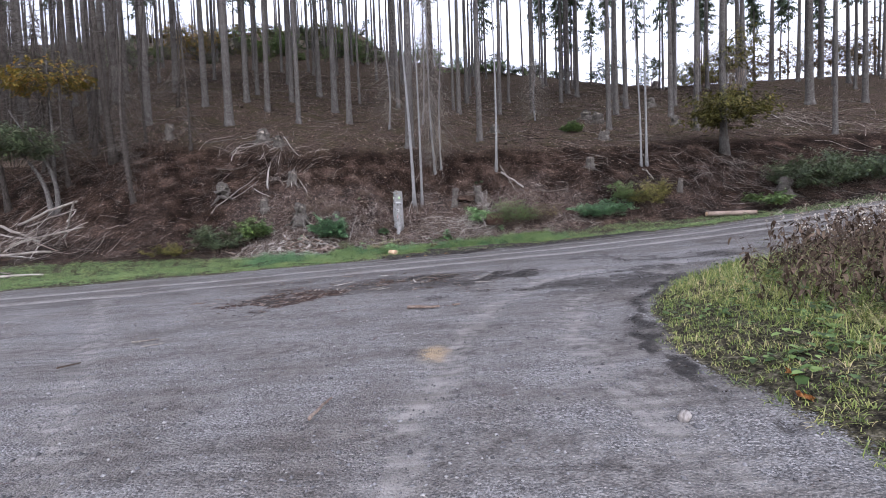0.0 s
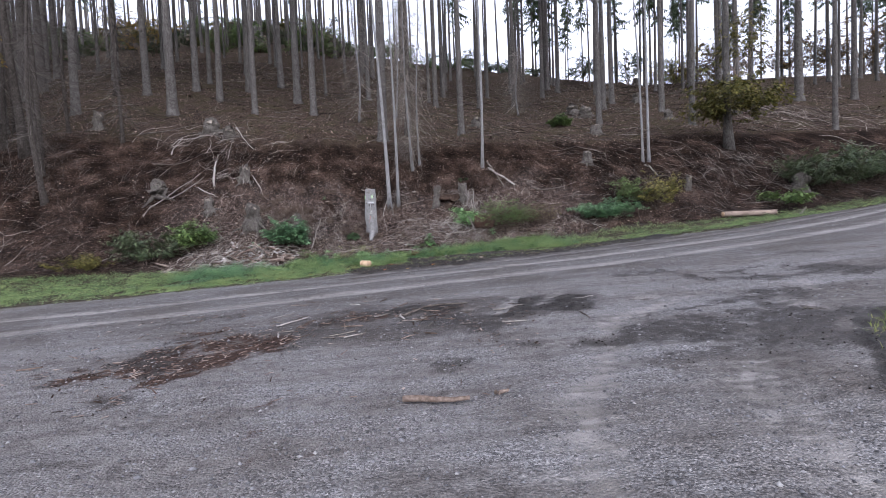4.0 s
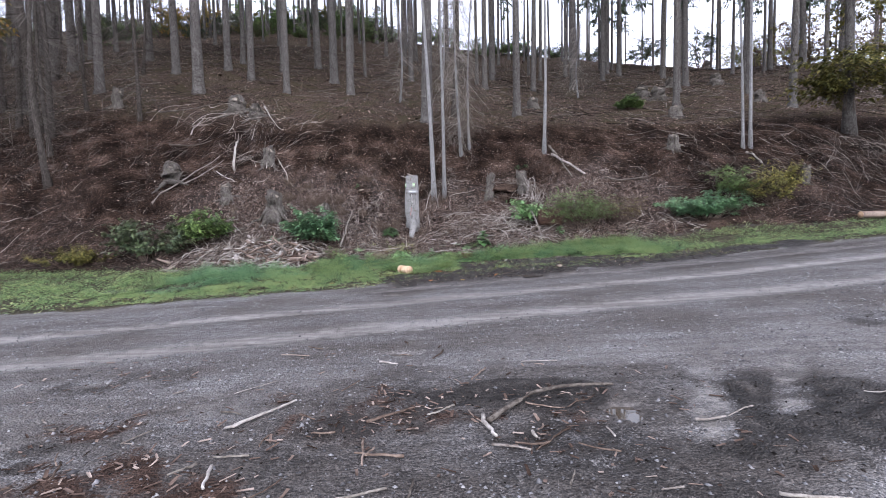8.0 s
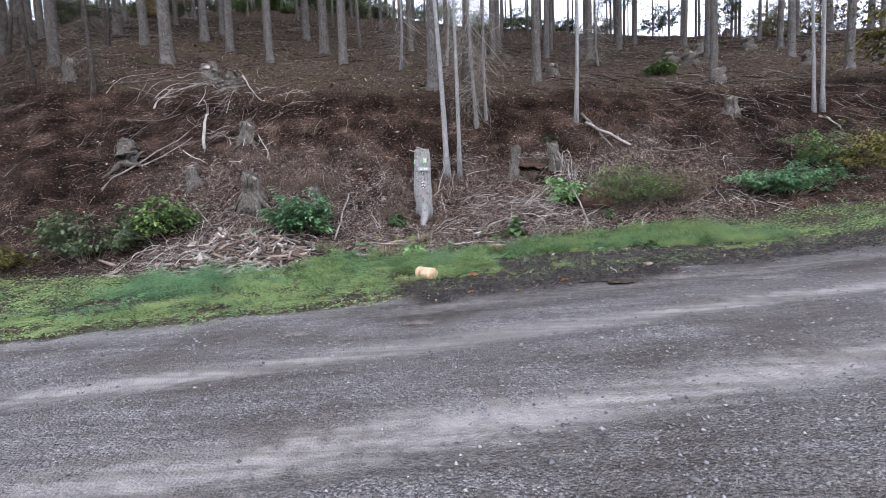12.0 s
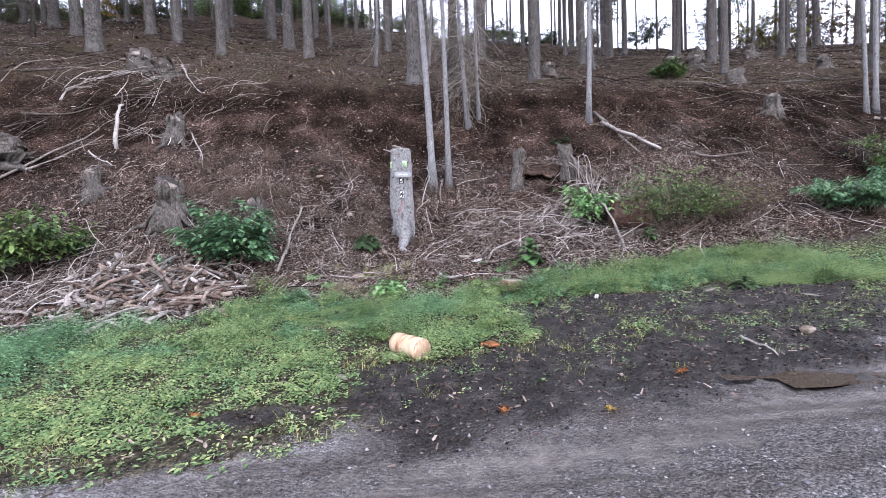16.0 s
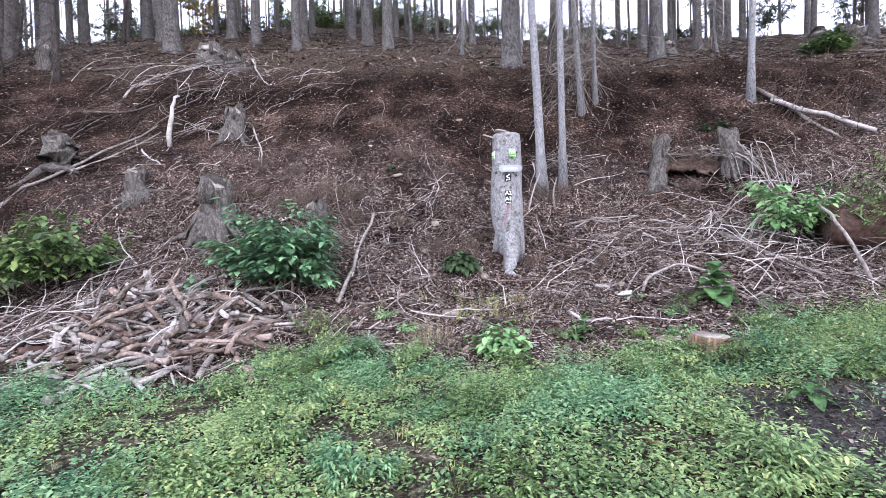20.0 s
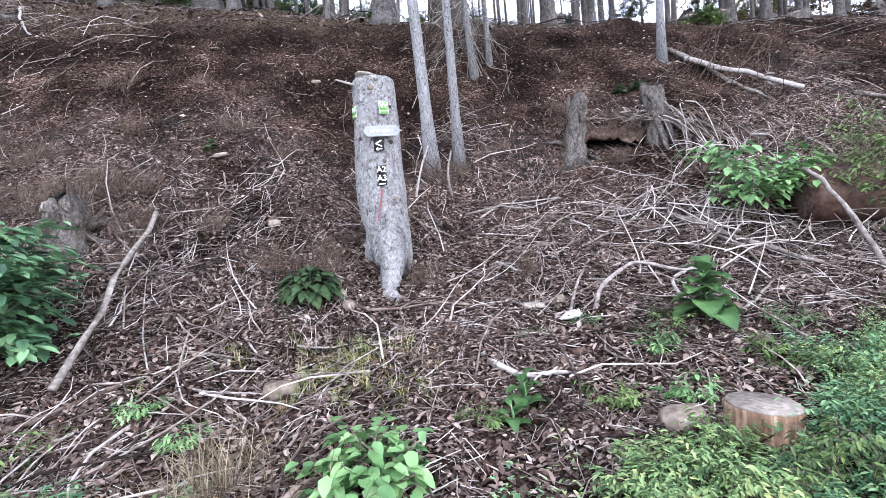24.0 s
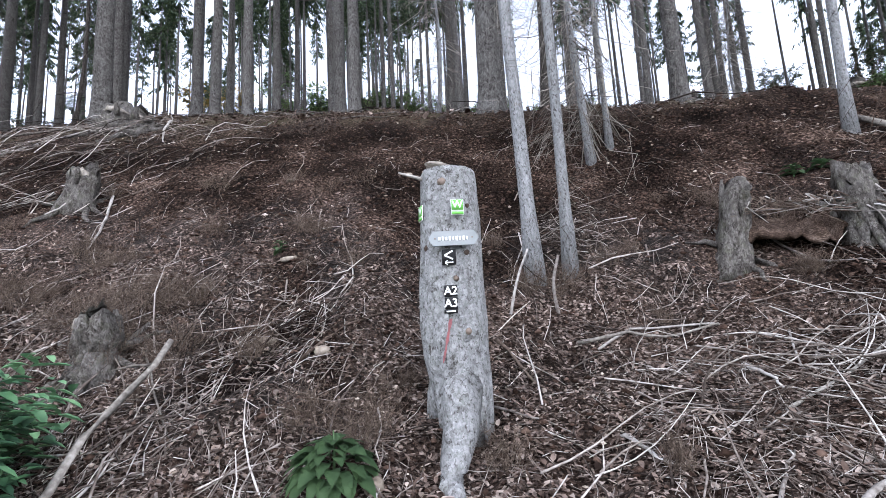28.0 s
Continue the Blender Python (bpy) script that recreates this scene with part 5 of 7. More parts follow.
for k, (x, y, w, h, m) in enumerate(((9.7, 35.6, 1.8, 1.0, BRAMBLE), (21.5, 66.0, 5.0, 4.5, NEEDLES), (14.0, 84.0, 5.0, 4.0, NEEDLES), (25.5, 60.0, 4.0, 6.0, NEEDLES), (7.0, 88.0, 5.0, 4.0, NEEDLES), (-20, 82, 12, 5, BRAMBLE), (-32, 76, 14, 6, BRAMBLE), (-8, 86, 9, 5, BRAMBLE), (-44, 74, 14, 7, AUTUMN), (-50, 62, 12, 6, HOLLY), (-60, 58, 12, 7, HOLLY), (33, 62, 8, 5, OLIVE), (42, 70, 12, 8, RUSSET), (52, 72, 14, 9, RUSSET), (64, 74, 16, 10, RUSSET), (50, 88, 16, 10, RUSSET), (78, 80, 18, 11, RUSSET), (38, 84, 12, 7, DULL_OLIVE), (60, 66, 14, 9, RUSSET), (46, 80, 14, 9, RUSSET))):
    leafy("ridge_bush", x, y, w, h, 0.12 + 0.018 * w, 0.06 + 0.009 * w, 2600, m, "bushy undergrowth near the ridge" if m is not RUSSET else "brownish autumn trees beyond the clearing", "bush", 230 + k, 16, stem_r=0.03)
belt = random.Random(23)
for k in range(10):
    y = belt.uniform(125, 205)
    leafy("far_thicket", -y * (0.22 + 0.06 * k), y, belt.uniform(10, 16), belt.uniform(3.5, 6.5), 0.75, 0.4, 900, belt.choice((NEEDLES, HOLLY, DULL_OLIVE, RUSSET)), "dark thicket high on the wooded slope", "bush", 1900 + k, 14, stem_r=0.06)
for k in range(14):
    x = -78 + 4.6 * k + belt.uniform(-2.2, 2.2)
    leafy("ridge_bush", x, belt.uniform(62, 84), belt.uniform(3, 6), belt.uniform(1.4, 3.6), 0.24, 0.12, 700, belt.choice((NEEDLES, BRAMBLE, HOLLY, NEEDLES, DULL_OLIVE)), "green undergrowth among the trees", "bush", 1800 + k, 14, stem_r=0.03)
for k in range(34):
    x = -78 + 2.9 * k + belt.uniform(-1.2, 1.2)
    y = belt.uniform(80, 92) - max(0, x + 2) * 0.25
    m = belt.choice((NEEDLES, BRAMBLE, HOLLY, BRAMBLE, DULL_OLIVE))
    leafy("ridge_bush", x, y, belt.uniform(4, 7.5), belt.uniform(2.4, 5.0) * (1.0 if x < -6 else 0.7), 0.3, 0.15, 1100, m, "green undergrowth along the ridge", "bush", 1700 + k, 14, stem_r=0.03)


def rosette(x, y, radius, height, leaves, leaf, material, label, seed, upright=0.5, plump=0.27, bunch=0.0):
    """A plant of large single leaves, each with a stalk and a curved, folded blade."""
    r = random.Random(seed)
    ob = base("leafy_plant", x, y, ground_at(x, y), label, "plant", "broad-leaved plants on the bank")
    part("stalk", tube([(0, 0, -0.03), (0.01, 0, height * 0.5), (0, 0.01, height * 0.92)], [0.012, 0.009, 0.005], 7), material, ob)
    for k in range(leaves):
        t = k / leaves
        a = k * 2.4 + r.gauss(0, 0.2)
        h = height * (0.12 + 0.8 * t) * (1 - bunch)
        ln = leaf * (1.15 - (0.25 if bunch else 0.6) * t) * r.uniform(0.85, 1.1)
        el = upright + 0.7 * t + r.gauss(0, 0.12)
        bm = bmesh.new()
        rows = []
        wmax = ln * plump
        for i in range(7):
            s = i / 6
            e = el - 1.5 * s * s
            dist = ln * s
            px, pz = dist * math.cos(el - 0.55 * s), dist * math.sin(el - 0.75 * s)
            w = wmax * math.sin(math.pi * min(1, s * 0.93 + 0.06)) ** 0.8
            rows.append([bm.verts.new((px, -w, pz + w * 0.25 + r.gauss(0, 0.003))), bm.verts.new((px, 0, pz)), bm.verts.new((px, w, pz + w * 0.25 + r.gauss(0, 0.003)))])
        for p, q in zip(rows, rows[1:]):
            bm.faces.new((p[0], p[1], q[1], q[0]))
            bm.faces.new((p[1], p[2], q[2], q[1]))
        bmesh.ops.solidify(bm, geom=bm.faces[:], thickness=0.0015)
        lf = part("leaf", bm, material, ob)
        lf.location, lf.rotation_euler = (math.cos(a) * bunch * 2.2 * radius * (1 - t * t), math.sin(a) * bunch * 2.2 * radius * (1 - t * t), h), (r.gauss(0, 0.2) if bunch else 0, 0, a)
    return ob


FOXGLOVE = leaf_mat("matt_grey_green_leaves", ((0.0, (0.04, 0.075, 0.035)), (0.5, (0.075, 0.13, 0.055)), (1.0, (0.12, 0.19, 0.085))), 0.6, 0.9, 0.3)
rosette(-0.47, 19.97, 0.35, 0.58, 26, 0.3, BROAD, "tall plant with large bright green leaves", 1, 0.42, 0.42)
rosette(-4.05, 20.78, 0.34, 0.36, 80, 0.17, FOXGLOVE, "foxglove rosette of grey-green leaves", 2, 0.1, 0.3, 0.25)
rosette(-2.3, 19.1, 0.16, 0.26, 9, 0.2, BROAD, "young plant with pale green leaves", 3, 0.5)
rosette(-2.42, 18.95, 0.12, 0.18, 7, 0.16, BROAD, "young plant with pale green leaves", 4, 0.5)
rosette(-0.1, 19.35, 0.12, 0.16, 8, 0.14, BROAD, "young plant with pale green leaves", 5, 0.4)
rosette(2.5, 21.0, 0.3, 0.35, 14, 0.24, BROAD, "leafy green plant beside a dark log", 6, 0.3)
rosette(-5.95, 23.4, 0.14, 0.18, 10, 0.16, FOXGLOVE, "small foxglove on the bank", 7, 0.3)
rosette(1.3, 25.25, 0.2, 0.2, 12, 0.2, FOXGLOVE, "small green plant on bare earth", 8, 0.3)
rosette(1.65, 25.2, 0.2, 0.16, 10, 0.2, FOXGLOVE, "small green plant on bare earth", 9, 0.3)
rosette(2.4, 17.3, 0.2, 0.16, 16, 0.26, FOXGLOVE, "thistle-like rosette in churned mud", 10, 0.3)
rosette(-0.9, 17.0, 0.2, 0.12, 10, 0.18, BROAD, "small green weed in churned mud", 11, 0.3)
leafy("nettle_clump", -3.3, 18.45, 0.75, 0.42, 0.09, 0.065, 420, BROAD, "clump of fresh green nettles", "plant", 251, 14)
leafy("nettle_clump", -5.7, 18.9, 0.9, 0.5, 0.05, 0.02, 500, BRAMBLE, "feathery green weeds at the bank foot", "plant", 252, 18)
leafy("nettle_clump", -1.0, 19.75, 0.6, 0.22, 0.05, 0.016, 380, FOXGLOVE, "mat of blue-green feathery weeds", "plant", 253, 14)
leafy("nettle_clump", -0.3, 19.5, 0.4, 0.2, 0.05, 0.016, 240, BRAMBLE, "small tuft of green weeds", "plant", 254, 10)
for k, (px, py, w, h) in enumerate(((-0.83, 20.02, 0.5, 0.2), (-1.44, 20.25, 0.3, 0.16), (-1.12, 19.6, 0.35, 0.14), (-1.75, 19.1, 0.45, 0.2), (0.2, 19.95, 0.6, 0.25), (-5.0, 19.3, 0.5, 0.2), (-0.35, 19.35, 0.5, 0.2), (-2.0, 20.05, 0.25, 0.12), (-4.55, 19.05, 0.4, 0.2), (-2.65, 18.95, 0.4, 0.18))):
    leafy("nettle_clump", px, py, w, h, 0.04, 0.014, int(700 * w), (BRAMBLE, FOXGLOVE, BROAD)[k % 3], "small tuft of feathery green weeds in the litter", "plant", 270 + k, 10, stem_r=0.003)
for k, (px, py, w, h) in enumerate(((-1.5, 18.1, 0.7, 0.36), (-0.9, 18.12, 0.7, 0.38), (-0.4, 18.4, 0.6, 0.4), (-1.35, 18.45, 0.4, 0.3))):
    leafy("nettle_clump", px, py, w, h, 0.042, 0.016, int(900 * w), BRAMBLE, "bushy green weeds in front of a log end", "plant", 290 + k, 12, stem_r=0.003)
leafy("nettle_clump", -1.2, 19.0, 0.5, 0.18, 0.045, 0.025, 260, BROAD, "small tuft of green weeds", "plant", 255, 10)


# ---- branches and logs lying about ----
def fallen(name, pts, radius, material, label, seed, lift=(0, 0, 0), stubs=2, taper=0.55):
    r = random.Random(seed)
    a, m, b = pts
    ctrl = []
    n = 9
    for i in range(n):
        t = i / (n - 1)
        x = (1 - t) ** 2 * a[0] + 2 * t * (1 - t) * (2 * m[0] - (a[0] + b[0]) / 2) + t * t * b[0]
        y = (1 - t) ** 2 * a[1] + 2 * t * (1 - t) * (2 * m[1] - (a[1] + b[1]) / 2) + t * t * b[1]
        up = lift[0] * (1 - t) + lift[1] * t + lift[2] * math.sin(math.pi * t)
        ctrl.append(Vector((x + r.gauss(0, radius * 0.35), y + r.gauss(0, radius * 0.35), ground_at(x, y) + radius * 0.9 + 0.012 + up)))
    zs = [c.z for c in ctrl]
    for i in range(1, n - 1):
        ctrl[i].z = max(zs[i], (zs[i - 1] + zs[i + 1]) / 2)
    ob = base(name, ctrl[4].x, ctrl[4].y, ctrl[4].z - radius, label, "branch", "branches lying on the ground")
    o = Vector(ob.location)
    part("limb", tube([c - o for c in ctrl], [radius * (1 - taper * i / (n - 1)) for i in range(n)], 8, True, 0.1, seed), material, ob)
    for k in range(stubs):
        i = r.randrange(2, n - 1)
        d = Vector((r.gauss(0, 1), r.gauss(0, 1), abs(r.gauss(0, 0.5)))).normalized() * r.uniform(2.5, 9) * radius
        p = ctrl[i] - o
        part("side_twig", tube([p, p + d * 0.5, p + d + Vector((0, 0, -radius))], [radius * 0.4, radius * 0.3, radius * 0.15], 6), material, ob)
    return ob


STICK_LEAN_1 = (
    ((-5.83, 20.39), (-5.99, 21.04), (-6.18, 22.05), 0.028),
)
STICK_P_1 = (
    ((-5.11, 19.75), (-5.6, 20.59), (-5.95, 21.48), 0.008),
    ((-3.3, 20.57), (-3.12, 20.42), (-2.86, 20.35), 0.017),
    ((-4.06, 20.13), (-3.65, 20.16), (-2.99, 20.03), 0.01),
    ((-1.99, 22.83), (-1.1, 23.14), (0.35, 22.68), 0.016),
    ((-5.32, 20.04), (-4.69, 20.06), (-4.09, 19.91), 0.009),
    ((-4.67, 19.5), (-4.27, 19.53), (-3.89, 19.52), 0.012),
    ((0.25, 24.45), (0.74, 23.97), (1.08, 23.58), 0.019),
    ((-2.02, 21.6), (-1.9, 21.39), (-1.78, 21.2), 0.019),
    ((-0.05, 23.15), (-0.32, 22.36), (0.18, 23.07), 0.011),
    ((-0.8, 22.43), (-0.7, 22.27), (-0.64, 22.1), 0.021),
    ((-3.04, 21.77), (-2.71, 21.63), (-2.42, 21.65), 0.011),
)
STICK_P_2 = (
    ((-8.29, 18.66), (-7.58, 18.19), (-6.68, 17.41), 0.022),
    ((-13.52, 22.57), (-13.1, 23.48), (-12.69, 24.49), 0.03),
    ((-10.35, 24.98), (-9.61, 24.16), (-9.16, 23.45), 0.028),
    ((-12.65, 23.71), (-11.86, 23.15), (-11.29, 22.77), 0.028),
    ((0.71, 14.64), (0.67, 14.27), (0.61, 13.94), 0.014),
    ((-1.58, 20.35), (-1.22, 20.97), (-1, 21.23), 0.018),
    ((-2.5, 19.76), (-2.17, 19.52), (-1.86, 19.3), 0.03),
    ((0.49, 22.2), (0.69, 21.46), (0.71, 20.8), 0.027),
    ((-9.54, 20.26), (-9.02, 19.76), (-8.61, 19.25), 0.054),
    ((-15.12, 25.86), (-15.23, 26.73), (-15.29, 27.6), 0.038),
    ((-12.55, 28.85), (-11.47, 27.4), (-10.66, 26.55), 0.036),
    ((-14.34, 21.61), (-13.7, 23.1), (-12.95, 24.7), 0.042),
    ((17.29, 20.98), (18.15, 21.94), (18.79, 22.56), 0.057),
)
STICK_P_3 = (
    ((-24.88, 20.78), (-23.77, 21.12), (-22.43, 21.46), 0.084),
    ((-26.88, 20.67), (-25.01, 20.18), (-23.4, 19.73), 0.085),
    ((-25.08, 18.89), (-23.65, 18.77), (-22.2, 18.26), 0.06),
    ((-22.41, 20.74), (-22.39, 21.02), (-22.39, 21.37), 0.062),
    ((-22.4, 16.37), (-21.06, 15.91), (-19.94, 15.65), 0.044),
    ((-7.58, 18.38), (-7.33, 18.29), (-7.08, 18.15), 0.031),
)
STICK_B_1 = (
    ((-3.51, 20.68), (-2.76, 20.63), (-1.98, 20.65), 0.014),
    ((-2.39, 20.44), (-2.16, 20.1), (-1.84, 19.85), 0.014),
    ((-0.99, 19.97), (-0.93, 19.45), (-0.9, 18.98), 0.014),
    ((-3.04, 19.13), (-2.98, 19.2), (-2.92, 19.28), 0.013),
    ((-4.91, 21.83), (-4.42, 22.38), (-3.78, 22.76), 0.017),
    ((-3.05, 22.71), (-2.79, 22.45), (-2.53, 22.09), 0.023),
    ((-1.55, 21.95), (-1.41, 21.7), (-1.26, 21.48), 0.018),
    ((-5.23, 20.07), (-5.05, 20.25), (-4.99, 20.56), 0.01),
    ((-1.72, 19.41), (-1.66, 19.27), (-1.61, 19.1), 0.007),
    ((-7.11, 18.32), (-7.02, 18.65), (-6.95, 18.88), 0.033),
    ((-8.54, 17.6), (-9.04, 18.51), (-9.21, 19.08), 0.037),
    ((-9.77, 18.56), (-10.12, 19.42), (-9.97, 19.77), 0.035),
    ((-9.24, 19.39), (-9.31, 19.94), (-8.85, 20.27), 0.028),
)
STICK_B_2 = (
    ((-25.1, 19.57), (-23.99, 19.82), (-21.61, 18.99), 0.062),
    ((-24.2, 18.06), (-24.88, 19.34), (-24.86, 20.02), 0.062),
    ((-6.23, 17.69), (-6.24, 17.92), (-6.21, 18.07), 0.02),
    ((-3.74, 18.37), (-3.6, 18.56), (-3.39, 18.77), 0.021),
    ((-8.83, 19.62), (-8.46, 19.52), (-7.99, 19.3), 0.026),
    ((-7.89, 18.92), (-7.93, 19.3), (-7.89, 19.72), 0.024),
)
STICK_G_1 = (
    ((0.41, 22.15), (0.86, 21.42), (1.3, 20.72), 0.045),
    ((-1.13, 19.11), (-0.96, 19.04), (-0.81, 18.96), 0.011),
    ((-0.06, 21.85), (0.77, 22.03), (1.92, 22.43), 0.015),
    ((-0.76, 21.81), (0.48, 22.65), (1.42, 23.04), 0.016),
    ((0.02, 20.18), (0.46, 20.42), (0.97, 20.64), 0.018),
    ((-6.64, 21.91), (-5.97, 21.35), (-5.56, 21.04), 0.013),
    ((-1.92, 20.53), (-1.63, 20.73), (-1.35, 20.96), 0.017),
    ((2.95, 26.48), (3.39, 25.31), (3.66, 24.41), 0.057),
    ((5.02, 24.14), (6.07, 23.95), (6.87, 24.23), 0.038),
    ((-2.21, 22.92), (-1.47, 23.03), (-0.74, 23.06), 0.022),
    ((-11.23, 20.07), (-11.01, 20.8), (-10.38, 21.12), 0.032),
    ((-15.7, 25.05), (-14.68, 25.29), (-13.9, 25.67), 0.035),
)
STICK_G_2 = (
    ((-17.76, 27.43), (-16.32, 28.14), (-15.2, 29.26), 0.042),
    ((12.11, 26.03), (12.33, 25.7), (12.47, 25.2), 0.089),
    ((-6.56, 17.63), (-6.81, 18.27), (-6.96, 18.89), 0.042),
    ((-5.98, 17.6), (-5.82, 17.6), (-5.63, 17.6), 0.018),
)

seed = 500
for rows, mat_, words in (
    (STICK_P_1 + STICK_P_2 + STICK_P_3, PALE_STICK, "bleached barkless branch lying on litter"),
    (STICK_B_1 + STICK_B_2, BROWN_STICK, "brown-barked broken branch lying on litter"),
    (STICK_G_1 + STICK_G_2, GREY_STICK, "grey weathered branch lying on the bank"),
):
    for p, q, w, rad in rows:
        seed += 1
        fallen("fallen_branch", (p, q, w), min(rad, 0.055), mat_, words, seed, stubs=seed % 3)
fallen("leaning_branch", ((-5.75, 19.6), (-5.7, 20.4), (-5.62, 21.1)), 0.032, GREY_STICK, "long grey branch propped against the bank", 601, (0, 0.72, 0.1), 2, 0.25)
fallen("leaning_branch", ((1.75, 20.5), (1.55, 20.75), (1.36, 21.0)), 0.03, PALE_STICK, "bleached branch sticking up from the litter", 602, (0, 0.95, 0.1), 1, 0.3)
fallen("leaning_branch", ((-11.75, 23.6), (-11.7, 23.75), (-11.62, 23.88)), 0.06, PALE_STICK, "splintered pale snag sticking up from the bank", 603, (0, 1.2, 0.3), 3, 0.5)
fallen("leaning_branch", ((1.75, 22.7), (1.85, 22.5), (1.95, 22.3)), 0.022, PALE_STICK, "grey root end sticking up", 604, (0, 0.7, 0.2), 1, 0.3)
fallen("fallen_pole", ((2.95, 25.7), (3.5, 25.1), (4.2, 24.2)), 0.06, PALE_STICK, "pale felled pole lying down the bank", 605, (0.1, 0.15, 0.1), 2, 0.3)
for k, (p, w, rad, lift) in enumerate((((-25.4, 20.7), (-22.3, 21.4), 0.075, (0.2, 0.5, 0.1)), ((-26.6, 20.7), (-23.1, 19.5), 0.08, (0.4, 0.2, 0)), ((-21.9, 19.9), (-22.4, 21.3), 0.06, (0, 0.6, 0)), ((-21.6, 15.5), (-19.3, 15.6), 0.07, (0, 0, 0)), ((-25.0, 18.9), (-21.6, 18.6), 0.08, (0, 0.2, 0)), ((-24.5, 19.3), (-21.2, 20.3), 0.07, (0.3, 0.2, 0)))):
    fallen("fallen_pole", (p, ((p[0] + w[0]) / 2, (p[1] + w[1]) / 2), w), rad, GREY_STICK, "thick bleached log in a roadside pile", 640 + k, lift, 1, 0.25)
hang = random.Random(17)
for k in range(24):
    x, y = 1.25 + hang.uniform(0, 0.6), 24.0 + hang.uniform(-0.12, 0.1)
    z = ground_at(1.43, 24.15) + hang.uniform(0.15, 0.6)
    dx, dy = hang.gauss(0.35, 0.3), -hang.uniform(0.4, 1.1)
    pts = []
    for i in range(6):
        t = i / 5
        px, py = x + dx * t + 0.05 * math.sin(5 * t + k), y + dy * t
        pts.append(Vector((px, py, max(ground_at(px, py) + 0.02, z - (z - ground_at(x + dx, y + dy)) * t ** 1.4 + 0.1 * math.sin(3.1 * t)))))
    ob = base("hanging_root", *pts[0], "bare pale root hanging from a stump over the bank", "root", "roots hanging from the stump")
    part("limb", tube([p - pts[0] for p in pts], [0.013 - 0.0016 * i for i in range(6)], 6, True, 0.1, k), PALE_STICK if k % 3 else BRUSH_ROOT, ob)
bm = bmesh.new()
bmesh.ops.create_grid(bm, x_segments=18, y_segments=9, size=0.5)
lip = random.Random(31)
for v in bm.verts:
    u, w = v.co.x, v.co.y + 0.5
    px, py = 0.64 + u * 1.5, 23.98 + w * 1.0 + 0.08 * math.sin(7 * u)
    hang_by = 0.08 * (1 - w) ** 4
    v.co = Vector((px - 0.64, py - 24.4, max(ground_at(px, 24.9) - 0.1 - 0.42 * (1 - w) - hang_by - 0.1 * math.sin(math.pi * (u + 0.5)), ground_at(px, py) - 0.06) + lip.gauss(0, 0.05)))
bmesh.ops.solidify(bm, geom=bm.faces[:], thickness=0.06)
mat_ob = part("root_mat", bm, grain_mat("rooty_soil", ((0.2, (0.012, 0.008, 0.006)), (0.5, (0.038, 0.026, 0.02)), (0.85, (0.12, 0.092, 0.075))), (1, 3, 3), 26, 0.95, 0.8))
mat_ob.location = (0.64, 24.4, 0)
tagged(mat_ob, "overhanging mat of roots and soil between two stumps", "root mat")
for k in range(26):
    x0 = 0.1 + 1.1 * lip.random()
    z0 = ground_at(x0, 24.95) - 0.3
    pts = [Vector((x0 + lip.gauss(0, 0.02) * i + 0.12 * i * lip.uniform(-1, 1), 24.02 - 0.02 * i - 0.05 * lip.random(), z0 + 0.06 - lip.uniform(0.04, 0.1) * i)) for i in range(5)]
    ob = base("hanging_root", *pts[0], "thin bare root fringing the overhang", "root", "roots hanging from the stump")
    part("limb", tube([p - pts[0] for p in pts], [0.009 - 0.0014 * i for i in range(5)], 6, True, 0.1, k), BRUSH_ROOT if k % 3 else PALE_STICK, ob)
for label, path, rr in (("bleached branch bent like an elbow above the litter", ((-1.3, 20.38, 0.0), (-1.22, 20.45, 0.08), (-1.06, 20.6, 0.15), (-0.8, 20.84, 0.2), (-0.64, 20.86, 0.2), (-0.23, 20.82, 0.16), (0.0, 20.8, 0.14)), 0.024),
                        ("bleached forked branch resting on the litter", ((-0.09, 20.78, 0.2), (-0.36, 20.66, 0.16), (-0.5, 20.45, 0.14), (-0.46, 20.22, 0.06), (-0.4, 20.06, 0.02)), 0.02),
                        ("upright dry root end beside the poles", ((-2.35, 23.3, 0.0), (-2.4, 23.25, 0.35), (-2.3, 23.3, 0.7)), 0.022),
                        ("upright dry root end beside the poles", ((-2.9, 23.2, 0.0), (-2.8, 23.2, 0.4), (-2.65, 23.25, 0.75)), 0.018)):
    pts = [Vector((x, y, ground_at(x, y) + z)) for x, y, z in path]
    for _ in range(2):
        pts = [pts[0]] + [q for a, b in zip(pts, pts[1:]) for q in (a.lerp(b, 0.25), a.lerp(b, 0.75))] + [pts[-1]]
    ob = base("bent_branch", *pts[0], label, "branch", "branches lying on the ground")
    part("limb", tube([p - pts[0] for p in pts], [rr * (1 - 0.3 * i / len(pts)) for i in range(len(pts))], 8, True, 0.08, 5), PALE_STICK, ob)
pile = random.Random(55)
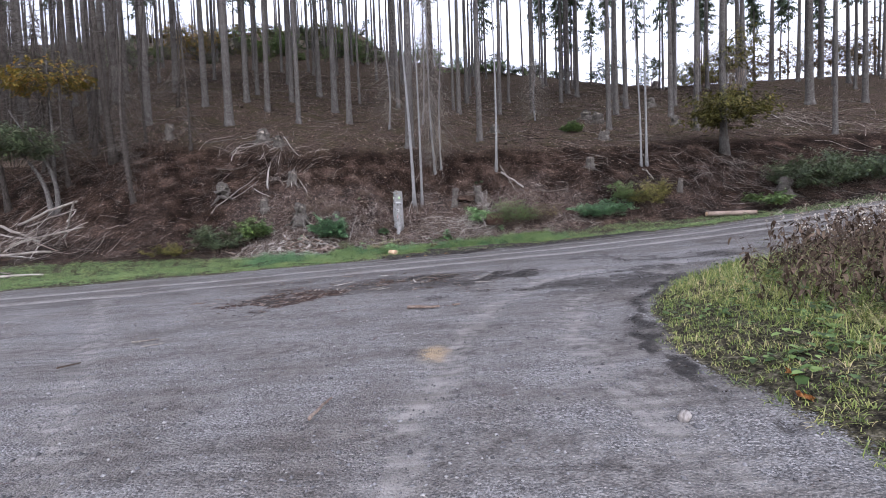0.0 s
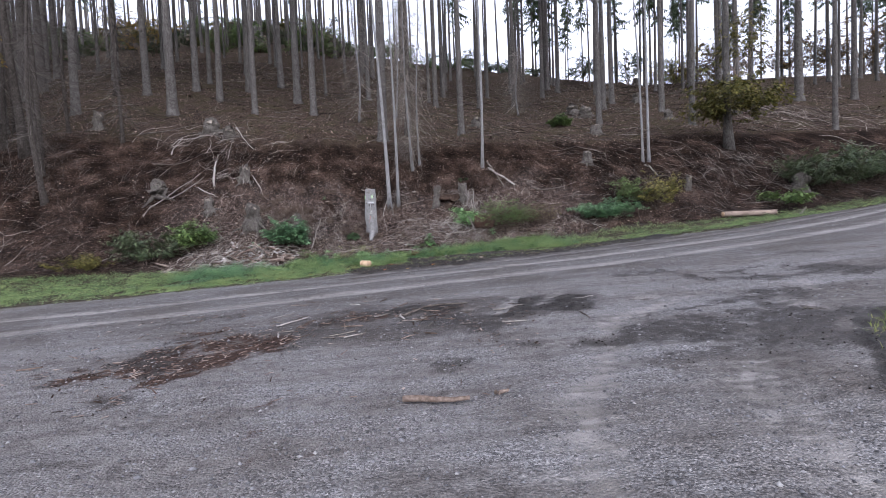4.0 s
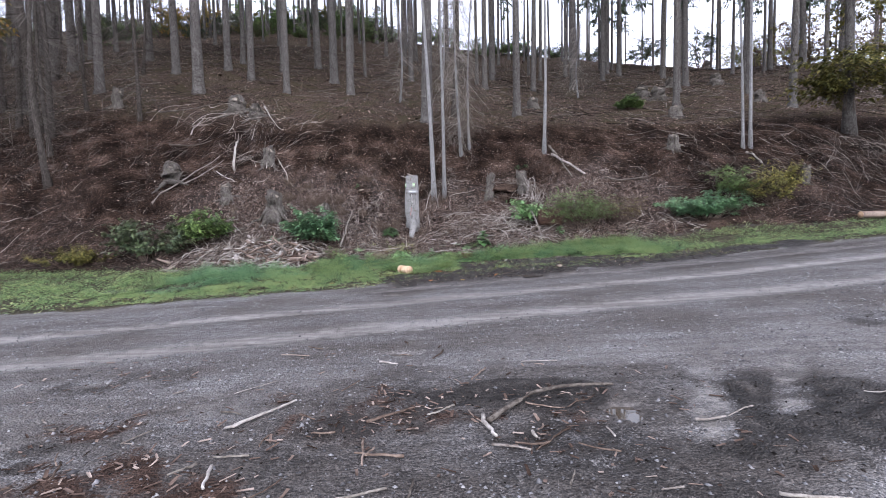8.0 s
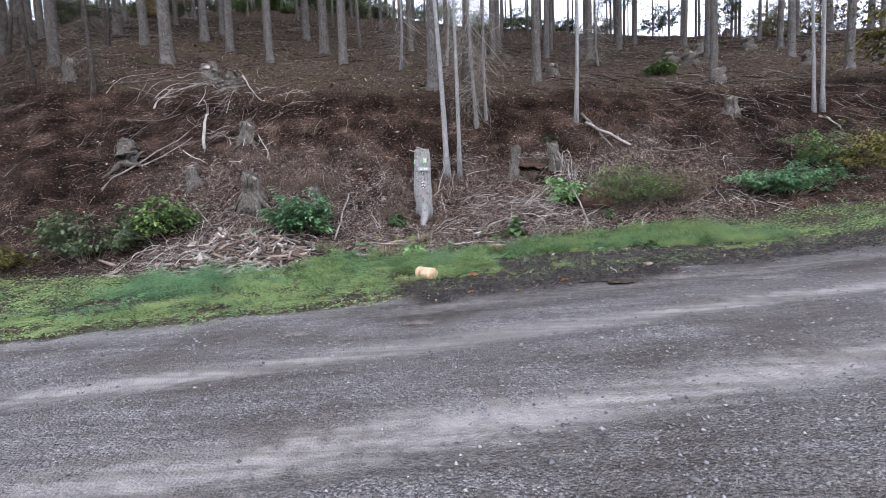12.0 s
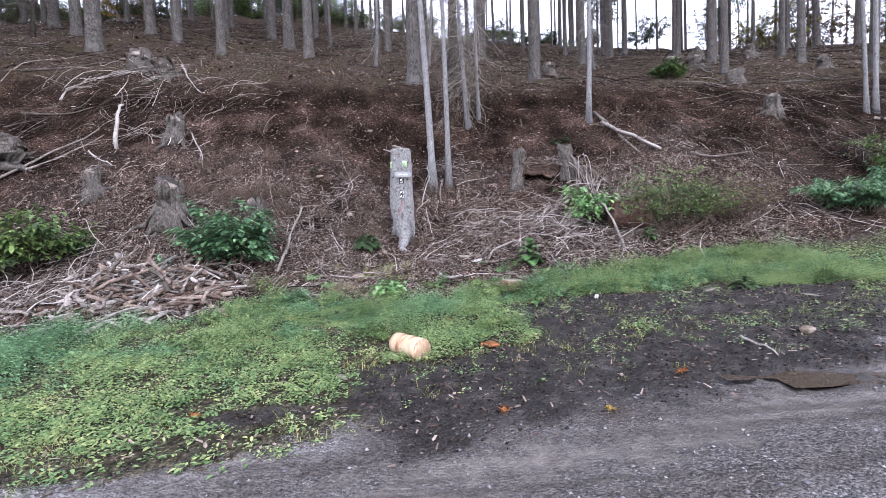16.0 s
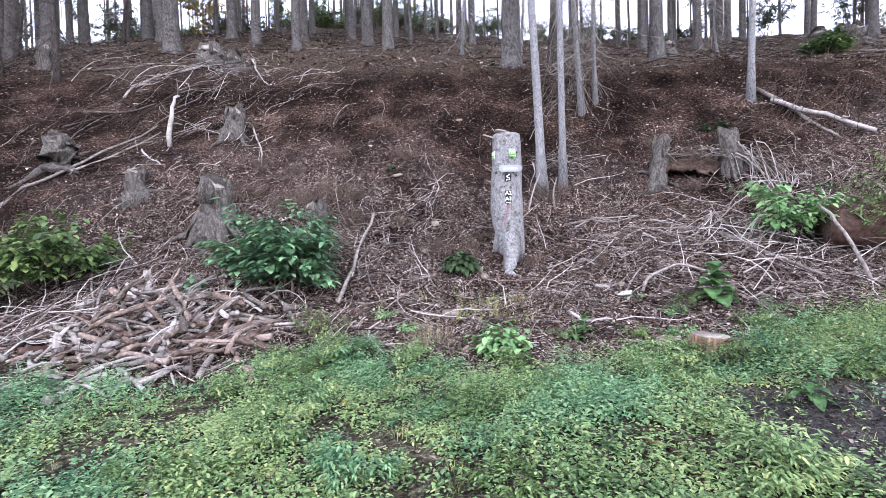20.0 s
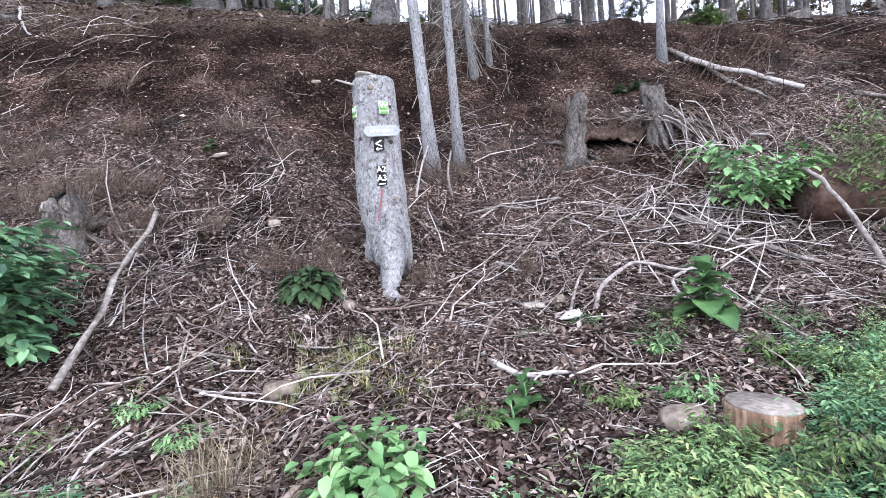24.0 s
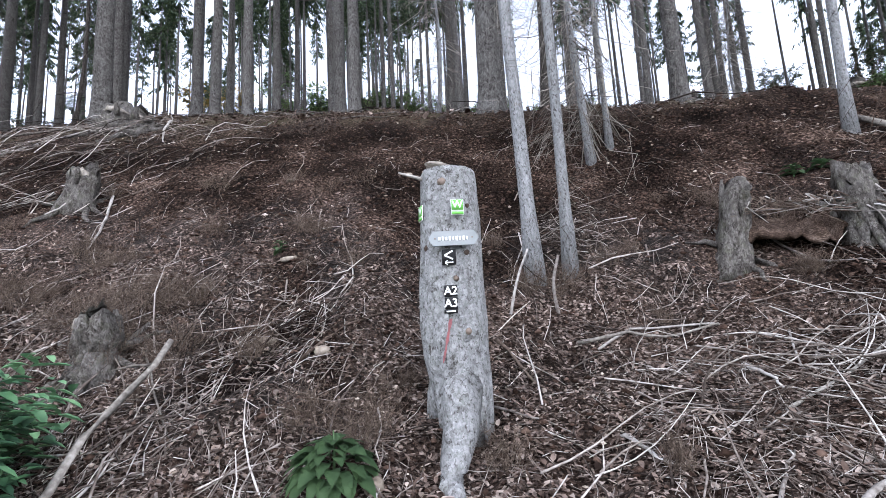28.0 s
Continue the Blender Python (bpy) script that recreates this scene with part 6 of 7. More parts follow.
for k in range(110):
    x, y = pile.gauss(-7.9, 1.1), pile.gauss(18.6, 0.7)
    a, ln = pile.uniform(0, 3.14), pile.uniform(0.12, 0.6)
    dx, dy = math.cos(a) * ln, math.sin(a) * ln
    hump = 0.6 * math.exp(-((x + 8.2) / 1.1) ** 2 - ((y - 18.9) / 0.8) ** 2)
    up = pile.random() * hump
    fallen("heap_branch", ((x - dx, y - dy), (x + pile.gauss(0, 0.04), y + pile.gauss(0, 0.04)), (x + dx, y + dy)), pile.uniform(0.012, 0.045), pile.choice((PALE_STICK, GREY_STICK, BROWN_STICK, BROWN_STICK)), "broken branch in the debris heap", 900 + k, (up, up + pile.random() * hump, 0), k % 2, 0.3)
arch = random.Random(9)
for k in range(20):
    x0, y0 = 2.6 + 0.075 * k, 25.65 - 0.07 * k
    hgt = arch.uniform(0.5, 1.6)
    dx = arch.uniform(-0.6, 0.7)
    g0 = ground_at(x0, y0)
    pts = [(x0 + dx * t * 1.6 + 0.5 * math.sin(2.9 * t), y0 + 0.2 * t, g0 + 0.1 + hgt * math.sin(2.6 * t)) for t in (0, 0.2, 0.4, 0.6, 0.8, 1.0, 1.15)]
    ob = base("arching_twig", *pts[0], "curved dry side branch of the felled pole", "branch", "arching dry branches")
    part("limb", tube([Vector(p) - Vector(pts[0]) for p in pts], [0.0075 - 0.0008 * i for i in range(7)], 6), BRUSH_ROOT, ob)
for (p, q, w), rad, mt, words in (
    (((-0.68, 5.85), (-0.2, 6.32), (0.37, 6.47)), 0.02, GREY_STICK, "long bent weathered branch on wet gravel"),
    (((-0.72, 5.95), (-0.7, 5.8), (-0.63, 5.62)), 0.018, PALE_STICK, "short pale stick on wet gravel"),
    (((-2.65, 5.84), (-2.46, 6.07), (-2.28, 6.33)), 0.014, PALE_STICK, "straight yellowish split stick on gravel"),
    (((-1.58, 5.94), (-1.42, 6.05), (-1.25, 6.14)), 0.013, BROWN_STICK, "short brown stick on gravel"),
    (((-0.42, 2.37), (-0.15, 2.3), (0.11, 2.28)), 0.03, BROWN_STICK, "flat brown bark strip on gravel"),
    (((-0.64, -1.95), (-0.62, -1.72), (-0.58, -1.49)), 0.015, BROWN_STICK, "dark thin stick on gravel"),
    (((-4.4, -0.03), (-4.35, 0.06), (-4.27, 0.17)), 0.012, BROWN_STICK, "dark twig on gravel"),
    (((-4.27, 1.09), (-4.1, 1.13), (-3.94, 1.2)), 0.014, GREY_STICK, "grey twig on gravel"),
    (((-3.9, 0.77), (-3.8, 0.83), (-3.69, 0.92)), 0.011, PALE_STICK, "yellowish wood splinter on gravel"),
    (((0.35, 2.35), (0.4, 2.36), (0.46, 2.37)), 0.02, BROWN_STICK, "wood chip on gravel"),
):
    seed += 1
    fallen("road_stick", (p, q, w), rad, mt, words, seed, stubs=0, taper=0.4)
loose = random.Random(77)
for k in range(60):
    x, y = loose.gauss(-1.6, 1.7), loose.gauss(5.7, 0.9)
    a, ln = loose.uniform(0, 6.28), loose.uniform(0.05, 0.2)
    dx, dy = math.cos(a) * ln, math.sin(a) * ln
    seed += 1
    fallen("wood_splinter", ((x - dx, y - dy), (x + loose.gauss(0, 0.01), y), (x + dx, y + dy)), loose.uniform(0.005, 0.012), loose.choice((BROWN_STICK, BROWN_STICK, PALE_STICK, BROWN_STICK, GREY_STICK)), "small wood splinter on the gravel", seed, stubs=0, taper=0.3)


def log_piece(name, x, y, length, radius, yaw, label, bark, cut, seed, upright=False, lift=0.0, tilt=0.0):
    ob = base(name, x, y, ground_at(x, y) + lift, label, "log")
    ob.rotation_euler = (0, tilt, yaw)
    ax = Vector((0, 0, 1)) if upright else Vector((1, 0, 0))
    c = Vector((0, 0, -0.02)) if upright else Vector((-length / 2, 0, radius * 0.92))
    n = 7
    part("bark", tube([c + ax * (0.01 + (length - 0.02) * i / (n - 1)) for i in range(n)], [radius] * n, 22, True, 0.02, seed), bark, ob)
    for e, s in ((0.0, -1), (length, 1)):
        p = c + ax * e
        part("cut_face", tube([p - ax * 0.012 * s, p + ax * 0.004 * s], [radius * 0.97, radius * 0.93], 22, True, 0.02, seed), cut, ob, "sawn end grain")
    return ob


STRIPED = grain_mat("peeling_orange_bark", ((0.2, (0.05, 0.03, 0.02)), (0.34, (0.24, 0.145, 0.085)), (0.44, (0.4, 0.28, 0.185)), (0.75, (0.5, 0.39, 0.28))), (2.2, 0.5, 0.5), 7, 0.8, 0.4)
OLD_SIDE = grain_mat("brown_streaked_wood", ((0.1, (0.03, 0.02, 0.014)), (0.5, (0.14, 0.092, 0.06)), (0.9, (0.3, 0.23, 0.17))), (5, 5, 0.6), 9, 0.85, 0.4)
DARK_BARK = grain_mat("wet_dark_bark", ((0.2, (0.018, 0.011, 0.009)), (0.5, (0.045, 0.026, 0.02)), (0.85, (0.09, 0.06, 0.045))), (1, 1, 1), 16, 0.6, 0.5)
log_piece("firewood_log", -2.6, 14.72, 0.44, 0.11, -0.85, "short sawn log with peeling orange bark on the verge", STRIPED, CUT_WOOD, 3)
log_piece("log_end", -1.05, 18.55, 0.2, 0.2, 0.3, "sawn log end standing in weeds, grey top and brown peeling side", OLD_SIDE, GREY_CUT, 4, True, -0.04, 0.08)
log_piece("dark_log", 2.2, 21.55, 0.95, 0.36, -0.12, "thick dark wet log with a dull cut end", DARK_BARK, BRUSH_ROOT, 5)
log_piece("log_end", 0.9, 18.6, 0.26, 0.06, 0.5, "pale split log piece in weeds", OLD_SIDE, CUT_WOOD, 6)
log_piece("verge_log", 15.4, 21.85, 2.9, 0.13, 0.12, "long brown log along the verge", BROWN_STICK, CUT_WOOD, 7, lift=0.05)
ROTTEN = grain_mat("rotten_red_wood", ((0.2, (0.06, 0.025, 0.013)), (0.5, (0.2, 0.085, 0.04)), (0.85, (0.4, 0.2, 0.1))), (1, 4, 4), 14, 0.85, 0.5)
LEAF_RED = leaf_mat("rust_red_leaf", ((0.0, (0.2, 0.07, 0.03)), (0.5, (0.34, 0.13, 0.05)), (1.0, (0.45, 0.22, 0.08))), 0.6)
LEAF_GOLD = leaf_mat("yellow_leaf", ((0.0, (0.4, 0.25, 0.06)), (0.5, (0.5, 0.34, 0.1)), (1.0, (0.55, 0.42, 0.16))), 0.6)
fall = random.Random(41)
for x, y, mt in ((-0.26, 13.81, LEAF_RED), (-1.06, 13.18, LEAF_GOLD), (-1.79, 13.25, LEAF_RED), (-4.19, 13.52, LEAF_RED), (-4.81, 13.96, LEAF_GOLD), (2.9, -2.1, LEAF_RED), (3.05, -1.75, LEAF_RED), (-2.2, 16.2, LEAF_RED), (-2.0, 17.3, LEAF_RED), (-4.6, 16.9, LEAF_GOLD)):
    bm = bmesh.new()
    mid = bm.verts.new((0, 0, 0.012))
    rim = []
    for k in range(15):
        a = 6.28 * k / 15
        q = (0.075 if k % 3 == 0 else 0.04) * fall.uniform(0.8, 1.2)
        rim.append(bm.verts.new((math.cos(a) * q, math.sin(a) * q * 0.8, 0.012 + fall.uniform(-0.006, 0.03))))
    for k in range(15):
        bm.faces.new((mid, rim[k], rim[(k + 1) % 15]))
    bmesh.ops.solidify(bm, geom=bm.faces[:], thickness=0.0015)
    ob = part("fallen_leaf", bm, mt)
    ob.location, ob.rotation_euler = (x, y, ground_at(x, y) + 0.008), (fall.gauss(0, 0.2), fall.gauss(0, 0.2), fall.uniform(0, 6.28))
    tagged(ob, "curled rust-coloured maple leaf on the ground" if mt is LEAF_RED else "curled yellow maple leaf on the ground", "leaf", "fallen autumn leaves")
# built solid: dark end discs stand in for the shade inside the hollow
log_piece("hollow_piece", -5.75, 19.0, 0.24, 0.075, -1.2, "short hollow branch piece, its shaded inside painted as dark ends", GREY_CUT, DARK_BARK, 10)


def slab(x, y, w, d, h, yaw, material, label, name="stone", seed=0, lift=0.0, tilt=0.15, category="stone", roundness=0.7, pitch=0.1):
    r = random.Random(seed)
    bm = bmesh.new()
    bmesh.ops.create_cube(bm, size=1)
    bmesh.ops.subdivide_edges(bm, edges=bm.edges[:], cuts=2, use_grid_fill=True)
    for v in bm.verts:
        c = v.co
        rd = c.normalized() * 0.62
        v.co = c.lerp(rd, roundness) + Vector((r.gauss(0, 0.04), r.gauss(0, 0.04), r.gauss(0, 0.05)))
        v.co = Vector((v.co.x * w, v.co.y * d, v.co.z * h))
    ob = part(name, bm, material)
    ob.location, ob.rotation_euler = (x, y, ground_at(x, y) + h * 0.3 + lift), (tilt, r.gauss(0, pitch), yaw)
    return tagged(ob, label, category)


STONE = grain_mat("buff_stone", ((0.2, (0.08, 0.065, 0.05)), (0.5, (0.16, 0.135, 0.11)), (0.85, (0.26, 0.23, 0.195))), (1, 1, 1), 18, 0.85, 0.4, per_object=0.4)
BARK_SLAB = grain_mat("pale_bark_slab", ((0.2, (0.1, 0.088, 0.08)), (0.5, (0.21, 0.196, 0.186)), (0.85, (0.33, 0.315, 0.3))), (1, 4, 1), 14, 0.85, 0.6, per_object=0.5)
slab(-4.05, 19.55, 0.24, 0.13, 0.12, 0.35, STONE, "rounded buff stone block in dry grass", seed=1)
slab(-1.62, 20.35, 0.34, 0.13, 0.03, -0.2, BARK_SLAB, "torn white bark slab on litter", "bark_slab", 2, 0.02, 0.25, "bark", 0.25, 0.15)
slab(-1.85, 20.55, 0.22, 0.11, 0.03, 0.4, GREY_CUT, "grey bark slab on litter", "bark_slab", 3, 0.03, 0.3, "bark", 0.25, 0.2)
slab(-1.5, 20.8, 0.12, 0.08, 0.07, 0.9, STONE, "pale stone on litter", seed=4)
slab(-5.75, 23.25, 0.2, 0.12, 0.06, 0.1, STONE, "buff stone embedded in the bank", seed=5)
slab(-5.4, 22.2, 0.16, 0.1, 0.06, 0.6, STONE, "buff stone embedded in the bank", seed=6)
slab(-4.6, 25.2, 0.16, 0.1, 0.06, 0.2, STONE, "buff stone embedded in the bank", seed=7)
slab(-6.7, 25.1, 0.18, 0.13, 0.06, 1.0, STONE, "buff stone embedded in the bank", seed=8)
slab(-3.75, 20.75, 0.12, 0.09, 0.1, 0.3, STONE, "flat stone beside the stump foot", seed=9)
slab(-3.65, 20.6, 0.1, 0.1, 0.09, 0.8, STONE, "flat stone beside the stump foot", seed=10)
slab(-1.4, 18.75, 0.26, 0.18, 0.12, 0.2, STONE, "greenish stone among weeds", seed=11)
slab(-6.6, 19.1, 0.13, 0.11, 0.1, 0.2, STONE, "rounded buff stone under a bush", seed=12)
slab(-4.7, 22.0, 0.14, 0.1, 0.08, 0.2, STONE, "stone among dry brush", seed=13)
slab(1.35, 14.6, 0.14, 0.1, 0.06, 0.5, STONE, "clay-coloured stone at the puddle", seed=14)
slab(2.05, -2.2, 0.11, 0.07, 0.05, 0.9, BARK_SLAB, "white stone on the gravel", seed=15)

for k, (dx, dy) in enumerate(((0, 0), (0.05, 0.03), (-0.05, 0.02), (0.02, -0.04))):
    slab(-1.76 + dx, 15.0 + dy, 0.14 - 0.02 * k, 0.035, 0.035, 0.3 * k - 0.3, ROTTEN, "splintered piece of rotten orange wood in mud", "wood_piece", 40 + k, 0.02, 0.2, "wood piece", 0.3, 0.2)

# heap of split wood and bark at the bank foot
heap = random.Random(21)
for k in range(230):
    x, y = heap.gauss(-8.0, 1.0), heap.gauss(18.55, 0.75)
    ln, w = heap.uniform(0.12, 0.55), heap.uniform(0.022, 0.09)
    up = max(0, 0.65 * math.exp(-((x + 8.2) / 1.1) ** 2 - ((y - 19.0) / 0.8) ** 2)) * heap.random()
    a = heap.uniform(0, 3.14)
    slab(x, y, ln, w, w * heap.uniform(0.4, 0.9), a, heap.choice((PALE_STICK, BARK_SLAB, GREY_STICK, BROWN_STICK, BROWN_STICK, PALE_STICK, BROWN_STICK, DARK_BARK)), "split piece of pale wood in a debris heap", "wood_piece", 700 + k, up, heap.gauss(0, 0.8), "wood piece", 0.16, 0.35)

# ---- what nobody could count: herbs, grass, litter, stones ----
VERGE_LEAF = leaf_mat("verge_herb_leaves", ((0.0, (0.047, 0.086, 0.036)), (0.35, (0.13, 0.22, 0.087)), (0.75, (0.215, 0.32, 0.133)), (1.0, (0.34, 0.385, 0.165))), 0.5, 1.0)
NETTLE = leaf_mat("blue_green_herb_leaves", ((0.0, (0.032, 0.085, 0.045)), (0.5, (0.1, 0.215, 0.105)), (1.0, (0.24, 0.38, 0.19))), 0.5, 1.0)
GRASS = leaf_mat("grass_blades", ((0.0, (0.07, 0.11, 0.03)), (0.5, (0.185, 0.235, 0.065)), (0.85, (0.31, 0.31, 0.115)), (1.0, (0.42, 0.36, 0.2))), 0.5)
DRY_GRASS = leaf_mat("dry_grass_and_weeds", ((0.0, (0.05, 0.04, 0.028)), (0.5, (0.15, 0.12, 0.08)), (1.0, (0.32, 0.28, 0.19))), 0.8, 1.0, 0.1)
DRY_GREEN = leaf_mat("fading_weed_leaves", ((0.0, (0.035, 0.045, 0.018)), (0.5, (0.1, 0.115, 0.045)), (1.0, (0.2, 0.19, 0.09))), 0.6, 1.0, 0.2)
WITHERED = leaf_mat("withered_weed_leaves", ((0.0, (0.025, 0.017, 0.013)), (0.5, (0.065, 0.046, 0.034)), (1.0, (0.16, 0.12, 0.09))), 0.8, 1.0, 0.05)
DEAD_LEAF = leaf_mat("dead_leaves_and_chips", ((0.0, (0.025, 0.017, 0.0135)), (0.4, (0.105, 0.075, 0.062)), (0.8, (0.22, 0.17, 0.145)), (1.0, (0.34, 0.285, 0.25))), 0.8, 1.0, 0.03)
TWIGS = grain_mat("littered_twigs", ((0.05, (0.014, 0.011, 0.0095)), (0.5, (0.1, 0.082, 0.072)), (0.85, (0.22, 0.195, 0.178)), (1.0, (0.36, 0.335, 0.315))), (1, 1, 1), 14, 0.9, 0, island=1.1)
FAR_TWIGS = grain_mat("grey_brown_twigs", ((0.05, (0.012, 0.009, 0.008)), (0.5, (0.04, 0.033, 0.029)), (0.85, (0.09, 0.079, 0.071)), (1.0, (0.2, 0.185, 0.17))), (1, 1, 1), 14, 0.95, 0, island=1.0)
PEBBLES = grain_mat("road_pebbles", ((0.05, (0.05, 0.05, 0.053)), (0.6, (0.125, 0.127, 0.135)), (0.97, (0.19, 0.19, 0.2)), (1.0, (0.24, 0.24, 0.24))), (1, 1, 1), 30, 0.7, 0, island=1.1)
BANK_STONES = grain_mat("bank_stones", ((0.1, (0.09, 0.065, 0.05)), (0.5, (0.24, 0.19, 0.155)), (1.0, (0.5, 0.44, 0.38))), (1, 1, 1), 25, 0.85, 0, island=1.0)
CLODS = grain_mat("earth_clods", ((0.1, (0.004, 0.0033, 0.0028)), (0.5, (0.017, 0.0142, 0.0125)), (0.9, (0.045, 0.039, 0.035)), (1.0, (0.11, 0.1, 0.092))), (1, 1, 1), 25, 0.75, 0, island=1.1)
LUMPS = grain_mat("humus_lumps", ((0.1, (0.011, 0.0068, 0.005)), (0.5, (0.036, 0.0225, 0.017)), (1.0, (0.095, 0.064, 0.05))), (1, 1, 1), 25, 0.9, 0, island=0.8)


def scatter(n, x0, x1, y0, y1, keep, seed):
    """Spots drawn evenly and kept by a chance that keep(x, y, zones) gives."""
    g = np.random.default_rng(seed)
    x, y = g.uniform(x0, x1, n), g.uniform(y0, y1, n)
    ok = g.uniform(0, 1, n) < keep(x, y, zones(x, y))
    return x[ok], y[ok], g


def stuff(name, arrays, material, label, category):
    return tagged(mesh_object(name, quick_mesh(name, *arrays), material), label, category, kind="stuff")


def stones(x, y, size, g, flat=0.6, sink=0.25):
    n = len(x)
    unit = np.array(((1, 0, 0), (0, 1, 0), (-1, 0, 0), (0, -1, 0), (0, 0, 1), (0, 0, -1.0)))
    f = np.array(((0, 1, 4), (1, 2, 4), (2, 3, 4), (3, 0, 4), (1, 0, 5), (2, 1, 5), (3, 2, 5), (0, 3, 5)))
    sc = size[:, None] * g.uniform(0.55, 1.2, (n, 3))
    sc[:, 2] *= flat
    v = unit[None] * sc[:, None] * g.uniform(0.7, 1.25, (n, 6, 1))
    a = g.uniform(0, 6.28, n)
    c, s = np.cos(a)[:, None], np.sin(a)[:, None]
    rot = np.stack((v[..., 0] * c - v[..., 1] * s, v[..., 0] * s + v[..., 1] * c, v[..., 2]), -1)
    z = ground_many(x, y) + size * flat * (0.5 - sink)
    rot += np.stack((x, y, z), -1)[:, None]
    return rot.reshape(-1, 3), ((np.arange(n) * 6)[:, None, None] + f[None]).reshape(-1, 3)


def herbs(x, y, h, g, per, leaf, slim, spread=0.03):
    """Upright weeds: leaves in a spiral up short stems."""
    n = len(x)
    i = np.repeat(np.arange(n), per)
    t = np.tile(np.linspace(0.15, 1.0, per), n)
    tilt_x, tilt_y = g.normal(0, 0.22, n), g.normal(0, 0.22, n)
    hh = h[i] * t
    pos = np.stack((x[i] + tilt_x[i] * hh + g.normal(0, spread, n * per), y[i] + tilt_y[i] * hh + g.normal(0, spread, n * per), ground_many(x, y)[i] + hh), -1)
    k = g.uniform(0.6, 1.3, n * per) * (g.uniform(0.55, 1.45, n) * leaf)[i] * (1.15 - 0.5 * t)
    return leaf_arrays(pos, g.uniform(0, 6.28, n * per), g.uniform(-0.35, 0.5, n * per), k, k * slim, 0.2, 0.15)


def blades(x, y, length, g, per, width, lean=0.5):
    n = len(x) * per
    i = np.repeat(np.arange(len(x)), per)
    px, py = x[i] + g.normal(0, 0.03, n), y[i] + g.normal(0, 0.03, n)
    pos = np.stack((px, py, ground_many(px, py) - 0.01), -1)
    return leaf_arrays(pos, g.uniform(0, 6.28, n), g.uniform(1.45 - 2 * lean, 1.5, n), length[i] * g.uniform(0.5, 1.2, n), np.full(n, width), 0.35, 0.0, (0.3, 0.7, 0.6))


def verge_keep(x, y, z):
    return z["verge"] * (1 - 0.985 * step(0.1, 0.6, z["mud"])) * (1 - z["water"]) * (0.25 + 0.75 * step(-0.4, -1.7, z["d"])) * (0.2 + 0.8 * step(0.4, 0.52, fbm(x * 1.9, y * 1.9, 61)))


x, y, g = scatter(64000, -9.5, 5.5, 12, 20.8, verge_keep, 401)
deep = step(-0.8, -2.6, zones(x, y)["d"])
tall = g.uniform(0.02, 0.07, len(x)) + g.uniform(0.03, 0.34, len(x)) * deep * step(0.3, 0.7, fbm(x * 1.6, y * 1.6, 62))
blue = g.normal(0, 0.045, len(x)) + (fbm(x * 0.6, y * 0.6, 63) + 0.35 * step(-5.5, -7.5, x) * step(15.8, 16.8, y) + 0.15 * deep) > 0.69
stuff("verge_herbs", herbs(x[~blue], y[~blue], tall[~blue], g, 11, 0.036, 0.5), VERGE_LEAF, "low yellow-green weeds covering the verge", "weeds")
stuff("verge_nettles", herbs(x[blue], y[blue], tall[blue] * 1.15 + 0.04, g, 12, 0.042, 0.45), NETTLE, "darker blue-green weeds on the verge", "weeds")
x, y, g = scatter(13000, -5.5, 5.0, 16.6, 20.4, lambda x, y, z: z["verge"] * (1 - 0.95 * z["mud"]) * step(0.42, 0.6, fbm(x * 0.9 + 9, y * 0.9, 64)), 402)
stuff("feathery_weeds", herbs(x, y, g.uniform(0.08, 0.2, len(x)) + 0.34 * g.uniform(0, 1, len(x)) * step(0.4, 0.66, fbm(x * 1.8, y * 1.8, 69)), g, 20, 0.036, 0.32, 0.025), VERGE_LEAF, "taller feathery green weeds on the verge", "weeds")
x, y, g = scatter(30000, -32, -9.5, 9, 20, verge_keep, 403)
stuff("far_verge_herbs", herbs(x, y, g.uniform(0.04, 0.2, len(x)), g, 7, 0.06, 0.5, 0.07), VERGE_LEAF, "low yellow-green weeds covering the verge", "weeds")
x, y, g = scatter(34000, 5.5, 34, 14, 27, verge_keep, 404)
stuff("far_verge_herbs", herbs(x, y, g.uniform(0.04, 0.18, len(x)), g, 6, 0.06, 0.5, 0.07), VERGE_LEAF, "low yellow-green weeds covering the verge", "weeds")
x, y, g = scatter(5200, -9.5, 6, 11.5, 20.6, lambda x, y, z: np.clip(z["verge"] * (1 - 0.7 * z["mud"]) * step(0.5, 0.66, fbm(x * 1.7, y * 1.7, 65)) + 0.06 * z["verge"], 0, 1), 405)
stuff("verge_grass", blades(x, y, g.uniform(0.06, 0.2, len(x)), g, 12, 0.0035), GRASS, "tufts of green grass on the verge", "grass")
x, y, g = scatter(2600, -3, 7, 13, 18.5, lambda x, y, z: z["verge"] * z["mud"] * (0.03 + 0.97 * step(0.53, 0.62, fbm(x * 1.4, y * 1.9, 66))), 406)
stuff("mud_weeds", herbs(x, y, g.uniform(0.03, 0.1, len(x)), g, 9, 0.032, 0.5), VERGE_LEAF, "scattered weeds in churned mud", "weeds")

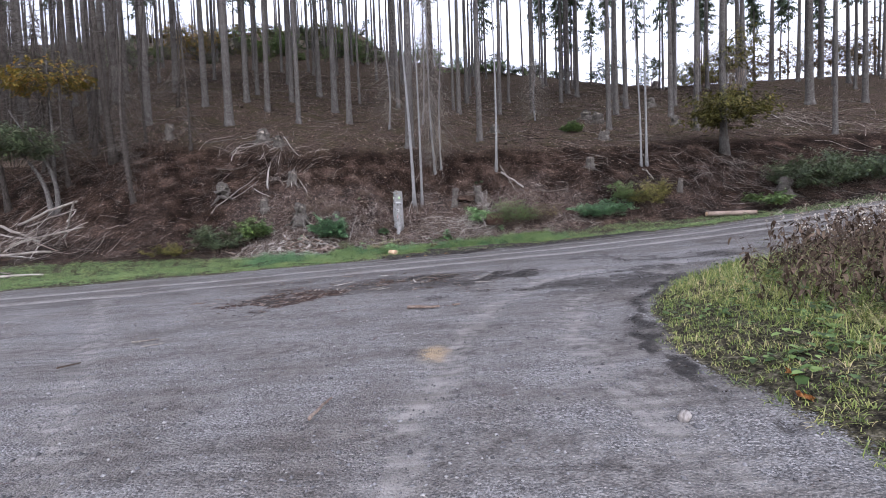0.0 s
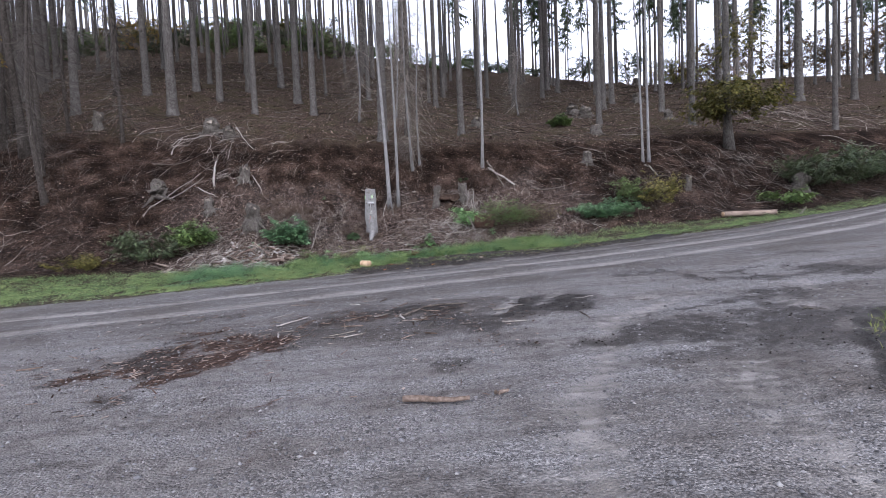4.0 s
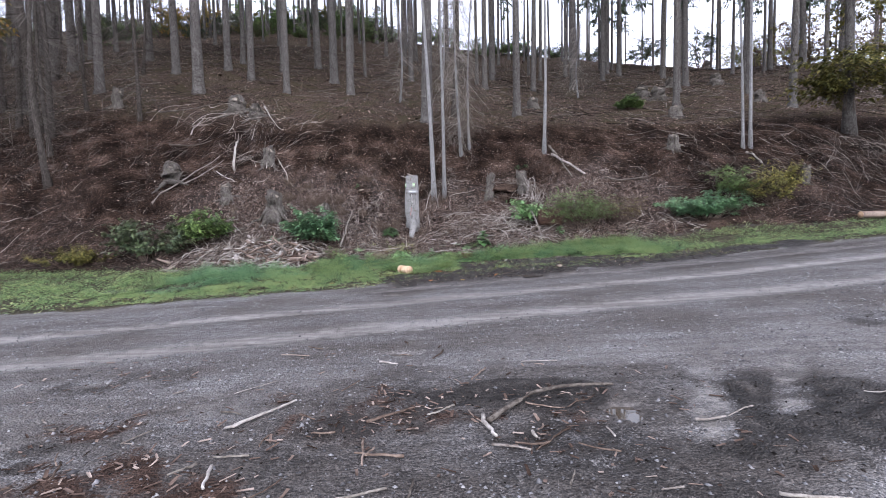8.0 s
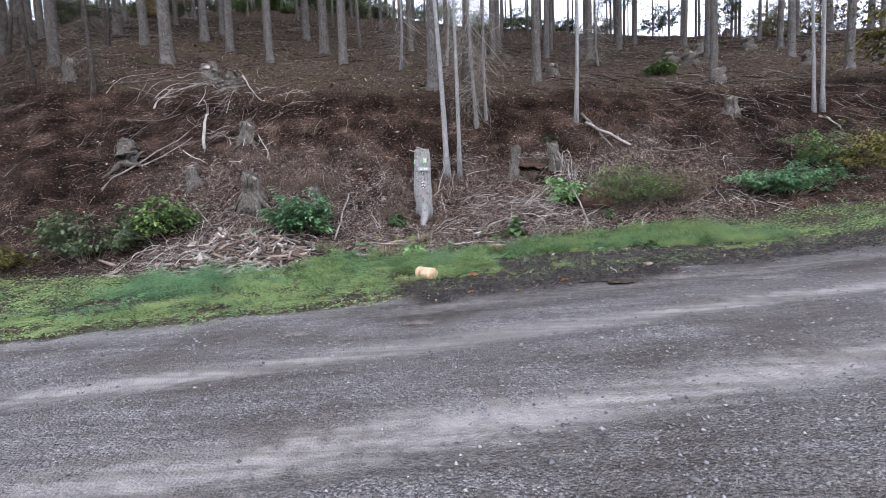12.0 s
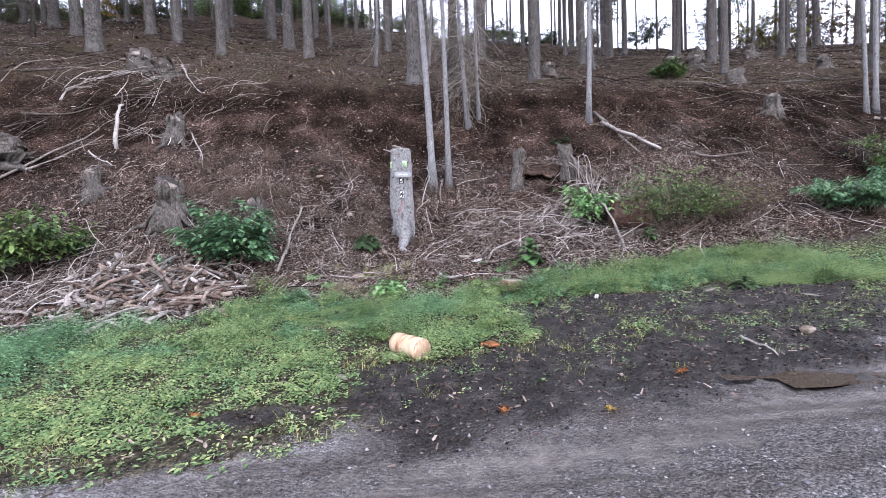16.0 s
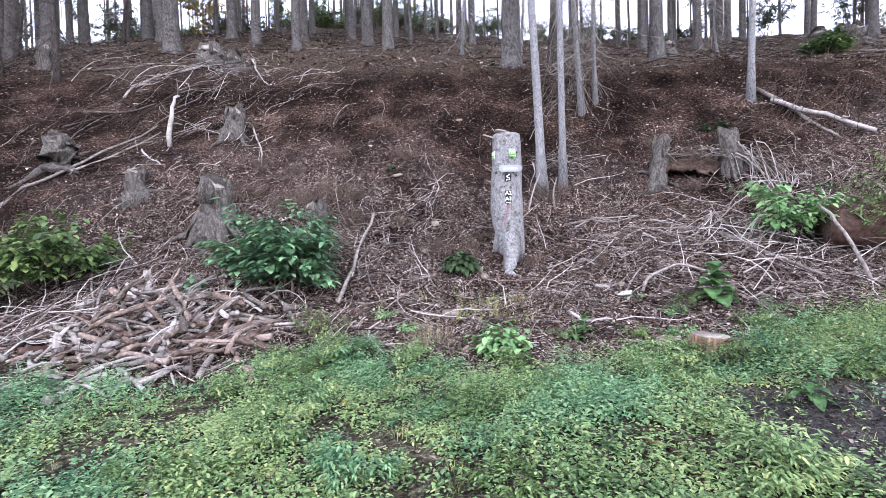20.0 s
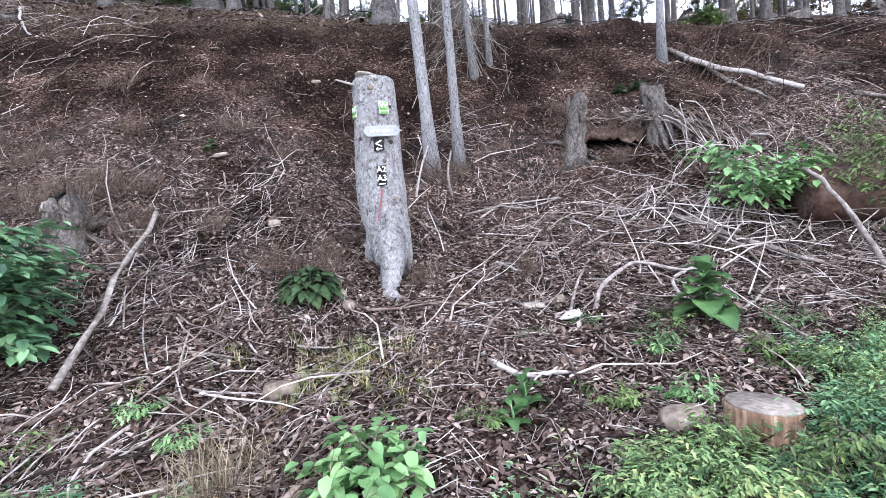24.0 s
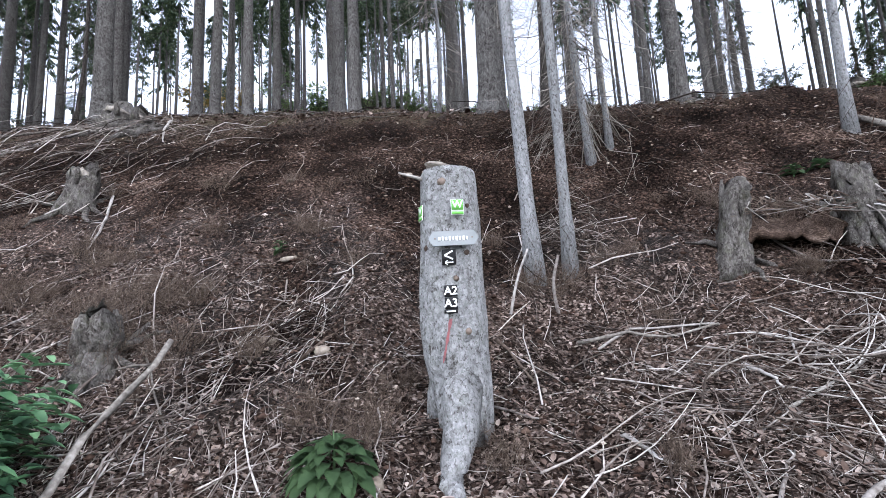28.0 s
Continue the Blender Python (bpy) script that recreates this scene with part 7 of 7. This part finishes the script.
x, y, g = scatter(850, -3, 6, 13.6, 17.2, lambda x, y, z: 0.9 * step(0.5, 0.66, np.exp(-((y - 14.75 - 0.2 * (x + 1.5)) / 0.4) ** 2) * 0.6 + 0.55 * fbm(x * 1.2 + 4, y * 1.6, 86)), 407)
stuff("mud_grass", blades(x, y, g.uniform(0.06, 0.17, len(x)), g, 10, 0.0045), GRASS, "tufts of fresh grass in churned mud", "grass")
x, y, g = scatter(9000, -9, 6, 12.5, 19.5, lambda x, y, z: np.clip(z["verge"] + z["mud"], 0, 1) * (1 - z["water"]) * 0.6, 408)
p = np.stack((x, y, ground_many(x, y) + 0.01), -1)
stuff("verge_litter", leaf_arrays(p, g.uniform(0, 6.28, len(x)), g.normal(0.1, 0.3, len(x)), g.uniform(0.015, 0.08, len(x)), g.uniform(0.006, 0.03, len(x)), 0.05, 0.2, (0.15, 0.85, 0.75)), DEAD_LEAF, "dead leaves and bark scraps on the verge", "leaf litter")
for k, (px, py) in enumerate(((1.5, 17.2), (1.75, 17.1), (3.2, 17.6), (0.2, 17.6), (-0.4, 15.9), (2.6, 16.2), (-3.2, 14.3), (-5.4, 15.6))):
    slab(px, py, 0.16 + 0.05 * (k % 3), 0.06, 0.02, 0.4 * k, BARK_SLAB if k % 2 else GREY_CUT, "flat grey bark scrap lying among weeds", "bark_slab", 60 + k, 0.012, 0.1, "bark", 0.25, 0.1)

clumps = random.Random(91)
made = 0
while made < 70:
    x = clumps.uniform(-6, 5)
    lo, hi = float(road_edge(x)) + 2.0, float(weeds_end(x)) + 0.1
    y = lo + (hi - lo) * clumps.random() ** 0.7
    if zones(np.array((x,)), np.array((y,)))["mud"][0] > 0.4:
        continue
    made += 1
    w, h = clumps.uniform(0.35, 0.9), clumps.uniform(0.18, 0.42)
    leafy("weed_clump", x, y, w, h, 0.042, 0.016, int(1100 * w), clumps.choice((VERGE_LEAF, NETTLE, BRAMBLE, VERGE_LEAF)), "bushy clump of feathery green weeds", "weeds", 1300 + made, 12, None, (-0.4, 0.6), 0.1, BRAMBLE, 0.3, "weed clumps on the verge", stem_r=0.003)

# the grass corner of the junction
def corner_keep(x, y, z):
    return z["island"] * (1 - 0.9 * z["mud"]) * step(15, 7.5, x) * step(-10, -5, y)


x, y, g = scatter(36000, 2.3, 15, -10, 6.5, corner_keep, 411)
stuff("corner_grass", blades(x, y, g.uniform(0.05, 0.2, len(x)) * (0.7 + step(3.2, 4.5, x)), g, 9, 0.008, 0.6), GRASS, "yellow-green grass at the road corner", "grass")
x, y, g = scatter(750, 2.9, 11, -6, 6.5, lambda x, y, z: corner_keep(x, y, z) * step(0.3, 0.55, fbm(x * 0.9, y * 0.9, 67)), 412)
stuff("corner_herbs", herbs(x, y, g.uniform(0.06, 0.25, len(x)), g, 8, 0.085, 0.75, 0.06), BRAMBLE, "broad green coltsfoot leaves in grass", "weeds")
x, y, g = scatter(20000, 3.2, 22, -12, 10, lambda x, y, z: z["island"] * step(22, 11, x) * step(-12, -5, y) * step(0.0, 1.0, x - island_edge(y) - 1.2) * step(0.25, 0.5, fbm(x * 0.7, y * 0.7, 68)), 413)
h = g.uniform(0.3, 0.9, len(x)) * (0.4 + 0.7 * step(0.6, 2.4, x - island_edge(y)))
p0 = np.stack((x, y, ground_many(x, y)), -1)
p1 = p0 + np.stack((g.normal(0, 0.16, len(x)), g.normal(0, 0.16, len(x)), h), -1)
stuff("dead_stalks", stick_arrays(p0, p1, 0.004 + 0 * h, 0.0018 + 0 * h, 0.05, 414, 4, 3), BROWN_STICK, "dead brown weed stalks at the corner", "weeds")
i = np.repeat(np.arange(len(x)), 5)
t = g.uniform(0.3, 1.0, len(i))
stuff("withered_leaves", leaf_arrays(p0[i] + (p1 - p0)[i] * t[:, None] + g.normal(0, 0.02, (len(i), 3)), g.uniform(0, 6.28, len(i)), g.uniform(-1.2, 0.3, len(i)), g.uniform(0.05, 0.13, len(i)), g.uniform(0.02, 0.05, len(i)), 0.4, 0.3), WITHERED, "withered brown leaves on dead stalks", "weeds")
x2, y2, g2 = scatter(9000, 3.2, 16, -8, 8, lambda x, y, z: z["island"] * step(0.2, 1.4, x - island_edge(y) - 0.8) * 0.8, 415)
stuff("corner_weeds", herbs(x2, y2, g2.uniform(0.2, 0.6, len(x2)), g2, 10, 0.06, 0.4, 0.05), DRY_GREEN, "fading green weeds among dead stalks", "weeds")
SEED_HEAD = leaf_mat("fluffy_seed_heads", ((0.0, (0.22, 0.18, 0.15)), (0.5, (0.4, 0.36, 0.31)), (1.0, (0.6, 0.56, 0.5))), 0.9)
top = h > 0.78
j = np.repeat(np.where(top)[0], 7)
stuff("seed_heads", leaf_arrays(p1[j] + g.normal(0, 0.022, (len(j), 3)), g.uniform(0, 6.28, len(j)), g.uniform(0, 1.4, len(j)), np.full(len(j), 0.03), np.full(len(j), 0.018), 0.1, 0.1), SEED_HEAD, "pale fluffy seed heads on dead stalks", "weeds")

# ---- bank litter ----
def bank_keep(x, y, z):
    s = z["s"]
    return z["bank"] * (0.1 + 0.9 * step(5.2, 2.2, s)) * step(9.5, 6.5, s) * (0.35 + 0.65 * step(0.35, 0.6, fbm(x * 0.7, y * 0.7, 71)))


def lying(x, y, ln, g, rise=0.12, hover=0.012):
    a = g.uniform(0, 6.28, len(x))
    dx, dy = np.cos(a) * ln * 0.5, np.sin(a) * ln * 0.5
    p0 = np.stack((x - dx, y - dy, ground_many(x - dx, y - dy) + hover), -1)
    p1 = np.stack((x + dx, y + dy, ground_many(x + dx, y + dy) + hover + np.abs(g.normal(0, rise, len(x))) * ln), -1)
    return p0, p1


x, y, g = scatter(44000, -11, 6, 17.6, 27, bank_keep, 421)
ln = g.uniform(0.05, 0.28, len(x)) * g.choice((1, 1, 1.8), len(x))
stuff("fine_twigs", stick_arrays(*lying(x, y, ln, g), 0.0016 + ln * 0.009, 0.001 + ln * 0.004, 0.07, 422, 4, 2), TWIGS, "fine dry twigs strewn over the bank", "twigs")
x, y, g = scatter(1600, -12, 8, 17.6, 26, bank_keep, 423)
ln = g.uniform(0.3, 1.2, len(x))
stuff("dry_branches", stick_arrays(*lying(x, y, ln, g, 0.15, 0.03), 0.004 + ln * 0.007, 0.002 + ln * 0.002, 0.07, 424, 5, 4), TWIGS, "thin dry branches strewn over the bank", "twigs")
x, y, g = scatter(46000, -11, 6, 18.2, 25, lambda x, y, z: z["bank"] * step(4.8, 1.6, z["s"]) * (0.4 + 0.6 * step(0.4, 0.6, fbm(x * 0.8, y * 0.8, 72))), 425)
p = np.stack((x, y, ground_many(x, y) + 0.012), -1)
stuff("dead_leaves", leaf_arrays(p, g.uniform(0, 6.28, len(x)), g.normal(0.25, 0.4, len(x)), g.uniform(0.03, 0.095, len(x)), g.uniform(0.02, 0.05, len(x)), 0.1, 0.25, (0.28, 0.72, 0.85)), DEAD_LEAF, "brown dead leaves and wood chips on the bank", "leaf litter")
CHIPS = grain_mat("pale_wood_chips", ((0.05, (0.022, 0.016, 0.0135)), (0.45, (0.1, 0.075, 0.064)), (0.85, (0.215, 0.168, 0.145)), (1.0, (0.32, 0.27, 0.24))), (1, 1, 1), 20, 0.9, 0, island=1.1)
x, y, g = scatter(56000, -10, 5, 17.8, 23.5, lambda x, y, z: step(-0.4, 0.2, z["vs"]) * step(4.2, 1.8, z["s"]) * (0.25 + 0.75 * step(0.4, 0.58, fbm(x * 0.9, y * 0.9, 75))), 431)
p = np.stack((x, y, ground_many(x, y) + 0.015), -1)
stuff("wood_chips", leaf_arrays(p, g.uniform(0, 6.28, len(x)), g.normal(0.1, 0.3, len(x)), g.uniform(0.02, 0.08, len(x)) * g.choice((1, 1, 1.6), len(x)), g.uniform(0.01, 0.032, len(x)), 0.05, 0.2, (0.18, 0.8, 0.7)), CHIPS, "pale wood chips and bark scraps at the bank foot", "wood chips")
x, y, g = scatter(4200, -34, 40, 18.2, 30, lambda x, y, z: z["bank"] * np.where((x > -11) & (x < 6), 0, np.where(x < -11, 0.35, 1)) * step(10, 5, z["s"]), 426)
ln = g.uniform(0.25, 1.4, len(x))
stuff("far_branches", stick_arrays(*lying(x, y, ln, g, 0.2, 0.04), 0.006 + ln * 0.007, 0.002 + ln * 0.002, 0.04, 427, 4, 3), FAR_TWIGS, "dry branches strewn along the bank", "twigs")
x, y, g = scatter(5500, -34, 40, 26, 62, lambda x, y, z: z["up"] * (0.3 + 0.7 * step(0.4, 0.6, fbm(x * 0.3, y * 0.3, 73))), 428)
ln = g.uniform(0.4, 2.2, len(x))
stuff("upper_branches", stick_arrays(*lying(x, y, ln, g, 0.1, 0.04), 0.008 + ln * 0.007, 0.003 + ln * 0.002, 0.04, 429, 4, 3), FAR_TWIGS, "dry branches on the forest floor", "twigs")
x, y, g = scatter(16000, -36, 40, 26.5, 60, lambda x, y, z: z["up"] * 0.8, 430)
p = np.stack((x, y, ground_many(x, y) + 0.03), -1)
stuff("forest_litter", leaf_arrays(p, g.uniform(0, 6.28, len(x)), g.normal(0.1, 0.3, len(x)), g.uniform(0.06, 0.22, len(x)), g.uniform(0.03, 0.09, len(x)), 0.1, 0.2, (0.1, 0.88, 0.8)), DEAD_LEAF, "bark scraps and dead leaves on the forest floor", "leaf litter")


FLECKS = grain_mat("bank_flecks", ((0.05, (0.03, 0.02, 0.016)), (0.45, (0.11, 0.08, 0.066)), (0.85, (0.21, 0.162, 0.138)), (1.0, (0.34, 0.285, 0.25))), (1, 1, 1), 20, 0.95, 0, island=1.2)
x, y, g = scatter(52000, -34, 38, 18.5, 31, lambda x, y, z: z["bank"] * (0.15 + 0.85 * step(0.38, 0.6, fbm(x * 0.8, y * 0.8, 78))), 433)
p = np.stack((x, y, ground_many(x, y) + 0.025), -1)
size = 0.018 + 0.075 * g.uniform(0, 1, len(x)) ** 2.5
stuff("bank_litter", leaf_arrays(p, g.uniform(0, 6.28, len(x)), g.normal(0.15, 0.35, len(x)), size, size * g.uniform(0.35, 0.8, len(x)), 0.05, 0.2, (0.15, 0.85, 0.75)), FLECKS, "pale leaf and bark flecks on the bank", "leaf litter")
x, y, g = scatter(22000, -50, 45, 27, 75, lambda x, y, z: z["up"] * (0.2 + 0.8 * step(0.4, 0.6, fbm(x * 0.5, y * 0.5, 79))), 434)
p = np.stack((x, y, ground_many(x, y) + 0.04), -1)
size = 0.05 + 0.2 * g.uniform(0, 1, len(x)) ** 2
stuff("upper_litter", leaf_arrays(p, g.uniform(0, 6.28, len(x)), g.normal(0.15, 0.35, len(x)), size, size * g.uniform(0.3, 0.7, len(x)), 0.05, 0.2, (0.15, 0.85, 0.75)), FLECKS, "bark scraps and broken twigs on the forest floor", "leaf litter")


BLEACHED = grain_mat("bleached_heap_wood", ((0.05, (0.04, 0.032, 0.027)), (0.5, (0.17, 0.148, 0.132)), (1.0, (0.42, 0.395, 0.37))), (1, 1, 1), 14, 0.85, 0, island=1.0)


def heap_of(cx, cy, rx, ry, n, lo, hi, rise, seed, label, yaw=None, wood=TWIGS):
    g = np.random.default_rng(seed)
    x, y = g.normal(cx, rx, n), g.normal(cy, ry, n)
    ln = g.uniform(lo, hi, n)
    a = g.uniform(0, 6.28, n) if yaw is None else g.normal(yaw, 0.8, n)
    dx, dy = np.cos(a) * ln * 0.5, np.sin(a) * ln * 0.5
    up = rise * np.exp(-((x - cx) / rx) ** 2 / 2 - ((y - cy) / ry) ** 2 / 2) * g.uniform(0, 1, n)
    p0 = np.stack((x - dx, y - dy, np.maximum(ground_many(x - dx, y - dy), ground_many(x, y) - ln * 0.3) + up + 0.02), -1)
    p1 = np.stack((x + dx, y + dy, np.maximum(ground_many(x + dx, y + dy), ground_many(x, y) - ln * 0.3) + up + np.abs(g.normal(0, 0.12, n)) * ln), -1)
    stuff("brush_heap", stick_arrays(p0, p1, 0.004 + ln * 0.0042, 0.0015 + ln * 0.0012, 0.075, seed + 1, 5, 6), wood, label, "brush heap")


heap_of(-12.9, 27.2, 2.6, 0.7, 80, 0.8, 2.8, 0.25, 441, "tangle of grey branches on the crest", 0.15)
heap_of(-12.2, 25.4, 1.6, 1.0, 70, 0.6, 2.0, 0.4, 443, "arching grey branches below the crest")
heap_of(0.7, 21.5, 1.2, 0.7, 130, 0.4, 1.5, 0.3, 445, "heap of bleached branches beside the stumps", 0.3, BLEACHED)
heap_of(-0.3, 22.3, 1.0, 0.6, 45, 0.3, 1.3, 0.22, 447, "heap of bleached branches beside the stumps", 0.5, BLEACHED)
heap_of(-8.4, 18.9, 1.2, 0.8, 260, 0.2, 0.8, 0.4, 449, "heap of broken branches and bark at the bank foot")
heap_of(-8.9, 19.3, 1.2, 0.75, 90, 0.5, 1.5, 0.45, 463, "long broken branches over a debris heap", 0.9, BLEACHED)
heap_of(17.5, 25.5, 3.2, 1.4, 330, 0.6, 2.4, 0.9, 451, "large heap of dry brush beyond the bend", wood=FAR_TWIGS)
heap_of(11.0, 23.6, 2.4, 1.0, 220, 0.5, 1.8, 0.6, 453, "brush heap on the bank", wood=FAR_TWIGS)
heap_of(29.0, 36.0, 4.0, 2.0, 200, 1.0, 3.2, 1.0, 455, "felled dry tree crowns on the slope")
heap_of(-23.5, 19.6, 2.0, 0.8, 220, 0.6, 2.2, 0.5, 457, "heap of pale branches beside the road")
heap_of(-2.1, 24.3, 0.5, 0.35, 90, 0.3, 0.9, 0.35, 459, "dry roots and twigs behind the poles")
heap_of(1.7, 22.8, 0.5, 0.5, 80, 0.4, 1.1, 0.5, 461, "hanging roots below a stump", 1.3, BLEACHED)

BRUSH = grain_mat("dry_brush_stems", ((0.1, (0.03, 0.021, 0.016)), (0.5, (0.075, 0.056, 0.044)), (1.0, (0.17, 0.135, 0.11))), (1, 1, 1), 20, 1.0, 0, island=0.9)
# dry heather-like brush on the bank: each tuft a spray of hair-thin forking stems
def brush_tuft(x, y, width, height, count, seed):
    g = np.random.default_rng(seed)
    z = ground_at(x, y)
    a, rr = g.uniform(0, 6.28, count), np.sqrt(g.uniform(0, 1, count)) * width * 0.5
    p0 = np.stack((np.cos(a) * rr * 0.6, np.sin(a) * rr * 0.6, 0 * a), -1)
    p0[:, 2] = ground_many(x + p0[:, 0], y + p0[:, 1]) - z - 0.01
    h = height * g.uniform(0.4, 1.0, count) * (1 - 0.5 * (rr / width * 2) ** 2)
    p1 = p0 + np.stack((np.cos(a) * rr * 0.7 + g.normal(0, 0.05, count), np.sin(a) * rr * 0.7 + g.normal(0, 0.05, count), h), -1)
    m = count * 6
    i = np.repeat(np.arange(count), 6)
    q0 = p0[i] + (p1 - p0)[i] * g.uniform(0.3, 1.0, m)[:, None]
    d = g.normal(0, 0.6, (m, 3)) + np.array((0, 0, 0.35))
    q1 = q0 + d * (height * 0.2)
    sets = (stick_arrays(p0, p1, np.full(count, 0.0022), np.full(count, 0.0012), 0.08, seed + 1, 3, 3), stick_arrays(q0, q1, np.full(m, 0.0015), np.full(m, 0.0008), 0.12, seed + 2, 3, 2))
    ob = mesh_object("dry_brush_tuft", quick_mesh("dry_brush_tuft", *join_arrays(*sets)), BRUSH)
    ob.location = (x, y, z)
    tagged(ob, "tuft of dry brown heather-like brush on the bank", "dry brush", "dry brush tufts")


for k, (x, y, w, h) in enumerate(((-8.9, 22.4, 0.9, 0.5), (-9.1, 23.4, 0.5, 0.45), (-7.7, 22.2, 0.9, 0.55), (-7.2, 22.4, 0.8, 0.5), (-6.7, 22.5, 0.7, 0.5), (-5.8, 23.8, 0.5, 0.35), (-5.42, 22.0, 0.45, 0.4), (-4.5, 21.35, 0.5, 0.5), (-3.98, 21.2, 0.45, 0.5), (-4.86, 23.4, 0.4, 0.3), (-7.0, 21.75, 0.7, 0.75), (-6.3, 21.9, 0.6, 0.4), (-2.65, 23.6, 0.5, 0.45), (-2.2, 23.7, 0.5, 0.4), (-2.9, 21.2, 0.35, 0.35), (-8.2, 23.0, 0.7, 0.4))):
    brush_tuft(x, y, w, h, int(190 * w), 800 + 3 * k)
spots = random.Random(5)
for k in range(46):
    x, y = spots.uniform(-11, 4), spots.uniform(20.6, 25.2)
    if y < float(np.interp(x, (-11, 4), (19.9, 21.6))):
        continue
    brush_tuft(x, y, spots.uniform(0.25, 0.6), spots.uniform(0.15, 0.36), 60, 900 + 3 * k)
x, y, g = scatter(900, -5.2, -2.6, 19.2, 20.2, lambda x, y, z: 0.015 + 0.5 * np.exp(-((x + 3.5) / 0.4) ** 2 - ((y - 19.75) / 0.3) ** 2), 472)
stuff("dry_grass_tuft", blades(x, y, g.uniform(0.12, 0.34, len(x)), g, 16, 0.005, 0.7), GRASS, "tuft of yellowing grass below the stump", "grass")

x, y, g = scatter(420, -4.8, -3.6, 18.0, 19.1, lambda x, y, z: 0.9 * np.exp(-((x + 4.15) / 0.3) ** 2 - ((y - 18.55) / 0.25) ** 2), 473)
stuff("dry_grass_tuft", blades(x, y, g.uniform(0.3, 0.62, len(x)), g, 10, 0.005, 0.6), DRY_GRASS, "bunch of withered grass hanging over the weeds", "grass")
x, y, g = scatter(8000, -30, -10, 17.6, 27, lambda x, y, z: z["bank"] * (0.1 + 0.6 * step(0.4, 0.6, fbm(x * 0.6, y * 0.6, 77))), 491)
ln = g.uniform(0.1, 0.6, len(x))
stuff("bank_twigs", stick_arrays(*lying(x, y, ln, g), 0.003 + ln * 0.008, 0.002 + ln * 0.003, 0.07, 492, 3, 2), FAR_TWIGS, "dry twigs strewn over the bank", "twigs")

# ---- stones, clods and lumps ----
x, y, g = scatter(75000, -9, 6, -4.5, 14.5, lambda x, y, z: z["road"] * (1 - 0.75 * z["tracks"]) * (1 - z["mud"]) * (1 - z["water"]) * (0.3 + 0.7 * step(0.4, 0.62, fbm(x * 0.9, y * 0.9, 81))), 481)
sz = 0.006 + 0.015 * g.uniform(0, 1, len(x)) ** 3 + 0.01 * (g.uniform(0, 1, len(x)) > 0.97)
stuff("road_gravel", stones(x, y, sz, g, 0.7), PEBBLES, "loose grey road gravel", "gravel")
x, y, g = scatter(90000, -5, 7, 12.3, 18.6, lambda x, y, z: z["mud"] ** 1.5 * (1 - z["water"]), 482)
stuff("mud_crumbs", stones(x, y, 0.004 + 0.017 * g.uniform(0, 1, len(x)) ** 3, g, 0.6), CLODS, "crumbled black earth on the torn verge", "earth")
x, y, g = scatter(60000, -9, 7, -4, 12, lambda x, y, z: np.clip(z["mud"] ** 1.5 + 0.5 * z["humus"], 0, 1) * (1 - z["water"]), 483)
stuff("mud_clods", stones(x, y, 0.004 + 0.014 * g.uniform(0, 1, len(x)) ** 3, g, 0.8), CLODS, "crumbled black earth clods", "earth")
x, y, g = scatter(60000, -30, 16, 18.5, 29.5, lambda x, y, z: z["bank"] * 0.8 * np.where((x > -13) & (x < 8), 1, 0.5), 485)
stuff("humus_lumps", stones(x, y, 0.012 + 0.05 * g.uniform(0, 1, len(x)) ** 3, g, 0.6), LUMPS, "crumbly dark forest soil", "earth")
x, y, g = scatter(22000, -28, 14, 18.5, 31, lambda x, y, z: z["bank"] * (0.15 + 0.6 * step(0.4, 0.65, fbm(x * 0.5, y * 0.5, 76))), 487)
stuff("bank_stones", stones(x, y, 0.006 + 0.038 * g.uniform(0, 1, len(x)) ** 5, g, 0.6), BANK_STONES, "small pale stones and chips in the bank", "stones")
x, y, g = scatter(7000, -5.8, 1.2, 2.4, 8, lambda x, y, z: np.clip(z["humus"] * 0.9 + z["mud"] * 0.3 + 0.03, 0, 1), 489)
p = np.stack((x, y, ground_many(x, y) + 0.008), -1)
stuff("bark_scraps", leaf_arrays(p, g.uniform(0, 6.28, len(x)), g.normal(0.05, 0.2, len(x)), g.uniform(0.02, 0.11, len(x)), g.uniform(0.008, 0.028, len(x)), 0.05, 0.15, (0.06, 0.92, 0.8)), DEAD_LEAF, "reddish bark scraps on the gravel", "bark")
